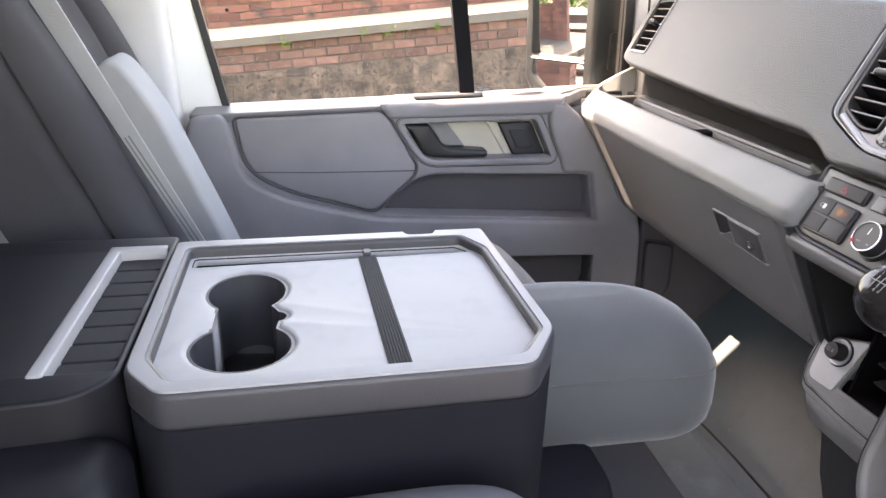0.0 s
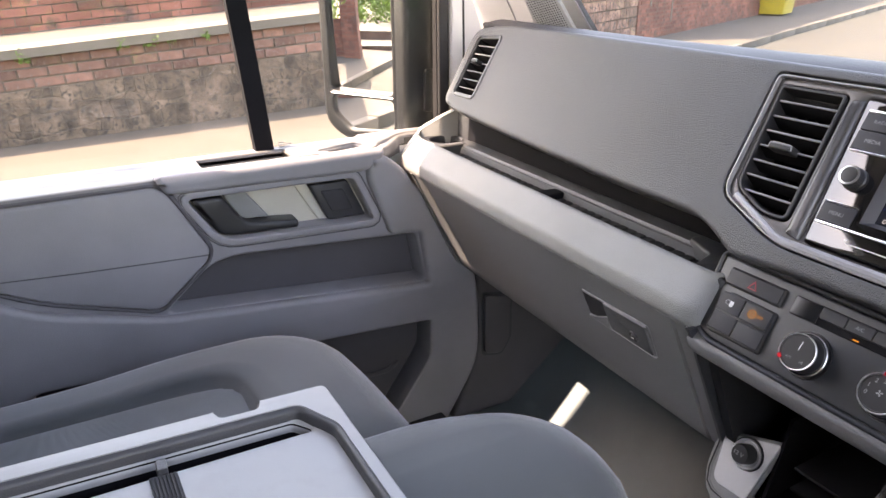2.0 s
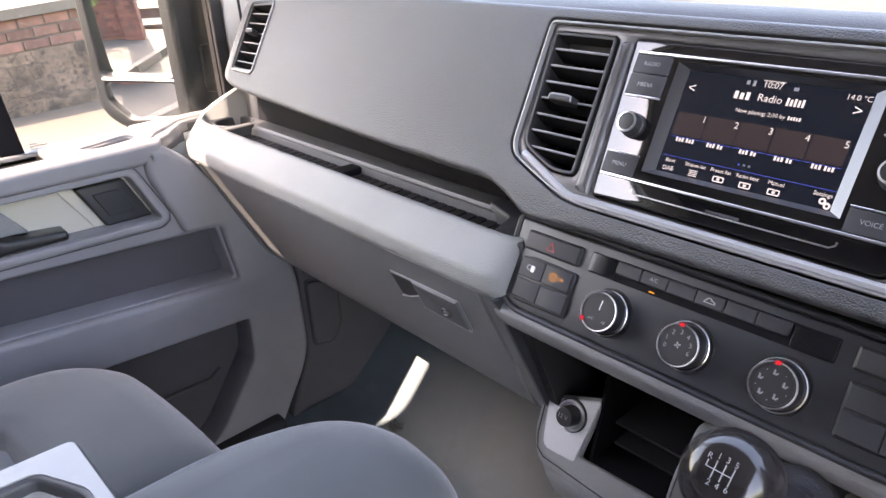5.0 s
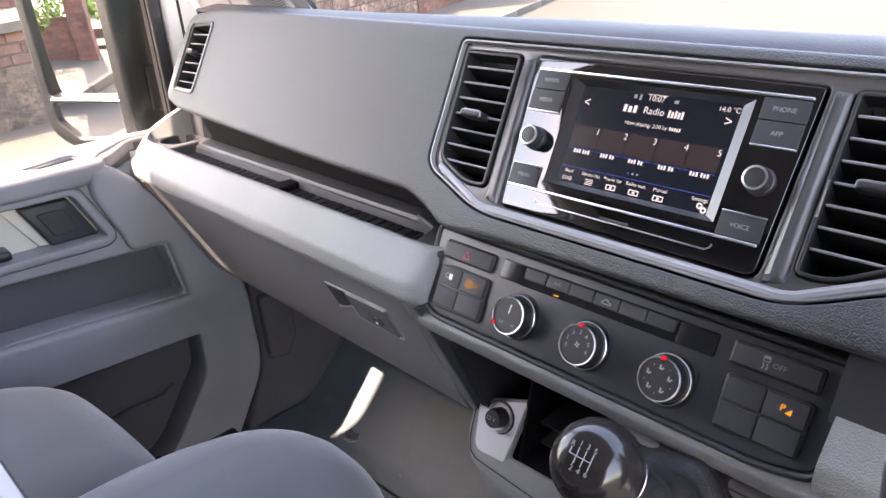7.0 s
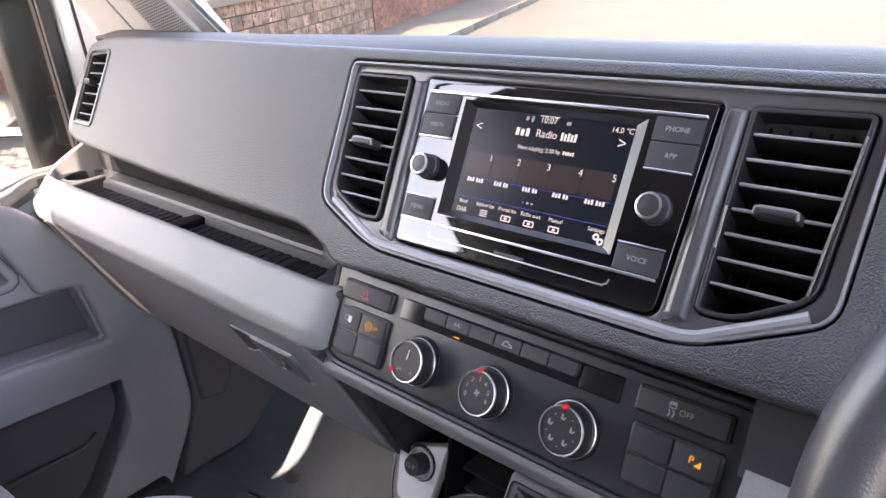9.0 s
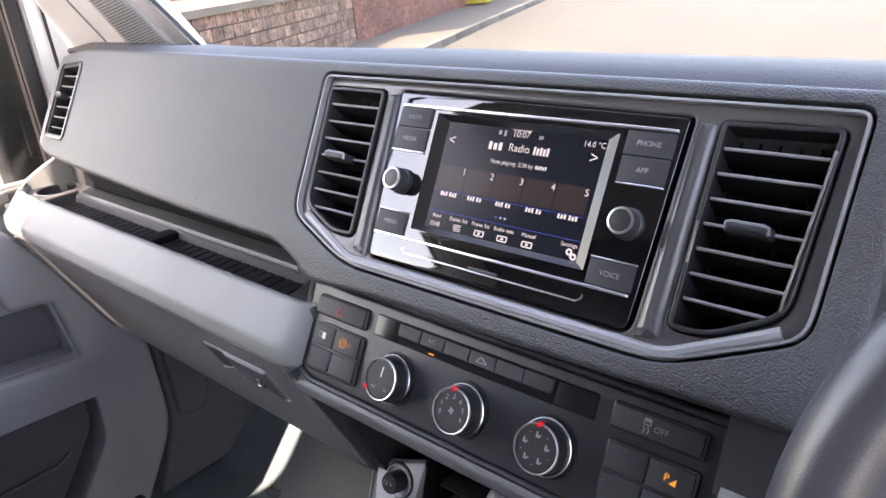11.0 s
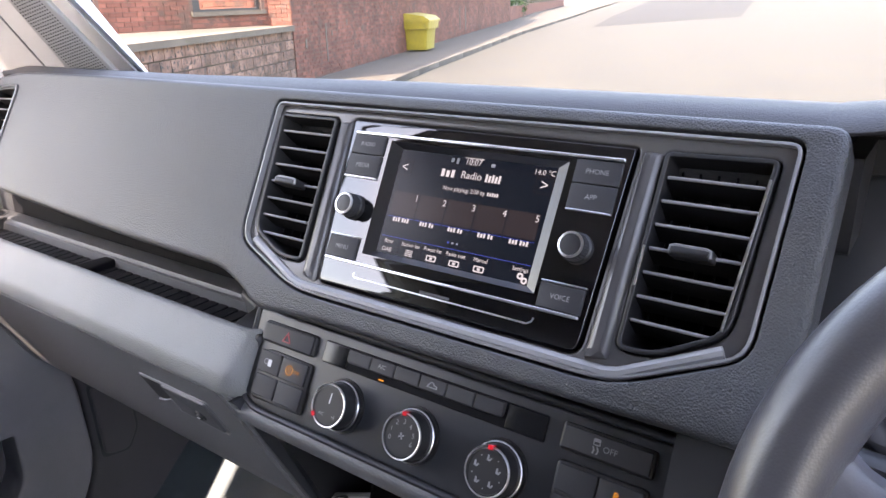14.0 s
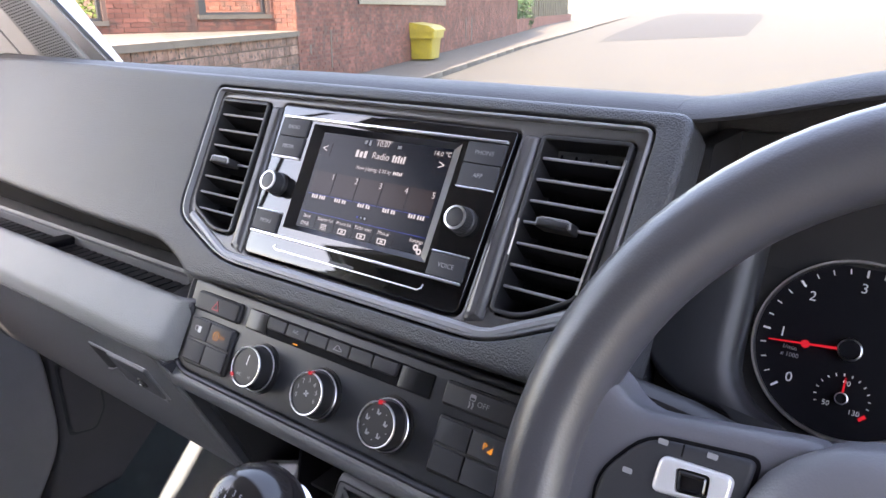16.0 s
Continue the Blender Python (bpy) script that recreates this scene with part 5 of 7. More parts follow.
def gear_lever():
    g = thing("gear_lever", (0.56, 0.47, 0.50), "gear lever with a glossy black knob and leather gaiter", "gear lever")
    c = Vector((0.429, 0.443, 0.626))
    ax = Vector((-0.62, -0.05, 0.60)).normalized()
    M = frame_at(c, Vector((0, -1, 0)) - ax * ax.dot(Vector((0, -1, 0))), ax.cross(Vector((0, -1, 0)) - ax * ax.dot(Vector((0, -1, 0)))))
    R = 0.0275
    prof = [(0, R * 0.93), (R * 0.30, R * 0.925), (R * 0.46, R * 0.90)] + [(R * math.cos(a), R * math.sin(a) * 1.05) for a in [radians(v) for v in (55, 48, 40, 25, 10, -5, -20, -35, -48)]] + [(0.016, -0.030), (0.014, -0.042), (0.0, -0.042)]
    k = part("knob", lathe(bmesh.new(), prof, M, 40), M_KNOB, g, "glossy black knob")
    part("collar", lathe(bmesh.new(), [(0.0205, -0.021), (0.0225, -0.023), (0.0205, -0.026)], M, 40), M_CHROME, k, "chrome collar")
    top = spot(M, 0, 0, R * 0.935)
    for w, u, v in (("R", -0.0080, 0.0055), ("1", -0.0036, 0.0072), ("3", 0.001, 0.0072), ("5", 0.0056, 0.0068), ("2", -0.0036, -0.0072), ("4", 0.001, -0.0072), ("6", 0.0056, -0.0068)):
        text(w, 0.0046, spot(top, u, v), M_DIM, k)
    for u0, v0, u1, v1 in ((-0.0082, -0.0003, 0.0059, 0.0003), (-0.0039, -0.0048, -0.0033, 0.0048), (0.0007, -0.0048, 0.0013, 0.0048), (0.0053, -0.0048, 0.0059, 0.0048), (-0.0083, 0, -0.0077, 0.0036)):
        part("gate_line", plate(rect(u0, v0, u1, v1), 0.0002, 0.0006, top, back=False), M_DIM, k)
    foot = Vector((0.574, 0.452, 0.448))
    part("stick", tube(bmesh.new(), [c - ax * 0.03, c - ax * 0.08, foot], 0.009, 12), M_BLACK, g)
    bm = bmesh.new()
    rows = []
    for i in range(25):
        t = i / 24
        p = (c - ax * 0.045).lerp(foot, t)
        row = []
        for j in range(48):
            a = 2 * math.pi * j / 48
            rr = (0.013 + 0.066 * t ** 1.9) * (1 + 0.16 * math.sin(5 * a + 6 * t) * t * (1.15 - t) + 0.11 * (1 - 0.6 * t) * math.sin(t * 26 + 2 * math.sin(a)))
            row.append(bm.verts.new(p + Vector((0.30 * math.sin(a) * rr, math.cos(a) * rr * 0.95, math.sin(a) * rr * 1.15))))
        rows.append(row)
    for a, b in zip(rows, rows[1:]):
        for j in range(48):
            bm.faces.new((a[j], a[(j + 1) % 48], b[(j + 1) % 48], b[j]))
    part("gaiter", bm, M_GAITER, g, "creased black leather gaiter", 80)


gear_lever()


# ---- steering wheel and instruments ----
def steering_wheel():
    a = radians(26.7)
    up = Vector((math.sin(a), 0, math.cos(a)))
    C = Vector((0.4802, 0.1278, 0.6936))
    W = frame_at(C, (0, -1, 0), up)
    s = thing("steering_wheel", C, "black leather steering wheel with silver thumb controls", "steering wheel")
    R = 0.1700
    part("rim", tube(bmesh.new(), [(R * math.cos(t), R * math.sin(t), 0) for t in [2 * math.pi * k / 96 for k in range(96)]], 0.0185, 16, True, W, flat=1.0), M_WHEEL, s, "", 80)
    part("airbag_pad", plate(rpoly([(-0.060, 0.049), (0.060, 0.049), (0.089, 0.022), (0.084, -0.035), (0.045, -0.085), (-0.045, -0.085), (-0.084, -0.035), (-0.089, 0.022)], 0.026), -0.045, 0.020, W, r=0.014, steps=5), M_AIRBAG, s, "satin airbag cover")
    for sgn in (-1, 1):
        sp = rpoly([(sgn * 0.060, 0.0455), (sgn * 0.136, 0.034), (sgn * 0.152, 0.048), (sgn * 0.166, 0.050), (sgn * 0.172, 0.0), (sgn * 0.165, -0.052), (sgn * 0.148, -0.040), (sgn * 0.070, -0.044)], [0.012, 0.02, 0.006, 0.006, 0.012, 0.006, 0.012, 0.012])
        part("spoke", plate(sp, -0.03, 0.006, W, r=0.008), M_SPOKE, s)
        cl = rpoly([(sgn * 0.0845, 0.0310), (sgn * 0.126, 0.0262), (sgn * 0.1425, 0.004), (sgn * 0.138, -0.022), (sgn * 0.090, -0.030)], [0.004, 0.010, 0.010, 0.010, 0.008])
        part("pad_gap", plate(inset(ccw(cl), -0.0015), 0.003, 0.0075, W), M_DEEP, s)
        k = part("control_pad", plate(cl, 0.004, 0.010, W, r=0.002), M_BTN, s)
        m = sgn * 0.1065
        part("rocker_frame", plate(rpoly([(m - sgn * 0.0155, 0.0100), (m - sgn * 0.0165, 0.0228), (m + sgn * 0.0120, 0.0216), (m + sgn * 0.0130, 0.0065)], 0.004), 0.009, 0.0125, W, holes=[rpoly([(m - sgn * 0.0085, 0.0110), (m - sgn * 0.0080, 0.0200), (m + sgn * 0.0050, 0.0190), (m + sgn * 0.0035, 0.0095)], 0.002)], r=0.002), M_SILVERB, k, "silver rocker frame")
        part("rocker", plate(rpoly([(m - sgn * 0.0080, 0.0115), (m - sgn * 0.0075, 0.0195), (m + sgn * 0.0045, 0.0185), (m + sgn * 0.0030, 0.0100)], 0.002), 0.009, 0.013, W, r=0.002), M_GLOSS, k)
        part("key_line", plate(rect(sgn * 0.111 - 0.0003, 0.0230, sgn * 0.111 + 0.0003, 0.0280), 0.0098, 0.0103, W), M_DEEP, k)
        for u, v in ((0.119, 0.0262), (0.100, 0.0272), (0.130, 0.0105)):
            part("key_mark", plate(rect(sgn * u - 0.0020, v - 0.0011, sgn * u + 0.0020, v + 0.0011, 0.0006), 0.0100, 0.0103, W, back=False), M_DIM, k)
    part("spoke", plate(rpoly([(-0.03, -0.07), (0.03, -0.07), (0.024, -0.168), (-0.024, -0.168)], 0.006), -0.03, 0.002, W, r=0.006), M_WHEEL, s)
    part("column", tube(bmesh.new(), [W @ Vector((0, 0, -0.03)), W @ Vector((0, 0, -0.10)), W @ Vector((0, -0.02, -0.22))], 0.052, 24), M_PANEL, s, "dark column shroud")
    part("stalk", tube(bmesh.new(), [W @ Vector((-0.05, 0.02, -0.06)), W @ Vector((-0.13, 0.035, -0.065)), W @ Vector((-0.185, 0.04, -0.062))], 0.008, 10, flat=0.7), M_BLACK, s, "black column stalk")


steering_wheel()


def instruments():
    G = frame_at((0.739, 0.122, 0.668), (0, -1, 0), (0.45, 0, 0.893))
    i = thing("instrument_cluster", (0.72, 0.124, 0.60), "black instrument cluster with two round dials in a deep hood", "instruments")
    part("face", plate(rpoly([(-0.165, 0.112), (0.165, 0.112), (0.155, -0.085), (-0.155, -0.085)], 0.03), -0.02, -0.005, G), M_BLACK, i)
    for sgn in (-1, 1):
        cu = sgn * 0.0855
        d = part("dial", plate(ring(cu, 0, 0.060, 64), -0.006, -0.002, G, r=0.001), M_DEEP, i, "round black dial")
        M = spot(G, cu, 0)
        part("dial_ring", lathe(bmesh.new(), [(0.0590, -0.004), (0.0595, 0.003), (0.0612, 0.003), (0.0622, -0.004)], M, 72), M_CHROME, d, "thin bright ring")
        for k in range(25):
            a = radians(221 - k * 262 / 24)
            long = k % 4 == 0
            T = M @ Matrix.Rotation(a, 4, "Z")
            part("tick", plate(rect(0.0505 if long else 0.0520, -0.0007 if long else -0.0004, 0.0555, 0.0007 if long else 0.0004), -0.002, -0.0016, T, back=False), M_PRINT, d)
        if sgn < 0:
            for k, w in enumerate("0123456"):
                a = radians(221 - k * 262 / 6)
                text(w, 0.0095, spot(M, 0.0425 * math.cos(a), 0.0425 * math.sin(a), -0.002), M_PRINT, d)
            text("1/min", 0.0042, spot(M, -0.036, -0.0075, -0.002), M_DIM, d)
            text("x 1000", 0.0042, spot(M, -0.035, -0.0125, -0.002), M_DIM, d)
            S = spot(G, cu + 0.0015, -0.0325)
            for k in range(13):
                a = radians(200 - k * 17.5)
                part("tick", plate(rect(0.0150, -0.0004, 0.0168, 0.0004), -0.002, -0.0016, S @ Matrix.Rotation(a, 4, "Z"), back=False), M_PRINT, d)
            for w, u, v in (("50", -0.0085, -0.0055), ("90", 0.001, 0.0105), ("130", 0.0085, -0.0075)):
                text(w, 0.0048, spot(S, u, v, -0.002), M_PRINT, d)
            part("needle", plate([(-0.0008, 0), (0.0008, 0), (0.0004, 0.014), (-0.0004, 0.014)], 0.001, 0.002, S), M_RED, d, "red needle")
            part("hub", lathe(bmesh.new(), [(0.0040, -0.002), (0.0040, 0.003), (0, 0.003)], S, 20), M_DEEP, d)
            part("hub_ring", lathe(bmesh.new(), [(0.0041, 0.001), (0.0040, 0.0032), (0.0034, 0.0034)], S, 20), M_CHROME, d)
            part("red_zone", plate([(0.0125, -0.012), (0.016, -0.0085), (0.0145, -0.0065), (0.0115, -0.010)], -0.002, -0.0016, S, back=False), M_RED, d)
        T = M @ Matrix.Rotation(radians(186 if sgn < 0 else 221), 4, "Z")
        part("needle", plate([(0, -0.0010), (0.050, -0.0004), (0.050, 0.0004), (0, 0.0010)], 0.002, 0.003, T), M_RED, d, "red needle")
        part("hub", lathe(bmesh.new(), [(0.0075, -0.002), (0.0075, 0.004), (0.0066, 0.0052), (0, 0.0052)], M, 28), M_DEEP, d)
        part("hub_ring", lathe(bmesh.new(), [(0.0076, 0.003), (0.0074, 0.0048), (0.0066, 0.0054)], M, 28), M_CHROME, d)
        if sgn < 0:
            part("lamp", plate(ring(-0.0265, -0.0030, 0.0028, 12), 0.0032, 0.0042, M, back=False), M_RED, d, "red warning lamp")
    # hood: the deck swells up over the dials, open to the driver
    prof = [(0.790, 0.770), (0.792, 0.806), (0.692, 0.8145), (0.686, 0.8155), (0.685, 0.8175), (0.688, 0.8205), (0.698, 0.8245), (0.710, 0.8272), (0.725, 0.8285), (0.78, 0.8235), (0.90, 0.802), (1.05, 0.7755), (1.21, 0.737), (1.21, 0.70)]

    def swell(y):
        t = min(1.0, max(0.0, (0.214 - abs(y - 0.124)) / 0.17))
        return 0.028 * t * t * (3 - 2 * t)
    part("hood", sweep(bmesh.new(), prof, -0.095, 0.326, 44, closed=False, fn=lambda x, y, z: (x - (0.10 * ((y - MID) / 0.9) ** 2 if x > 1.0 else 0), y, z + swell(y))), M_DECK, i, "grained swelling hood", 60)
    for sgn in (-1, 1):
        part("hood_side", plate(rpoly([(0.705, 0.74), (0.710, 0.80), (0.80, 0.80), (0.80, 0.74)], 0.006), -0.012, 0.0, frame_at((0, 0.304 if sgn > 0 else -0.054, 0), (1, 0, 0), (0, 0, 1))), M_BLACK, i)
    window = rpoly([(-0.1495, 0.066), (-0.1495, -0.046), (-0.10, -0.070), (0.10, -0.070), (0.1495, -0.046), (0.1495, 0.066), (0.095, 0.108), (-0.095, 0.108)], [0.012, 0.04, 0.03, 0.03, 0.04, 0.012, 0.02, 0.02])
    cowl = rpoly([(-0.185, 0.115), (-0.2175, 0.0), (-0.2175, -0.025), (-0.2075, -0.045), (-0.186, -0.059), (-0.158, -0.0635), (-0.12, -0.068), (0.12, -0.075), (0.16, -0.060), (0.175, -0.03), (0.175, 0.115)], [0.01, 0.03, 0.02, 0.015, 0.02, 0.02, 0.03, 0.03, 0.03, 0.03, 0.01])
    part("cowl", plate(cowl, -0.006, 0.020, G, holes=[window], r=0.006, hr=0.016), M_PANEL, i, "smooth charcoal cowl round the dials")
    part("inner_shroud", sweep(bmesh.new(), [(0.580, 0.600), (0.590, 0.616), (0.668, 0.622), (0.72, 0.56), (0.60, 0.55)], -0.05, 0.312), M_PANEL, i)
    part("backing", sweep(bmesh.new(), [(0.74, 0.56), (0.78, 0.80), (0.84, 0.80), (0.84, 0.56)], -0.055, 0.305), M_BLACK, i)
    # plain right-hand end of the dashboard
    part("end_block", sweep(bmesh.new(), [(0.605, 0.56), (0.66, 0.79), (0.70, 0.814), (1.15, 0.755), (1.15, 0.56)], -0.29, -0.068), M_PAD, i)


instruments()


# ---- seats ----
def puff(plan, z0, z1, rt, rb, dip=None):
    """A stuffed block on a plan outline, rounded by rt above and rb below, its top sunk where dip says."""
    bm = bmesh.new()
    plan = ccw(plan)
    cx = (min(p[0] for p in plan) + max(p[0] for p in plan)) / 2
    cy = (min(p[1] for p in plan) + max(p[1] for p in plan)) / 2
    hx, hy = max(p[0] for p in plan) - cx, max(p[1] for p in plan) - cy

    def shrunk(e, f=None):
        f = e if f is None else f
        return [(cx + (x - cx) * (1 - e / hx), cy + (y - cy) * (1 - f / hy)) for x, y in plan]
    rings = [(shrunk(rb * (1 - math.cos(a))), z0 + rb - rb * math.sin(a)) for a in [math.pi / 2 * k / 6 for k in range(6, -1, -1)]]
    rings += [(shrunk(rt * (1 - math.cos(a))), z1 - rt + rt * math.sin(a)) for a in [math.pi / 2 * k / 7 for k in range(7)]]
    if dip:
        ex, ey, deep = dip
        rings += [(shrunk(rt + (ex - rt) * k, rt + (ey - rt) * k), z1 + 0.004 * k) for k in (0.35, 0.7)]
        rings += [(shrunk(ex + q, ey + q), z1 + 0.003 - deep * g) for q, g in ((0, 0), (0.006, 0.35), (0.011, 0.85), (0.018, 1.0), (hy - ey - 0.004, 1.0))]
    else:
        rings += [(shrunk(e), z1 + 0.004 * (1 - (1 - e / hy) ** 2)) for e in [rt + (hy * 0.97 - rt) * k / 4 for k in range(1, 5)]]
    rows = [[bm.verts.new((x, y, z)) for x, y in p] for p, z in rings]
    for a, b in zip(rows, rows[1:]):
        for i in range(len(a)):
            bm.faces.new((a[i], a[(i + 1) % len(a)], b[(i + 1) % len(a)], b[i]))
    bm.faces.new(rows[0][::-1]), bm.faces.new(rows[-1])
    return bm


def bench():
    b = thing("bench_seat", (0.1, 0.92, 0.20), "dark grey cloth two-passenger bench, middle backrest folded flat", "bench seat")
    plan = rpoly([(0.466, 0.676), (0.474, 0.778), (0.432, 0.854), (0.335, 0.898), (0.0, 0.905), (-0.26, 0.905), (-0.26, 0.70), (0.26, 0.691)], [0.05, 0.04, 0.05, 0.05, 0.02, 0.03, 0.02, 0.02], 6)
    part("middle_cushion", puff(plan, 0.285, 0.478, 0.085, 0.070), M_SEAT, b, "", 80)
    e = 0.085 * (1 - math.cos(radians(12))) - 0.0004
    seam = [(0.101 + (x - 0.101) * (1 - e / 0.361), 0.798 + (y - 0.798) * (1 - e / 0.107), 0.393 + 0.085 * math.sin(radians(12))) for x, y in plan]
    part("cushion_seam", tube(bmesh.new(), seam, 0.0009, 6, True), M_SEAT, b)
    side = rpoly([(0.356, 0.905), (0.354, 1.06), (0.338, 1.215), (0.270, 1.288), (0.12, 1.290), (-0.02, 1.262), (-0.30, 1.250), (-0.30, 0.905)], [0.05, 0.08, 0.07, 0.07, 0.10, 0.10, 0.05, 0.03], 6)
    part("outer_cushion", puff(side, 0.24, 0.408, 0.075, 0.05, dip=(0.172, 0.120, 0.022)), M_SEAT, b, "", 80)
    part("cushion_insert", pillow(bmesh.new(), frame_at((-0.075, 1.040, 0.385), (1, 0, 0), (0, 1, 0)), 0.485, 0.205, 0.022, p=9, q=5, under=0.3), M_INSERT, b, "woven grey seat insert", 80)
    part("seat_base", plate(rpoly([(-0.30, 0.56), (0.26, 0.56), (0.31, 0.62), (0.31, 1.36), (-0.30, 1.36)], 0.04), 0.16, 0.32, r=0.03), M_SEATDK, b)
    # outer backrest, leaning back
    lean = Vector((-0.33, 0, 0.944))
    B = frame_at((-0.215, 1.175, 0.40), (0, 1, 0), lean)
    back = part("outer_backrest", slab(bmesh.new(), rpoly([(-0.215, -0.06), (0.215, -0.06), (0.215, 0.50), (0.16, 0.64), (-0.16, 0.64), (-0.215, 0.50)], 0.06), -0.13, 0.0, B, r=0.04, steps=5), M_SEATBK, b)
    part("backrest_insert", pillow(bmesh.new(), spot(B, 0.02, 0.24, -0.004), 0.20, 0.52, 0.020, p=5, q=3, under=0.2), M_SEATBK, back, "woven grey backrest insert")
    belt = frame_at((-0.155, 1.06, 0.44), (0.86, -0.30, 0.40), (-0.40, 0, 0.917))
    # pale panel painting the light on the backrest's side bolster
    part("backrest_side", plate(rpoly([(-0.021, -0.02), (0.018, -0.02), (0.030, 0.075), (0.041, 0.20), (0.045, 0.240), (0.042, 0.290), (0.036, 0.325), (0.024, 0.341), (-0.021, 0.330)], [0.002, 0.01, 0.05, 0.05, 0.03, 0.03, 0.012, 0.010, 0.005]), -0.045, -0.002, belt, r=0.008, steps=4), M_LITSIDE, back, "backrest side, coloured pale for the light it catches")
    for s in (-1, 1):
        part("bolster", pillow(bmesh.new(), spot(B, s * 0.162, 0.24, -0.01), 0.10, 0.58, 0.045, p=3.5, q=2.4, under=0.2), M_SEATBK, back)


bench()


def fold_table():
    T = frame_at((0, 0, 0.5705), (1, 0, -0.043), (0, 1, 0))
    t = thing("folding_table", (0.02, 0.68, 0.43), "grey plastic table on the folded middle backrest, with cup holders", "folding table")
    out = rpoly([(-0.172, 0.828), (-0.170, 0.545), (-0.138, 0.503), (0.165, 0.508), (0.202, 0.568), (0.1965, 0.836), (0.132, 0.8350), (0.128, 0.8235), (0.100, 0.8230), (0.0962, 0.8345)], [0.01, 0.012, 0.012, 0.014, 0.014, 0.010, 0.002, 0.003, 0.003, 0.002])
    inn = rpoly([(-0.152, 0.804), (-0.151, 0.562), (-0.130, 0.525), (0.157, 0.530), (0.184, 0.568), (0.180, 0.770), (0.160, 0.808)], [0.01, 0.008, 0.008, 0.006, 0.006, 0.006, 0.006])
    c1, c2 = (-0.084, 0.706), (-0.0815, 0.592)
    a1 = [(c1[0] + 0.0395 * math.cos(a), c1[1] + 0.0455 * math.sin(a)) for a in [radians(-48 + 276 * k / 22) for k in range(23)]]
    a2 = [(c2[0] + 0.0445 * math.cos(a), c2[1] + 0.0425 * math.sin(a)) for a in [radians(132 + 276 * k / 22) for k in range(23)]]
    # a small finger notch on one side of the neck
    nick = [(-0.0515 + 0.009 * math.cos(a), 0.6475 + 0.010 * math.sin(a)) for a in [radians(-80 + 160 * k / 8) for k in range(9)]]
    cup = a1 + a2 + nick
    strap = [(0.0436, 0.534), (0.0641, 0.534), (0.0560, 0.7775), (0.0355, 0.7795)]
    slot = rpoly([(-0.147, 0.777), (0.166, 0.789), (0.154, 0.8045), (-0.147, 0.8005)], 0.003)
    part("rim", plate(out, -0.030, 0.0, T, holes=[inn], r=0.006, hr=0.004), M_RIM, t, "charcoal raised rim")
    part("tray", plate(inset(ccw(inn), -0.004), -0.020, -0.010, T, holes=[cup, slot], hr=0.007, steps=4), M_TABLE, t, "pale grey tray surface")
    part("rim_edge", plate(inset(ccw(out), 0.003), -0.004, 0.0012, T, holes=[inset(ccw(inn), -0.005)], r=0.0012), M_TABLE, t, "pale rim edge")
    part("strap", plate(strap, -0.012, -0.0085, T), M_RUBBER, t, "ribbed black elastic strap")
    for k in range(7):
        u = 0.0450 + k * 0.0027
        part("strap_rib", plate([(u, 0.535), (u + 0.0015, 0.535), (u - 0.0066, 0.7770), (u - 0.0081, 0.7772)], -0.0088, -0.0068, T), M_RUBBER, t)
    # charcoal wall over a black bottom paints the cup's deepening shade
    part("cup_wall", plate(inset(ccw(cup), -0.003), -0.105, -0.0125, T, holes=[inset(ccw(cup), 0.001)]), M_RIM, t)
    part("cup_bottom", plate(inset(ccw(cup), -0.003), -0.110, -0.104, T), M_BLACK, t)
    part("cup_tongue", plate(rect(-0.1170, 0.628, -0.1095, 0.664, 0.003), -0.08, -0.012, T, r=0.003), M_TABLE, t)
    # slot painted black for the shade down in it
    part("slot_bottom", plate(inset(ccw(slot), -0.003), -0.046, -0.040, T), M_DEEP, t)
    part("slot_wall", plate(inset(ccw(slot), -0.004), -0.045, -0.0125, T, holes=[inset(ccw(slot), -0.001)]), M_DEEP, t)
    part("clip", plate(rect(0.042, 0.780, 0.050, 0.793, 0.001), -0.011, -0.004, T, r=0.001), M_RIM, t)
    # upholstered backrest underneath
    part("backrest_shell", plate(inset(ccw(out), 0.0025), -0.0335, -0.030, T, holes=[inset(ccw(cup), -0.004), inset(ccw(slot), -0.004)]), M_BLACK, t)
    part("backrest_side", plate(inset(ccw(out), 0.0008), -0.20, -0.0335, T, holes=[inset(ccw(cup), -0.004), inset(ccw(slot), -0.005)], r=0.002), M_SEATDK, t, "cloth side, darkened for shade")
    # hinge end with ribbed tray
    H = frame_at((0, 0, 0.5665), (1, 0, -0.043), (0, 1, 0))
    h = part("hinge_block", plate(rpoly([(-0.172, 0.86), (-0.172, 0.545), (-0.20, 0.515), (-0.40, 0.50), (-0.46, 0.86)], [0.01, 0.01, 0.03, 0.05, 0.05]), -0.15, 0.0, H, holes=[rect(-0.232, 0.552, -0.178, 0.818, 0.004)], r=0.004, hr=0.001), M_HINGE, t, "black hinge block")
    part("rib_tray", plate(rect(-0.236, 0.550, -0.1755, 0.822), -0.024, -0.014, H), M_RUBBER, h)
    for k in range(8):
        part("tray_rib", plate(rect(-0.229, 0.556 + k * 0.0325, -0.178, 0.585 + k * 0.0325, 0.002), -0.015, -0.010, H, r=0.001), M_RUBBER, h)
    part("tray_edge", plate(rpoly([(-0.242, 0.548), (-0.229, 0.548), (-0.229, 0.810), (-0.180, 0.815), (-0.180, 0.826), (-0.242, 0.826)], 0.003), -0.012, 0.002, H, r=0.002), M_TABLE, h, "pale worn edge")
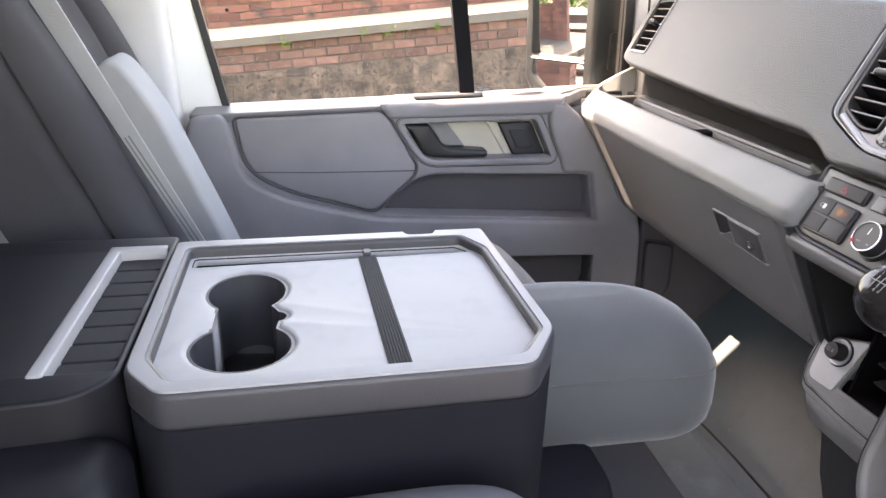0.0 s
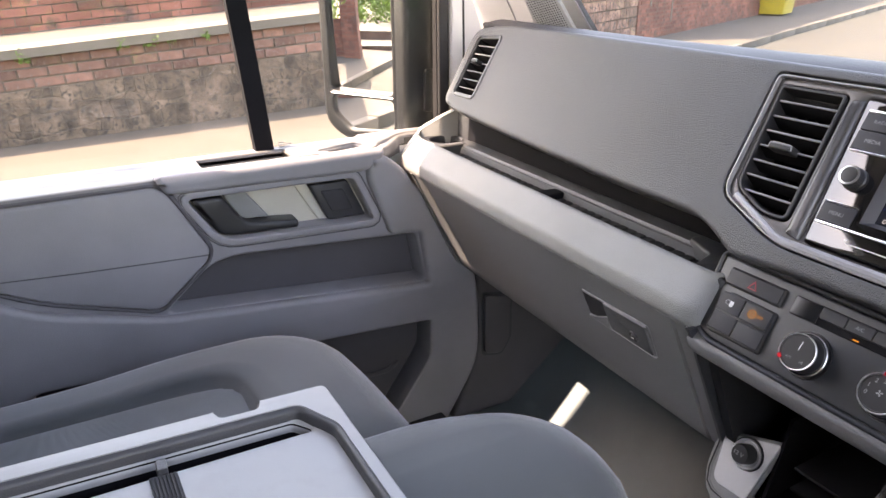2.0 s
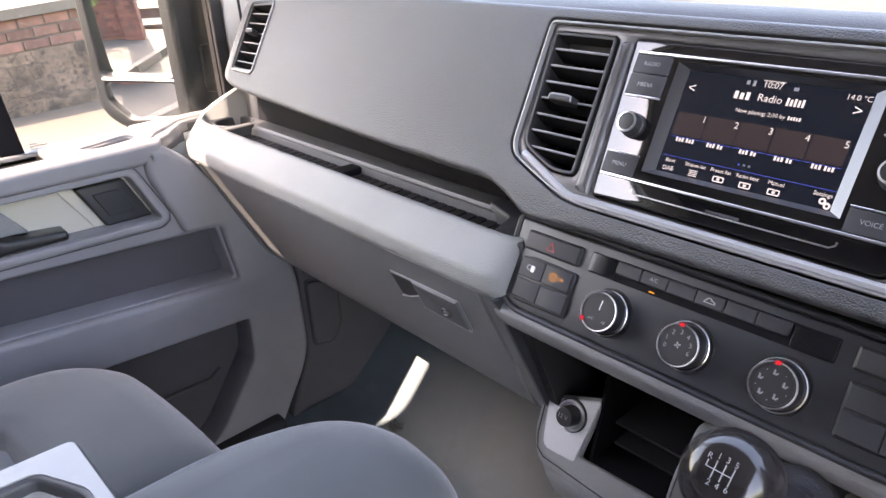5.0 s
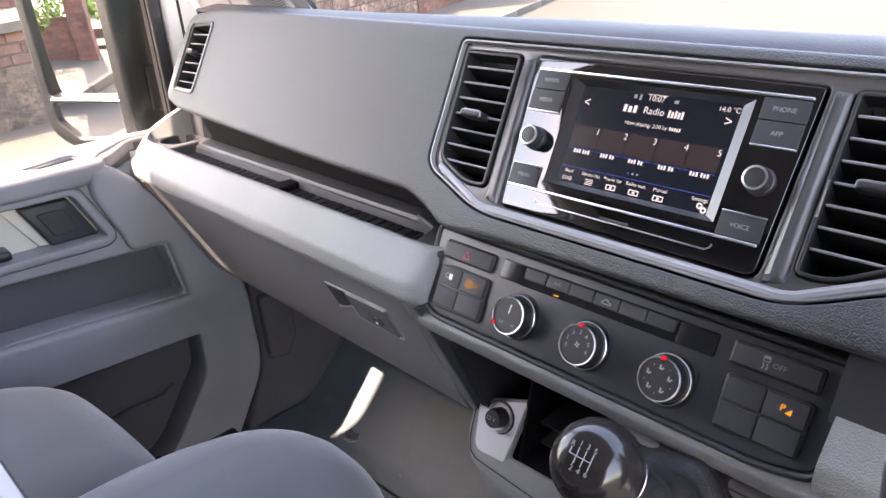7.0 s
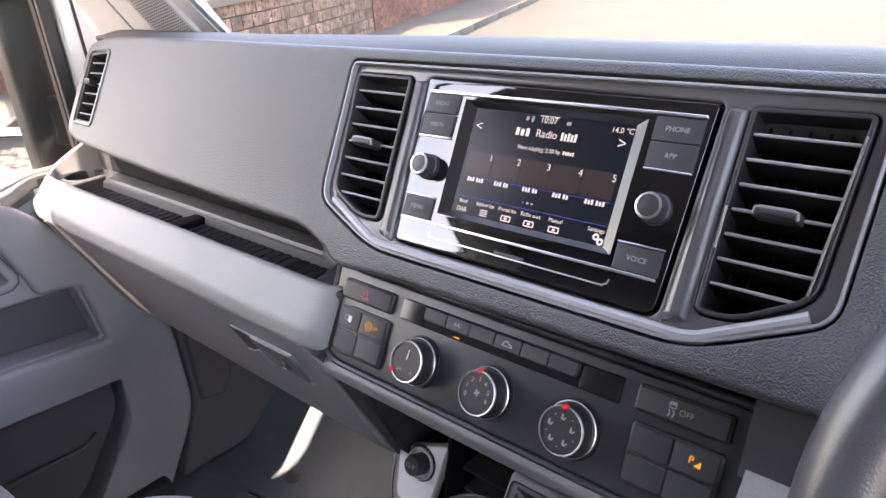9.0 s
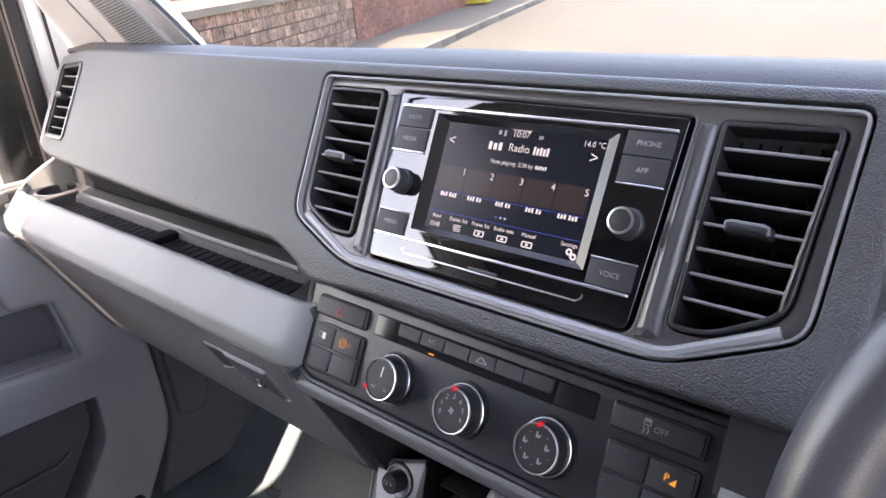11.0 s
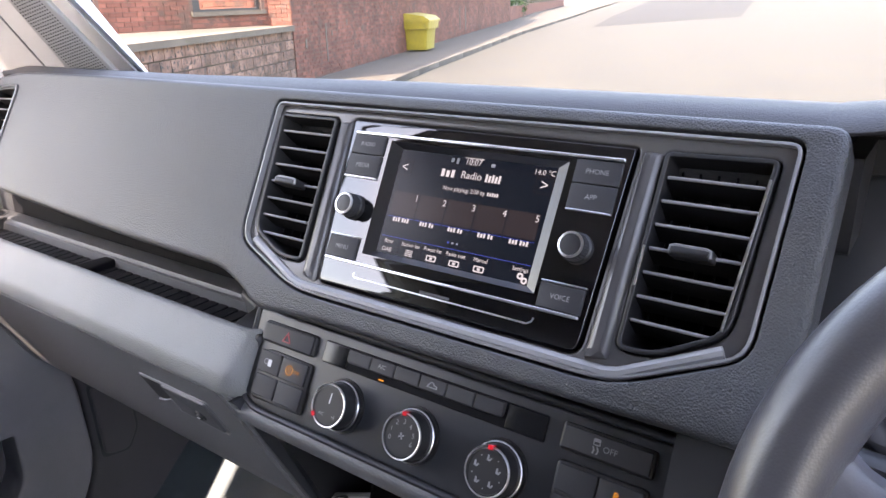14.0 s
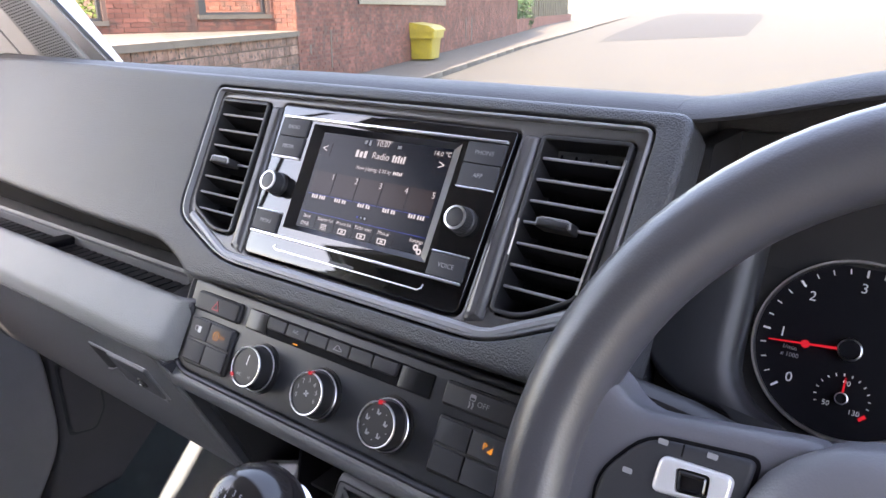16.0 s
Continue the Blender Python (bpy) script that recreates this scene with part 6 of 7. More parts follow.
    part("hinge_arm", plate(rpoly([(-0.16, 0.53), (-0.16, 0.44), (-0.22, 0.40), (-0.36, 0.36), (-0.42, 0.46), (-0.40, 0.53)], 0.03), -0.20, -0.035, H, r=0.025, steps=4), M_HINGE, h)
    part("arm_pivot", lathe(bmesh.new(), [(0, 0.012), (0.028, 0.010), (0.034, 0.0), (0.034, -0.03)], frame_at((-0.235, 0.40, 0.462), (1, 0, 0), (0, 0, 1)), 28), M_PANEL, h, "round black hinge cap")


fold_table()


def driver_seat():
    s = thing("driver_seat", (-0.05, 0.13, FLOOR_Z), "grey cloth driver's seat", "seat")
    part("cushion", pillow(bmesh.new(), frame_at((-0.17, 0.135, 0.40), (1, 0, 0), (0, 1, 0)), 0.62, 0.56, 0.070, p=4, q=3, under=1.2), M_SEATLT, s)
    part("bolster", pillow(bmesh.new(), frame_at((0.004, 0.404, 0.440), (1, 0, 0), (0, 1, 0)), 0.30, 0.160, 0.060, p=4.5, q=3.0, under=1.6), M_SEATLT, s)
    part("pedestal", plate(rect(-0.40, -0.10, 0.10, 0.36, 0.05), FLOOR_Z, 0.34, r=0.03), M_RUBBER, s)
    B = frame_at((-0.44, 0.13, 0.38), (0, 1, 0), (-0.25, 0, 0.97))
    part("backrest", slab(bmesh.new(), rpoly([(-0.25, -0.05), (0.25, -0.05), (0.25, 0.50), (0.18, 0.66), (-0.18, 0.66), (-0.25, 0.50)], 0.06), -0.13, 0.0, B, r=0.05, steps=5), M_SEAT, s)


driver_seat()


def seat_belt():
    b = thing("seat_belt", (-0.2, 1.1, 0.45), "pale grey seat belt lying along the backrest", "seat belt")
    B = frame_at((-0.155, 1.06, 0.44), (0.86, -0.30, 0.40), (-0.40, 0, 0.917))
    part("webbing", plate([(-0.023, 0), (-0.003, 0), (0.006, 0.24), (0.014, 0.46), (-0.020, 0.46)], 0.0, 0.0025, B), M_BELT, b)
    for u in (-0.016, -0.009):
        part("weave_stripe", plate(rect(u - 0.0012, 0, u + 0.0012, 0.24), 0.0024, 0.0030, B), M_GREY, b)


seat_belt()


# ---- door mirror ----
def door_mirror():
    m = thing("door_mirror", (0.64, 1.56, 0.62), "black door mirror with a main and a wide-angle glass", "door mirror")
    a, b = Vector((0.587, 1.872, 0.0)), Vector((0.674, 1.7215, 0.0))
    F = frame_at((a.x, a.y, 0.645), b - a, (0, 0, 1))
    w = (b - a).length
    case = rpoly([(-0.028, -0.075), (0.03, -0.115), (w + 0.005, -0.105), (w + 0.02, -0.06), (w + 0.02, 0.36), (-0.028, 0.36)], [0.03, 0.06, 0.03, 0.02, 0.05, 0.05])
    g1 = rpoly([(0.0, 0.0), (w, 0.0), (w, 0.33), (0.0, 0.33)], 0.012)
    g2 = rpoly([(0.002, -0.012), (w, -0.012), (w, -0.080), (0.05, -0.088), (0.002, -0.05)], 0.012)
    part("case", plate(case, -0.10, 0.006, F, holes=[g1, g2], r=0.012, hr=0.004), M_CASE, m, "dark plastic mirror case")
    part("case_back", plate(inset(ccw(case), 0.01), -0.11, -0.03, F), M_CASE, m)
    bm = bmesh.new()
    R = 2.2
    rows = [[bm.verts.new(F @ Vector((w * (i / 16) * 1.04 - 0.003, 0.34 * j / 24 - 0.005, -0.004 - ((w * (i / 16 - 0.5)) ** 2 + (0.34 * (j / 24 - 0.5)) ** 2) / (2 * R)))) for i in range(17)] for j in range(25)]
    for p, q in zip(rows, rows[1:]):
        for i in range(16):
            bm.faces.new((p[i], p[i + 1], q[i + 1], q[i]))
    part("main_glass", bm, M_MIRROR, m, "gently convex mirror glass", 80)
    part("wide_glass", plate(g2, -0.02, -0.004, F), M_MIRROR, m, "small wide-angle mirror glass")
    part("glass_edge", tube(bmesh.new(), [(0.0, -0.006, 0.004), (w, -0.006, 0.004)], 0.003, 8, M=F), M_CHROME, m)
    arm = part("arm", plate(rpoly([(0.610, 0.58), (0.70, 0.60), (0.73, 0.66), (0.73, 1.02), (0.612, 1.02)], 0.02), -0.02, 0.02, frame_at((0, 1.55, 0), (1, 0, 0), (0, 0, 1)), r=0.012), M_CASE, m, "dark mirror arm")
    part("repeater", plate(rpoly([(0.648, 0.647), (0.686, 0.641), (0.690, 0.726), (0.651, 0.728)], 0.008), 0.018, 0.026, frame_at((0, 1.55, 0), (1, 0, 0), (0, 0, 1)), r=0.003), M_CASE, arm)


door_mirror()

# ---- the street ----
ROAD_Z, PAVE_Z = -0.68, -0.56


def ground():
    bm = bmesh.new()
    slab(bm, [(-400, -400), (900, -400), (900, 500), (-400, 500)], ROAD_Z - 0.2, ROAD_Z)
    g = whole("ground", bm, M_ROAD, "pale sunlit asphalt road", "road", kind="structure")
    part("tarmac_patch", plate(rpoly([(34.5, 15.9), (46.5, 11.8), (150.0, 35.0), (240.0, 57.0), (262.0, 89.0), (141.0, 52.5), (71.0, 28.6), (52.0, 22.2)], 0.3), ROAD_Z - 0.01, ROAD_Z + 0.004), M_PATCH, g, "darker strip along the road")


ground()
KERB = [(-60.0, -20.0), (-26, -6.6), (-8.6, 0.90), (2.0, 5.7), (9.4, 8.8), (13.6, 10.6), (28.0, 16.4), (140, 58)]
WALL = [(-60.0, 0.8), (-26, 4.2), (-8, 5.6), (4.2, 7.75), (9.5, 10.43), (38.7, 23.2), (57, 31.6), (140, 66)]


def along(line, step):
    """Places at even steps along a line: the point, the way on and the distance."""
    out, carry, s = [], 0.0, 0.0
    for (ax, ay), (bx, by) in zip(line, line[1:]):
        d = Vector((bx - ax, by - ay))
        l = d.length
        d.normalize()
        t = carry
        while t < l:
            out.append((Vector((ax, ay)) + d * t, d, s + t))
            t += step
        carry = t - l
        s += l
    return out


def pavement():
    bm = bmesh.new()
    n = len(KERB)
    lo = [bm.verts.new((x, y, PAVE_Z)) for x, y in KERB]
    hi = [bm.verts.new((x - 3.0, y + 9.0, PAVE_Z + 0.40)) for x, y in WALL]
    for i in range(n - 1):
        bm.faces.new((lo[i], lo[i + 1], hi[i + 1], hi[i]))
    whole("pavement", bm, M_PAVE, "pale stone-flagged pavement", "pavement", kind="structure")
    k = thing("kerb", (2, 5.6, ROAD_Z), "pale worn stone kerb", "kerb", kind="structure")
    stone = None
    for p, d, s in along(KERB[1:7] + [(60.0, 28.3)], 0.92):
        if stone is None:
            bm = bmesh.new()
            slab(bm, rect(0, -0.14, 0.905, 0.0, 0.008, 2), ROAD_Z - 0.02, PAVE_Z + 0.006, r=0.012)
            stone = part("kerb_stone", bm, M_KERB, k)
            ob = stone
        else:
            ob = new("kerb_stone", stone.data)
            ob.parent, ob.matrix_parent_inverse = k, Matrix.Translation(-k.location)
        ob.matrix_basis = Matrix.Translation((p.x, p.y, random.uniform(-0.004, 0.004))) @ Matrix.Rotation(math.atan2(d.y, d.x), 4, "Z")


pavement()


def wall_strip(bm, line, z0, z1, back, thick):
    a = []
    for i, (x, y) in enumerate(line):
        d = Vector(line[min(i + 1, len(line) - 1)]) - Vector(line[max(i - 1, 0)])
        d.normalize()
        nrm = Vector((-d.y, d.x))
        a.append((Vector((x, y)) + nrm * back, Vector((x, y)) + nrm * (back + thick)))
    rows = [[bm.verts.new((p.x, p.y, z)) for p, z in ((f, z0), (f, z1), (b, z1), (b, z0))] for f, b in a]
    for p, q in zip(rows, rows[1:]):
        for i in range(4):
            bm.faces.new((p[i], p[(i + 1) % 4], q[(i + 1) % 4], q[i]))
    bm.faces.new(rows[0]), bm.faces.new(rows[-1][::-1])
    return bm


LOW = [(-9.0, 5.52), (-8, 5.6), (-0.8, 6.87), (4.2, 7.75), (9.44, 10.38)]


def uphill(p):
    """The garden walls climb with the street: their height grows along it."""
    c = 0.05 if p[0] < -0.8 else 0.05 + 0.049 * (min(p[0], 4.2) + 0.8)
    return PAVE_Z + (p[2] - PAVE_Z) * (1 + c / 0.70)


def climbing(bm):
    for v in bm.verts:
        v.co.z = uphill(v.co)
    return bm


def wall_strip_pieces(bm, p0, p1, z0, z1, size=(0.225, 0.075), gap=0.011, proud=0.012):
    """Rows of separate bricks on the face from p0 to p1, seen from its right-hand side."""
    p0, p1 = Vector(p0), Vector(p1)
    d = (p1 - p0).normalized()
    o = Vector((d.y, -d.x))
    l = (p1 - p0).length
    row, z = 0, z0
    while z < z1 - 0.02:
        t = -size[0] * 0.5 * (row % 2)
        while t < l:
            a, b2 = max(t, 0) + gap / 2, min(t + size[0], l) - gap / 2
            if b2 - a > 0.03:
                pr = proud + random.uniform(-0.004, 0.004)
                q = [p0 + d * a, p0 + d * b2]
                f = [bm.verts.new((c.x + o.x * k, c.y + o.y * k, zz)) for k in (-0.01, pr) for c, zz in ((q[0], z), (q[1], z), (q[1], min(z + size[1] - gap, z1)), (q[0], min(z + size[1] - gap, z1)))]
                for s in ((4, 5, 6, 7), (0, 1, 5, 4), (1, 2, 6, 5), (2, 3, 7, 6), (3, 0, 4, 7)):
                    bm.faces.new([f[k] for k in s])
            t += size[0]
        z += size[1]
        row += 1
    return bm


def off(line, d):
    out = []
    for i, p in enumerate(line):
        w = (Vector(line[min(i + 1, len(line) - 1)]) - Vector(line[max(i - 1, 0)])).normalized()
        out.append((p[0] - w.y * d, p[1] + w.x * d))
    return out


def foliage(name, centre, size, count, leaf, label, category, material=None, seed=1):
    """A shrub or hedge: many small leaves in an uneven volume."""
    rnd = random.Random(seed)
    bm = bmesh.new()
    lumps = [(Vector((rnd.uniform(-0.5, 0.5), rnd.uniform(-0.5, 0.5), rnd.uniform(-0.4, 0.5))), rnd.uniform(0.18, 0.34)) for _ in range(14)]
    for _ in range(count):
        c, r = rnd.choice(lumps)
        v = Vector((rnd.gauss(0, 1), rnd.gauss(0, 1), rnd.gauss(0, 1))).normalized() * r * rnd.uniform(0.75, 1.05)
        p = Vector(((c.x + v.x) * size[0], (c.y + v.y) * size[1], (c.z + v.z) * size[2])) + Vector(centre)
        u = Vector((rnd.gauss(0, 1), rnd.gauss(0, 1), rnd.gauss(0, 1))).normalized()
        w = u.orthogonal().normalized()
        bm.faces.new([bm.verts.new(p + q) for q in (u * leaf, w * leaf * 0.45, -u * leaf, -w * leaf * 0.45)])
    return whole(name, bm, material or M_LEAF, label, category, kind="stuff")


def garden():
    w = thing("garden_wall", (0, 6.9, PAVE_Z), "weathered stone and red-brick garden wall with pale coping", "wall")
    part("core", climbing(wall_strip(bmesh.new(), LOW, PAVE_Z, 0.14, 0.02, 0.30)), M_MORTAR, w)
    part("coping", climbing(wall_strip(bmesh.new(), LOW, 0.14, 0.205, -0.06, 0.42)), M_COPE, w, "pale stone coping")
    bm = bmesh.new()
    lo, hi = off(LOW, 0.30), off(LOW[:3], 1.35) + [(3.0, 12.2), (9.2, 10.95)]
    g = [[bm.verts.new((p[0], p[1], uphill((a[0], 0, z)))) for p, z in ((a, -0.2), (a, 0.203), (c, 0.215), (c, -0.2))] for a, c in zip(lo, hi)]
    for p, q in zip(g, g[1:]):
        for k in range(4):
            bm.faces.new((p[k], p[(k + 1) % 4], q[(k + 1) % 4], q[k]))
    bm.faces.new(g[0]), bm.faces.new(g[-1][::-1])
    whole("terrace", bm, M_PAVE, "pale paved front terrace", "terrace", kind="structure")
    up = off(LOW, 1.30)[:4]
    t = thing("terrace_wall", (0, 9.5, 0.2), "red-brick terrace wall with a grey stone band", "wall")
    part("core", climbing(wall_strip(bmesh.new(), up, 0.18, 0.50, 0.0, 0.30)), M_MORTAR, t)
    bm = bmesh.new()
    for a, b in zip(up, up[1:]):
        wall_strip_pieces(bm, a, b, 0.20, 0.50)
    tagged(part("brick", climbing(bm), M_BRICKS, t, "", 20), kind="stuff")
    part("coping", climbing(wall_strip(bmesh.new(), up, 0.50, 0.62, -0.05, 0.5)), M_KERB, t, "grey stone band")
    for p, d, s in along(up, 2.1):
        part("weep_hole", plate(ring(0, 0, 0.018, 10), 0.010, 0.016, frame_at((p.x, p.y, uphill((p.x, 0, 0.38))), (d.x, d.y, 0), (0, 0, 1))), M_DEEP, t)
    # house front behind the terrace, with two openings onto a sunny garden
    h = thing("house", (6.0, 11.5, 0.2), "red-brick house front with dark-framed openings onto greenery", "house")
    a, b = Vector((3.0, 12.1)), Vector((9.32, 10.83))
    dd = (b - a).normalized()
    fr = frame_at((a.x, a.y, 0.0), (dd.x, dd.y, 0), (0, 0, 1))
    L = (b - a).length
    wins = [(2.30, 3.44, 0.74), (5.02, 6.32, 0.82)]
    part("front", plate([(-0.2, 0.1), (L, 0.1), (L, 2.4), (-0.2, 2.4)], -0.25, 0.0, fr, holes=[rect(u0, z, u1, 1.9) for u0, u1, z in wins]), M_BRICKCORE, h)
    bm = bmesh.new()
    for u0, u1, z0, z1 in ((-0.2, 2.24, 0.26, 1.6), (2.24, 3.50, 0.26, 0.66), (3.50, 4.96, 0.26, 1.6), (4.96, 6.38, 0.26, 0.74), (6.38, L, 0.26, 1.6)):
        p, q = fr @ Vector((u0, 0, 0)), fr @ Vector((u1, 0, 0))
        wall_strip_pieces(bm, (p.x, p.y), (q.x, q.y), z0, z1)
    tagged(part("brick", bm, M_BRICKS, h, "", 20), kind="stuff")
    for u0, u1, z in wins:
        win = part("window", plate(rect(u0, z, u1, 1.9), -0.16, -0.08, fr, holes=[rect(u0 + (0.16 if u0 > 4 else 0.05), z + 0.04, u1 - 0.05, 1.83)]), M_FRAME, h, "dark window frame")
        part("sill", plate(rpoly([(u0 - 0.04, z - 0.075), (u1 + 0.06, z - 0.075), (u1 + 0.06, z), (u0 - 0.04, z)], 0.01), -0.14, 0.05, fr), M_COPE, win, "pale stone sill")
    for k, u in enumerate((2.6, 3.6, 5.3, 6.3)):
        p = fr @ Vector((u, 0, -2.0))
        foliage("shrub", (p.x, p.y, 0.9), (1.6, 1.0, 1.5), 1300, 0.055, "sunlit green shrub behind the house opening", "shrub", seed=140 + k)


garden()


def brick_building():
    h = thing("brick_building", (15, 12, PAVE_Z), "dark red-brick building standing on the pavement edge", "building")
    a, b = Vector((9.5, 10.43)), Vector((38.7, 23.2))
    d = (b - a).normalized()
    o = Vector((-d.y, d.x))
    foot = [tuple(a), tuple(b), tuple(b + o * 7), tuple(a + o * 7)]
    part("wall", plate(foot, PAVE_Z, 2.6), M_BRICKCORE, h)
    RF = Matrix(((d.x, o.x, 0, a.x), (d.y, o.y, 0, a.y), (0, 0, 1, 0), (0, 0, 0, 1)))
    part("roof", sweep(bmesh.new(), [(-0.1, 2.58), (3.5, 4.6), (7.1, 2.58)], -0.1, (b - a).length + 0.1, M=RF @ Matrix(((0, 1, 0, 0), (1, 0, 0, 0), (0, 0, 1, 0), (0, 0, 0, 1)))), M_FRAME, h, "dark slate roof")
    bm = bmesh.new()
    wall_strip_pieces(bm, a, b, PAVE_Z + 0.01, 1.60)
    e = a + o * 4
    wall_strip_pieces(bm, e, a, 0.0, 1.60)
    tagged(part("brick", bm, M_BRICKS, h, "", 20), kind="stuff")
    fr = frame_at((a.x, a.y, 0), (d.x, d.y, 0), (0, 0, 1))
    for u, v, w2, hh in ((1.62, -0.24, 0.040, 0.76), (1.95, 0.26, 0.03, 0.10), (0.55, 0.10, 0.05, 0.16), (15.95, -0.24, 0.10, 0.86), (17.15, -0.30, 0.12, 0.90), (2.9, 0.45, 0.04, 0.10), (6.4, 0.42, 0.05, 0.10), (4.0, 0.3, 0.03, 0.10)):
        bm = plate(rpoly([(u - w2, v), (u + w2 * 0.6, v - 0.04), (u + w2, v + hh), (u - w2 * 0.8, v + hh * 0.95)], 0.02), 0.010, 0.0185, fr)
        part("lime_stain", bm, M_COPE, h, "pale lime stain")
    part("ledge", plate(rect(3.35, 1.02, 12.2, 1.20), 0.0, 0.06, fr), M_FRAME, h, "dark weathered ledge")


brick_building()


def grit_bin():
    g = thing("grit_bin", (17.2, 13.46, PAVE_Z + 0.085), "yellow plastic roadside grit bin with a closed lid", "grit bin")
    M = Matrix.Translation((17.2, 13.46, PAVE_Z + 0.085)) @ Matrix.Rotation(radians(22), 4, "Z") @ Matrix.Scale(1.13, 4)
    bm = bmesh.new()
    rows = []
    for z, w, l in ((0.0, 0.40, 0.28), (0.40, 0.44, 0.31), (0.50, 0.46, 0.33), (0.51, 0.52, 0.38), (0.68, 0.53, 0.39)):
        rows.append([bm.verts.new(M @ Vector((x, y, z))) for x, y in rpoly([(-w, -l), (w, -l), (w, l), (-w, l)], 0.06, 3)])
    for a, b in zip(rows, rows[1:]):
        for i in range(len(a)):
            bm.faces.new((a[i], a[(i + 1) % len(a)], b[(i + 1) % len(a)], b[i]))
    bm.faces.new(rows[0]), bm.faces.new(rows[-1])
    part("body", bm, M_BIN, g)
    bm = bmesh.new()
    prof = [(-0.42, 0.68), (-0.42, 0.72), (-0.28, 0.82), (0.20, 0.90), (0.40, 0.86), (0.42, 0.68)]
    lo = [[bm.verts.new(M @ Vector((x, y, z))) for y, z in prof] for x in (-0.56, 0.56)]
    for i in range(len(prof)):
        j = (i + 1) % len(prof)
        bm.faces.new((lo[0][i], lo[0][j], lo[1][j], lo[1][i]))
    bm.faces.new(lo[0]), bm.faces.new(lo[1][::-1])
    part("lid", bm, M_BIN, g, "sloping yellow lid")
    for s in (-0.28, 0.28):
        part("foot", plate(rect(s - 0.10, -0.20, s + 0.10, 0.20), -0.005, 0.03, M), M_BIN, g)


grit_bin()


def street_far():
    # hedge, fence and house beyond the brick building
    h = thing("hedge_wall", (45, 26, PAVE_Z), "low red-brick wall below a hedge", "wall")
    line = [(38.8, 23.25), (57, 31.6), (86, 43.5)]
    part("core", wall_strip(bmesh.new(), line, PAVE_Z, 0.30, 0.0, 0.25), M_BRICKS, h)
    for k in range(4):
        foliage("hedge", (40.2 + k * 1.7, 24.9 + k * 0.80, 0.95), (2.6, 1.5, 2.4), 1500, 0.11, "dark green leafy hedge behind a low wall", "hedge", M_LEAFDK, seed=k)
    fence = thing("fence", (52, 30, 0.3), "weathered wooden panel fence on a low wall", "fence")
    for p, d, s in along([(46.5, 27.4), (57, 32.2), (86, 44.1)], 1.85):
        fr = frame_at((p.x, p.y, 0.28), (d.x, d.y, 0), (0, 0, 1))
        part("panel", plate(rect(0.06, 0, 1.80, 1.9), -0.03, 0.0, fr), M_FENCE, fence)
        part("post", plate(rect(-0.06, 0, 0.06, 2.0), -0.05, 0.05, fr), M_FENCE, fence)
    f = thing("house", (52, 36, PAVE_Z), "red-brick house standing behind the hedge", "house")
    M = Matrix.Translation((50, 36.0, PAVE_Z)) @ Matrix.Rotation(radians(17), 4, "Z")
    part("wall", plate(rect(-4.5, 0, 12, 8), 0, 7.5, M), M_BRICKS, f)
    part("roof", sweep(bmesh.new(), [(-0.4, 7.5), (4, 10.0), (8.4, 7.5)], -5, 12.4, M=M @ Matrix(((0, 1, 0, 0), (1, 0, 0, 0), (0, 0, 1, 0), (0, 0, 0, 1)))), M_FRAME, f)
    # brick wall and greenery behind the van, seen in the mirror
    r = thing("brick_wall", (-6, 3.4, PAVE_Z), "red-brick boundary wall ending in a tall pier", "wall")
    back = [(-16, 5.3), (-5.95, 3.15), (-5.25, 5.6)]
    part("core", wall_strip(bmesh.new(), back, PAVE_Z, 0.28, 0.0, 0.3), M_BRICKCORE, r)
    bm = bmesh.new()
    for a, b in zip(back, back[1:]):
        wall_strip_pieces(bm, a, b, PAVE_Z + 0.01, 0.28)
    tagged(part("brick", bm, M_BRICKS, r, "", 20), kind="stuff")
    pier = part("pier", plate(rect(-6.30, 2.84, -5.80, 3.26), PAVE_Z, 1.75), M_BRICKCORE, r, "square brick pier")
    bm = bmesh.new()
    for p, q in (((-5.80, 2.84), (-5.80, 3.26)), ((-6.30, 2.84), (-5.80, 2.84))):
        wall_strip_pieces(bm, p, q, PAVE_Z + 0.01, 1.75)
    tagged(part("pier_brick", bm, M_BRICKS, pier, "", 20), kind="stuff")
    foliage("shrub", (-5.75, 3.9, 0.42), (0.7, 1.2, 0.7), 900, 0.05, "green shrub hanging over the low brick wall", "shrub", seed=39)
    st = thing("garden_steps", (-7.6, 2.6, PAVE_Z), "low brick steps with pale stone treads", "steps")
    for x0, x1, z in ((-8.1, -6.95, -0.43), (-10.5, -8.05, -0.20)):
        part("riser", plate(rect(x0, 1.70, x1, 3.35), PAVE_Z - 0.1, z - 0.04), M_BRICKCORE, st)
        part("tread", plate(rect(x0, 1.68, x1 + 0.03, 3.36), z - 0.04, z), M_COPE, st, "pale stone tread")
    for k in range(6):
        foliage("shrub", (-11.6 - k * 2.6, 3.2 - k * 0.5, 0.5), (2.6, 3.2, 2.0), 1400, 0.10, "sunlit green shrub behind the brick wall", "shrub", seed=40 + k)
    for k in range(5):
        foliage("shrub", (-34 - k * 5, -2.5 - k * 2.5, 2.0), (6, 5, 6), 1500, 0.22, "sunlit green shrub at the end of the street", "shrub", seed=60 + k)
    for k in range(8):
        foliage("hedge", (-6 + k * 6, -13 + k * 1.6, 0.1), (7, 2.2, 2.2), 1200, 0.18, "green hedge across the road", "hedge", seed=80 + k)


street_far()


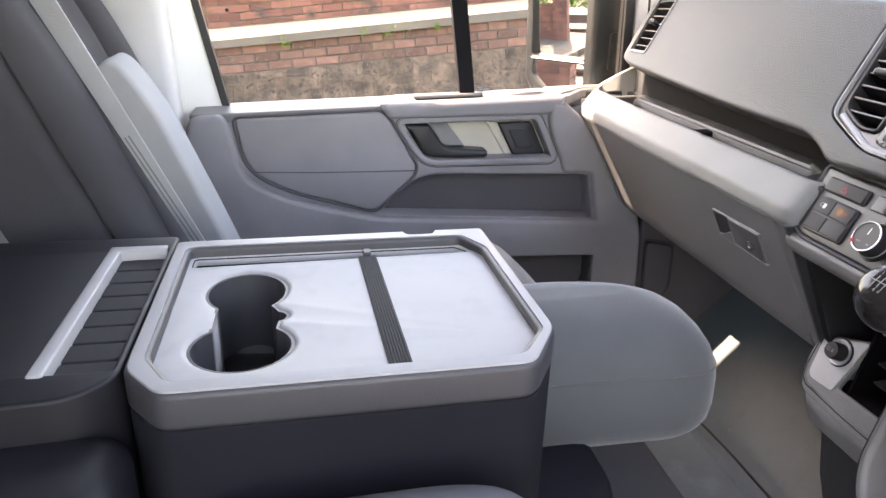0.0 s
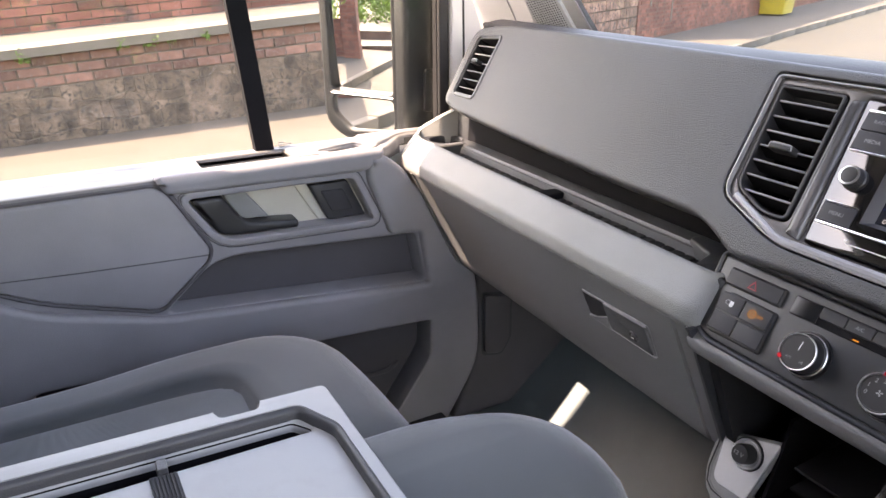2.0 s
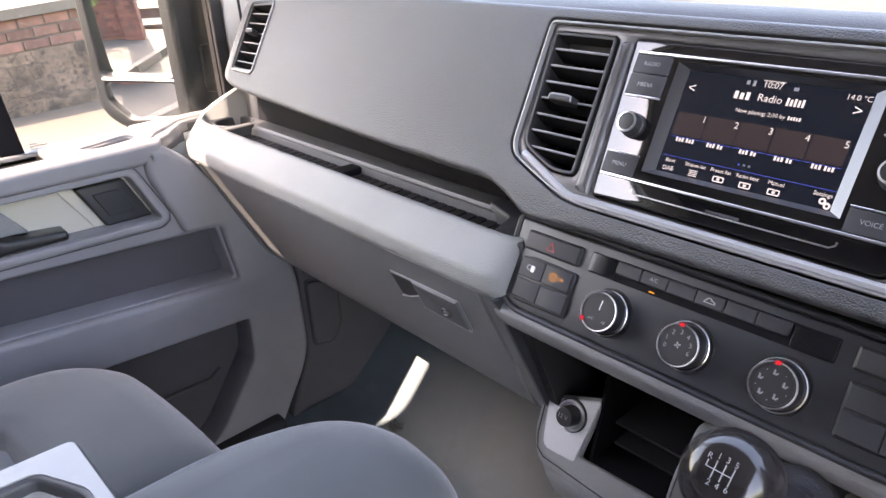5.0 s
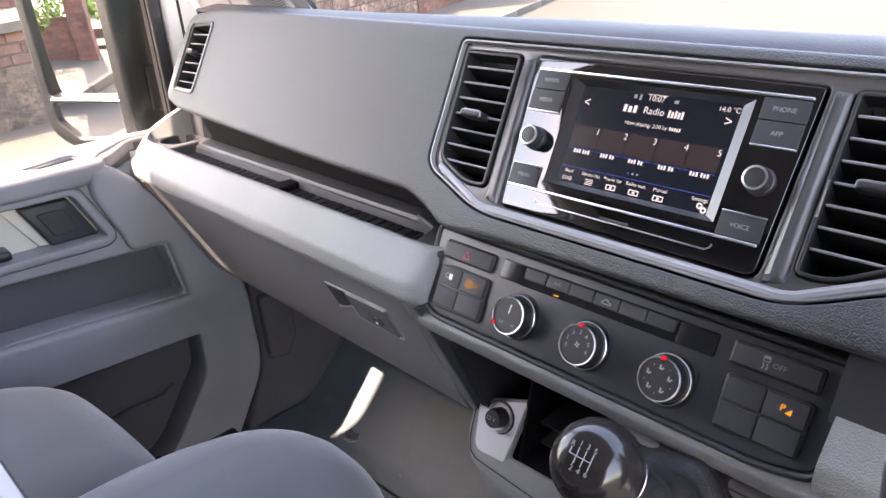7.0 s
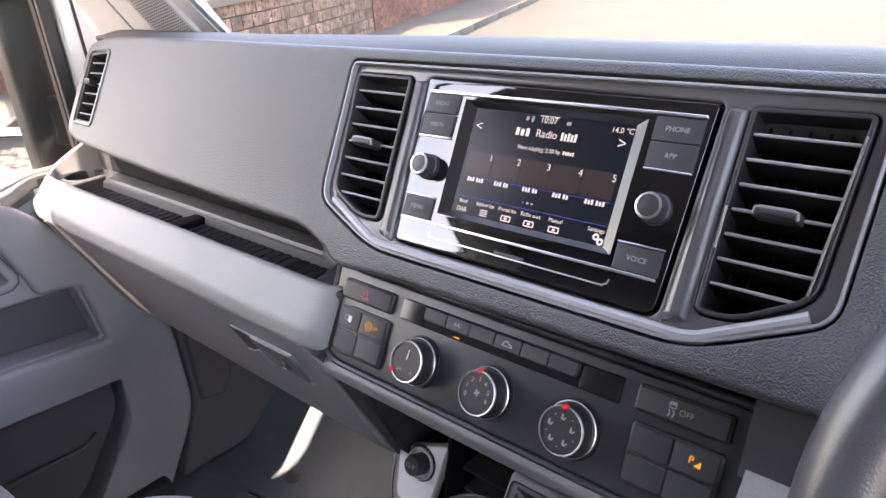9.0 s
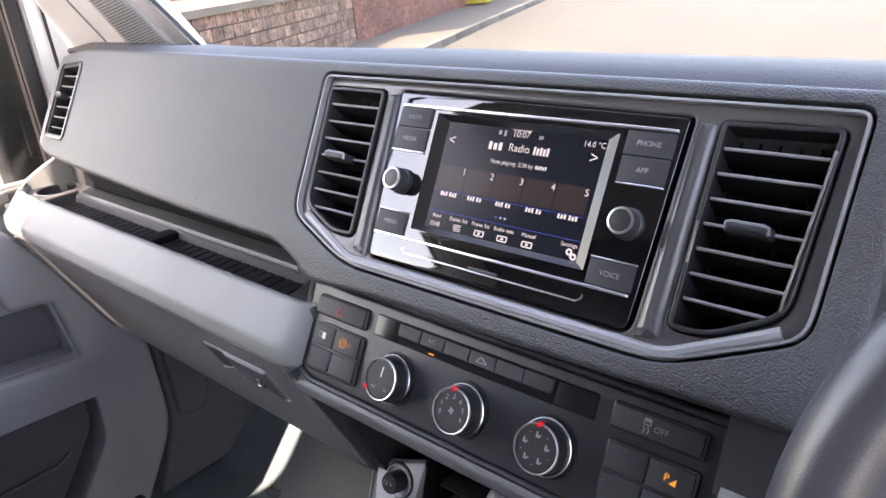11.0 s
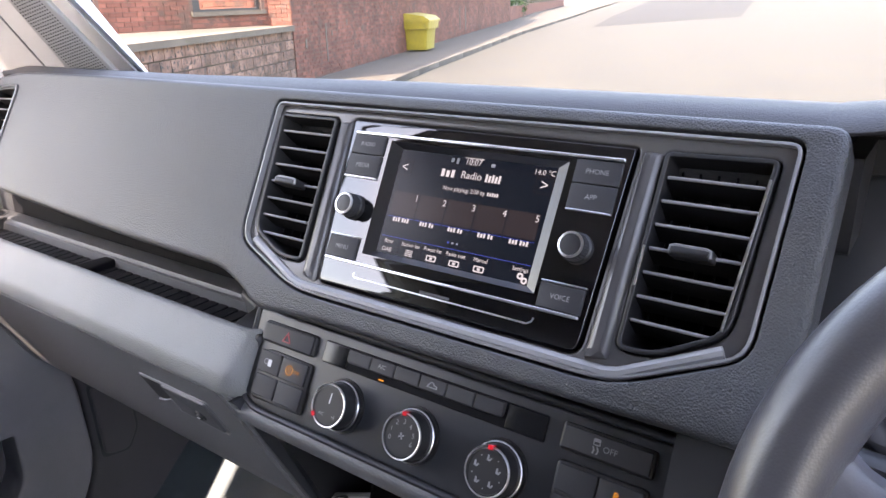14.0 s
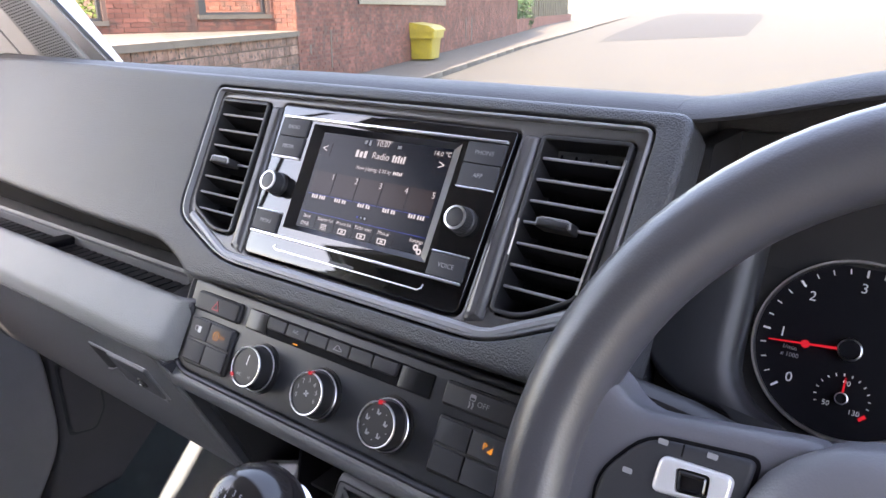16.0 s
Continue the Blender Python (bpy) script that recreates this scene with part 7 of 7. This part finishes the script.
def garden_wall_pieces():
    w = bpy.data.objects["garden_wall"]
    inv = Matrix.Translation(-w.location)
    rnd = random.Random(7)
    bm = bmesh.new()
    slab(bm, rect(0.006, 0.006, 0.219, 0.069, 0.004, 1), -0.02, 0.012, r=0.004, steps=1, back=False)
    brick = bpy.data.meshes.new("brick")
    bmesh.ops.recalc_face_normals(bm, faces=bm.faces)
    bm.to_mesh(brick), bm.free()
    brick.materials.append(M_BRICK)
    a, b = Vector(LOW[1]), Vector(LOW[3])
    d = (b - a).normalized()
    nrm = Vector((-d.y, d.x))
    base = a + nrm * 0.02
    fr = frame_at((base.x, base.y, 0), (d.x, d.y, 0), (0, 0, 1))
    t0, t1 = 5.6, 12.35

    def put(me, M):
        ob = new(me.name.split(".")[0], me)
        ob.parent, ob.matrix_parent_inverse = w, inv
        ob.matrix_basis = M
    for row in range(-1, 2):
        for k in range(30):
            u = t0 + k * 0.225 - 0.11 * (row % 2)
            P = fr @ Vector((u, -0.012 + row * 0.075, 0))
            put(brick, Matrix.Translation((0, 0, uphill(P) - P.z)) @ fr @ Matrix.Translation((u, -0.012 + row * 0.075, rnd.uniform(-0.006, 0.006))) @ Matrix.Rotation(0.042, 4, "Z") @ Matrix.Diagonal((1, uphill((P.x, 0, 0.075)) - uphill((P.x, 0, 0)) and (uphill((P.x, 0, 0.075)) - uphill((P.x, 0, 0))) / 0.075, 1, 1)))
    # rubble courses: uneven beds, stones of all widths, each its own shape
    beds = [PAVE_Z, PAVE_Z + 0.10, PAVE_Z + 0.18, PAVE_Z + 0.28, PAVE_Z + 0.37, -0.089]

    def bed(k, u):
        if k in (0, len(beds) - 1):
            return beds[k]
        return beds[k] + 0.030 * math.sin(3.1 * u + 2.3 * k) + 0.018 * math.sin(8.7 * u + 5.1 * k) + 0.010 * math.sin(23 * u + k)
    for k in range(len(beds) - 1):
        u = t0 - rnd.random() * 0.2
        lean0 = 0.0
        while u < t1:
            ww = rnd.choice((rnd.uniform(0.06, 0.14), rnd.uniform(0.14, 0.30)))
            lean1 = rnd.uniform(-0.025, 0.025)
            lo = [(u - lean0, bed(k, u)), (u + ww / 2, bed(k, u + ww / 2)), (u + ww - lean1, bed(k, u + ww))]
            hi = [(u + ww + lean1, bed(k + 1, u + ww)), (u + ww / 2, bed(k + 1, u + ww / 2)), (u + lean0, bed(k + 1, u))]
            bm = bmesh.new()
            pr = rnd.uniform(0.001, 0.008)
            slab(bm, rpoly(inset(ccw(lo + hi), rnd.uniform(0.0005, 0.003)), 0.014, 2), -0.03, pr, fr, r=0.004, steps=1, back=False)
            climbing(bm)
            me = bpy.data.meshes.new("stone")
            bmesh.ops.recalc_face_normals(bm, faces=bm.faces)
            bm.to_mesh(me), bm.free()
            me.materials.append(M_STONE)
            put(me, ID)
            u += ww
            lean0 = lean1
    # the rest of the wall, out of plain sight
    bm = bmesh.new()
    c = a + d * (t0 - 0.2) + nrm * 0.02
    wall_strip_pieces(bm, a + nrm * 0.02, c, PAVE_Z, 0.14, (0.26, 0.12), 0.015, 0.025)
    e, f = Vector(LOW[3]), Vector(LOW[4])
    n2 = Vector((-(f - e).normalized().y, (f - e).normalized().x)) * 0.02
    wall_strip_pieces(bm, a + d * (t1 + 0.1) + nrm * 0.02, e + n2, PAVE_Z, 0.14, (0.26, 0.12), 0.015, 0.025)
    wall_strip_pieces(bm, e + n2, f + n2, PAVE_Z, 0.14, (0.26, 0.12), 0.015, 0.025)
    tagged(part("stone_face", climbing(bm), M_STONES, w, "", 20), kind="stuff")


garden_wall_pieces()


def weeds():
    a, b = Vector(LOW[1]), Vector(LOW[3])
    d = (b - a).normalized()
    o = Vector((d.y, -d.x))
    for k, (u, w) in enumerate(((8.67, 0.10), (8.93, 0.14), (9.06, 0.12), (9.40, 0.07), (7.9, 0.08))):
        p = a + d * u + o * 0.03
        foliage("weed", (p.x, p.y, uphill((p.x, 0, 0.150))), (w, 0.07, 0.10), 160, 0.013, "small green weed growing under the wall coping", "weed", seed=120 + k)


weeds()
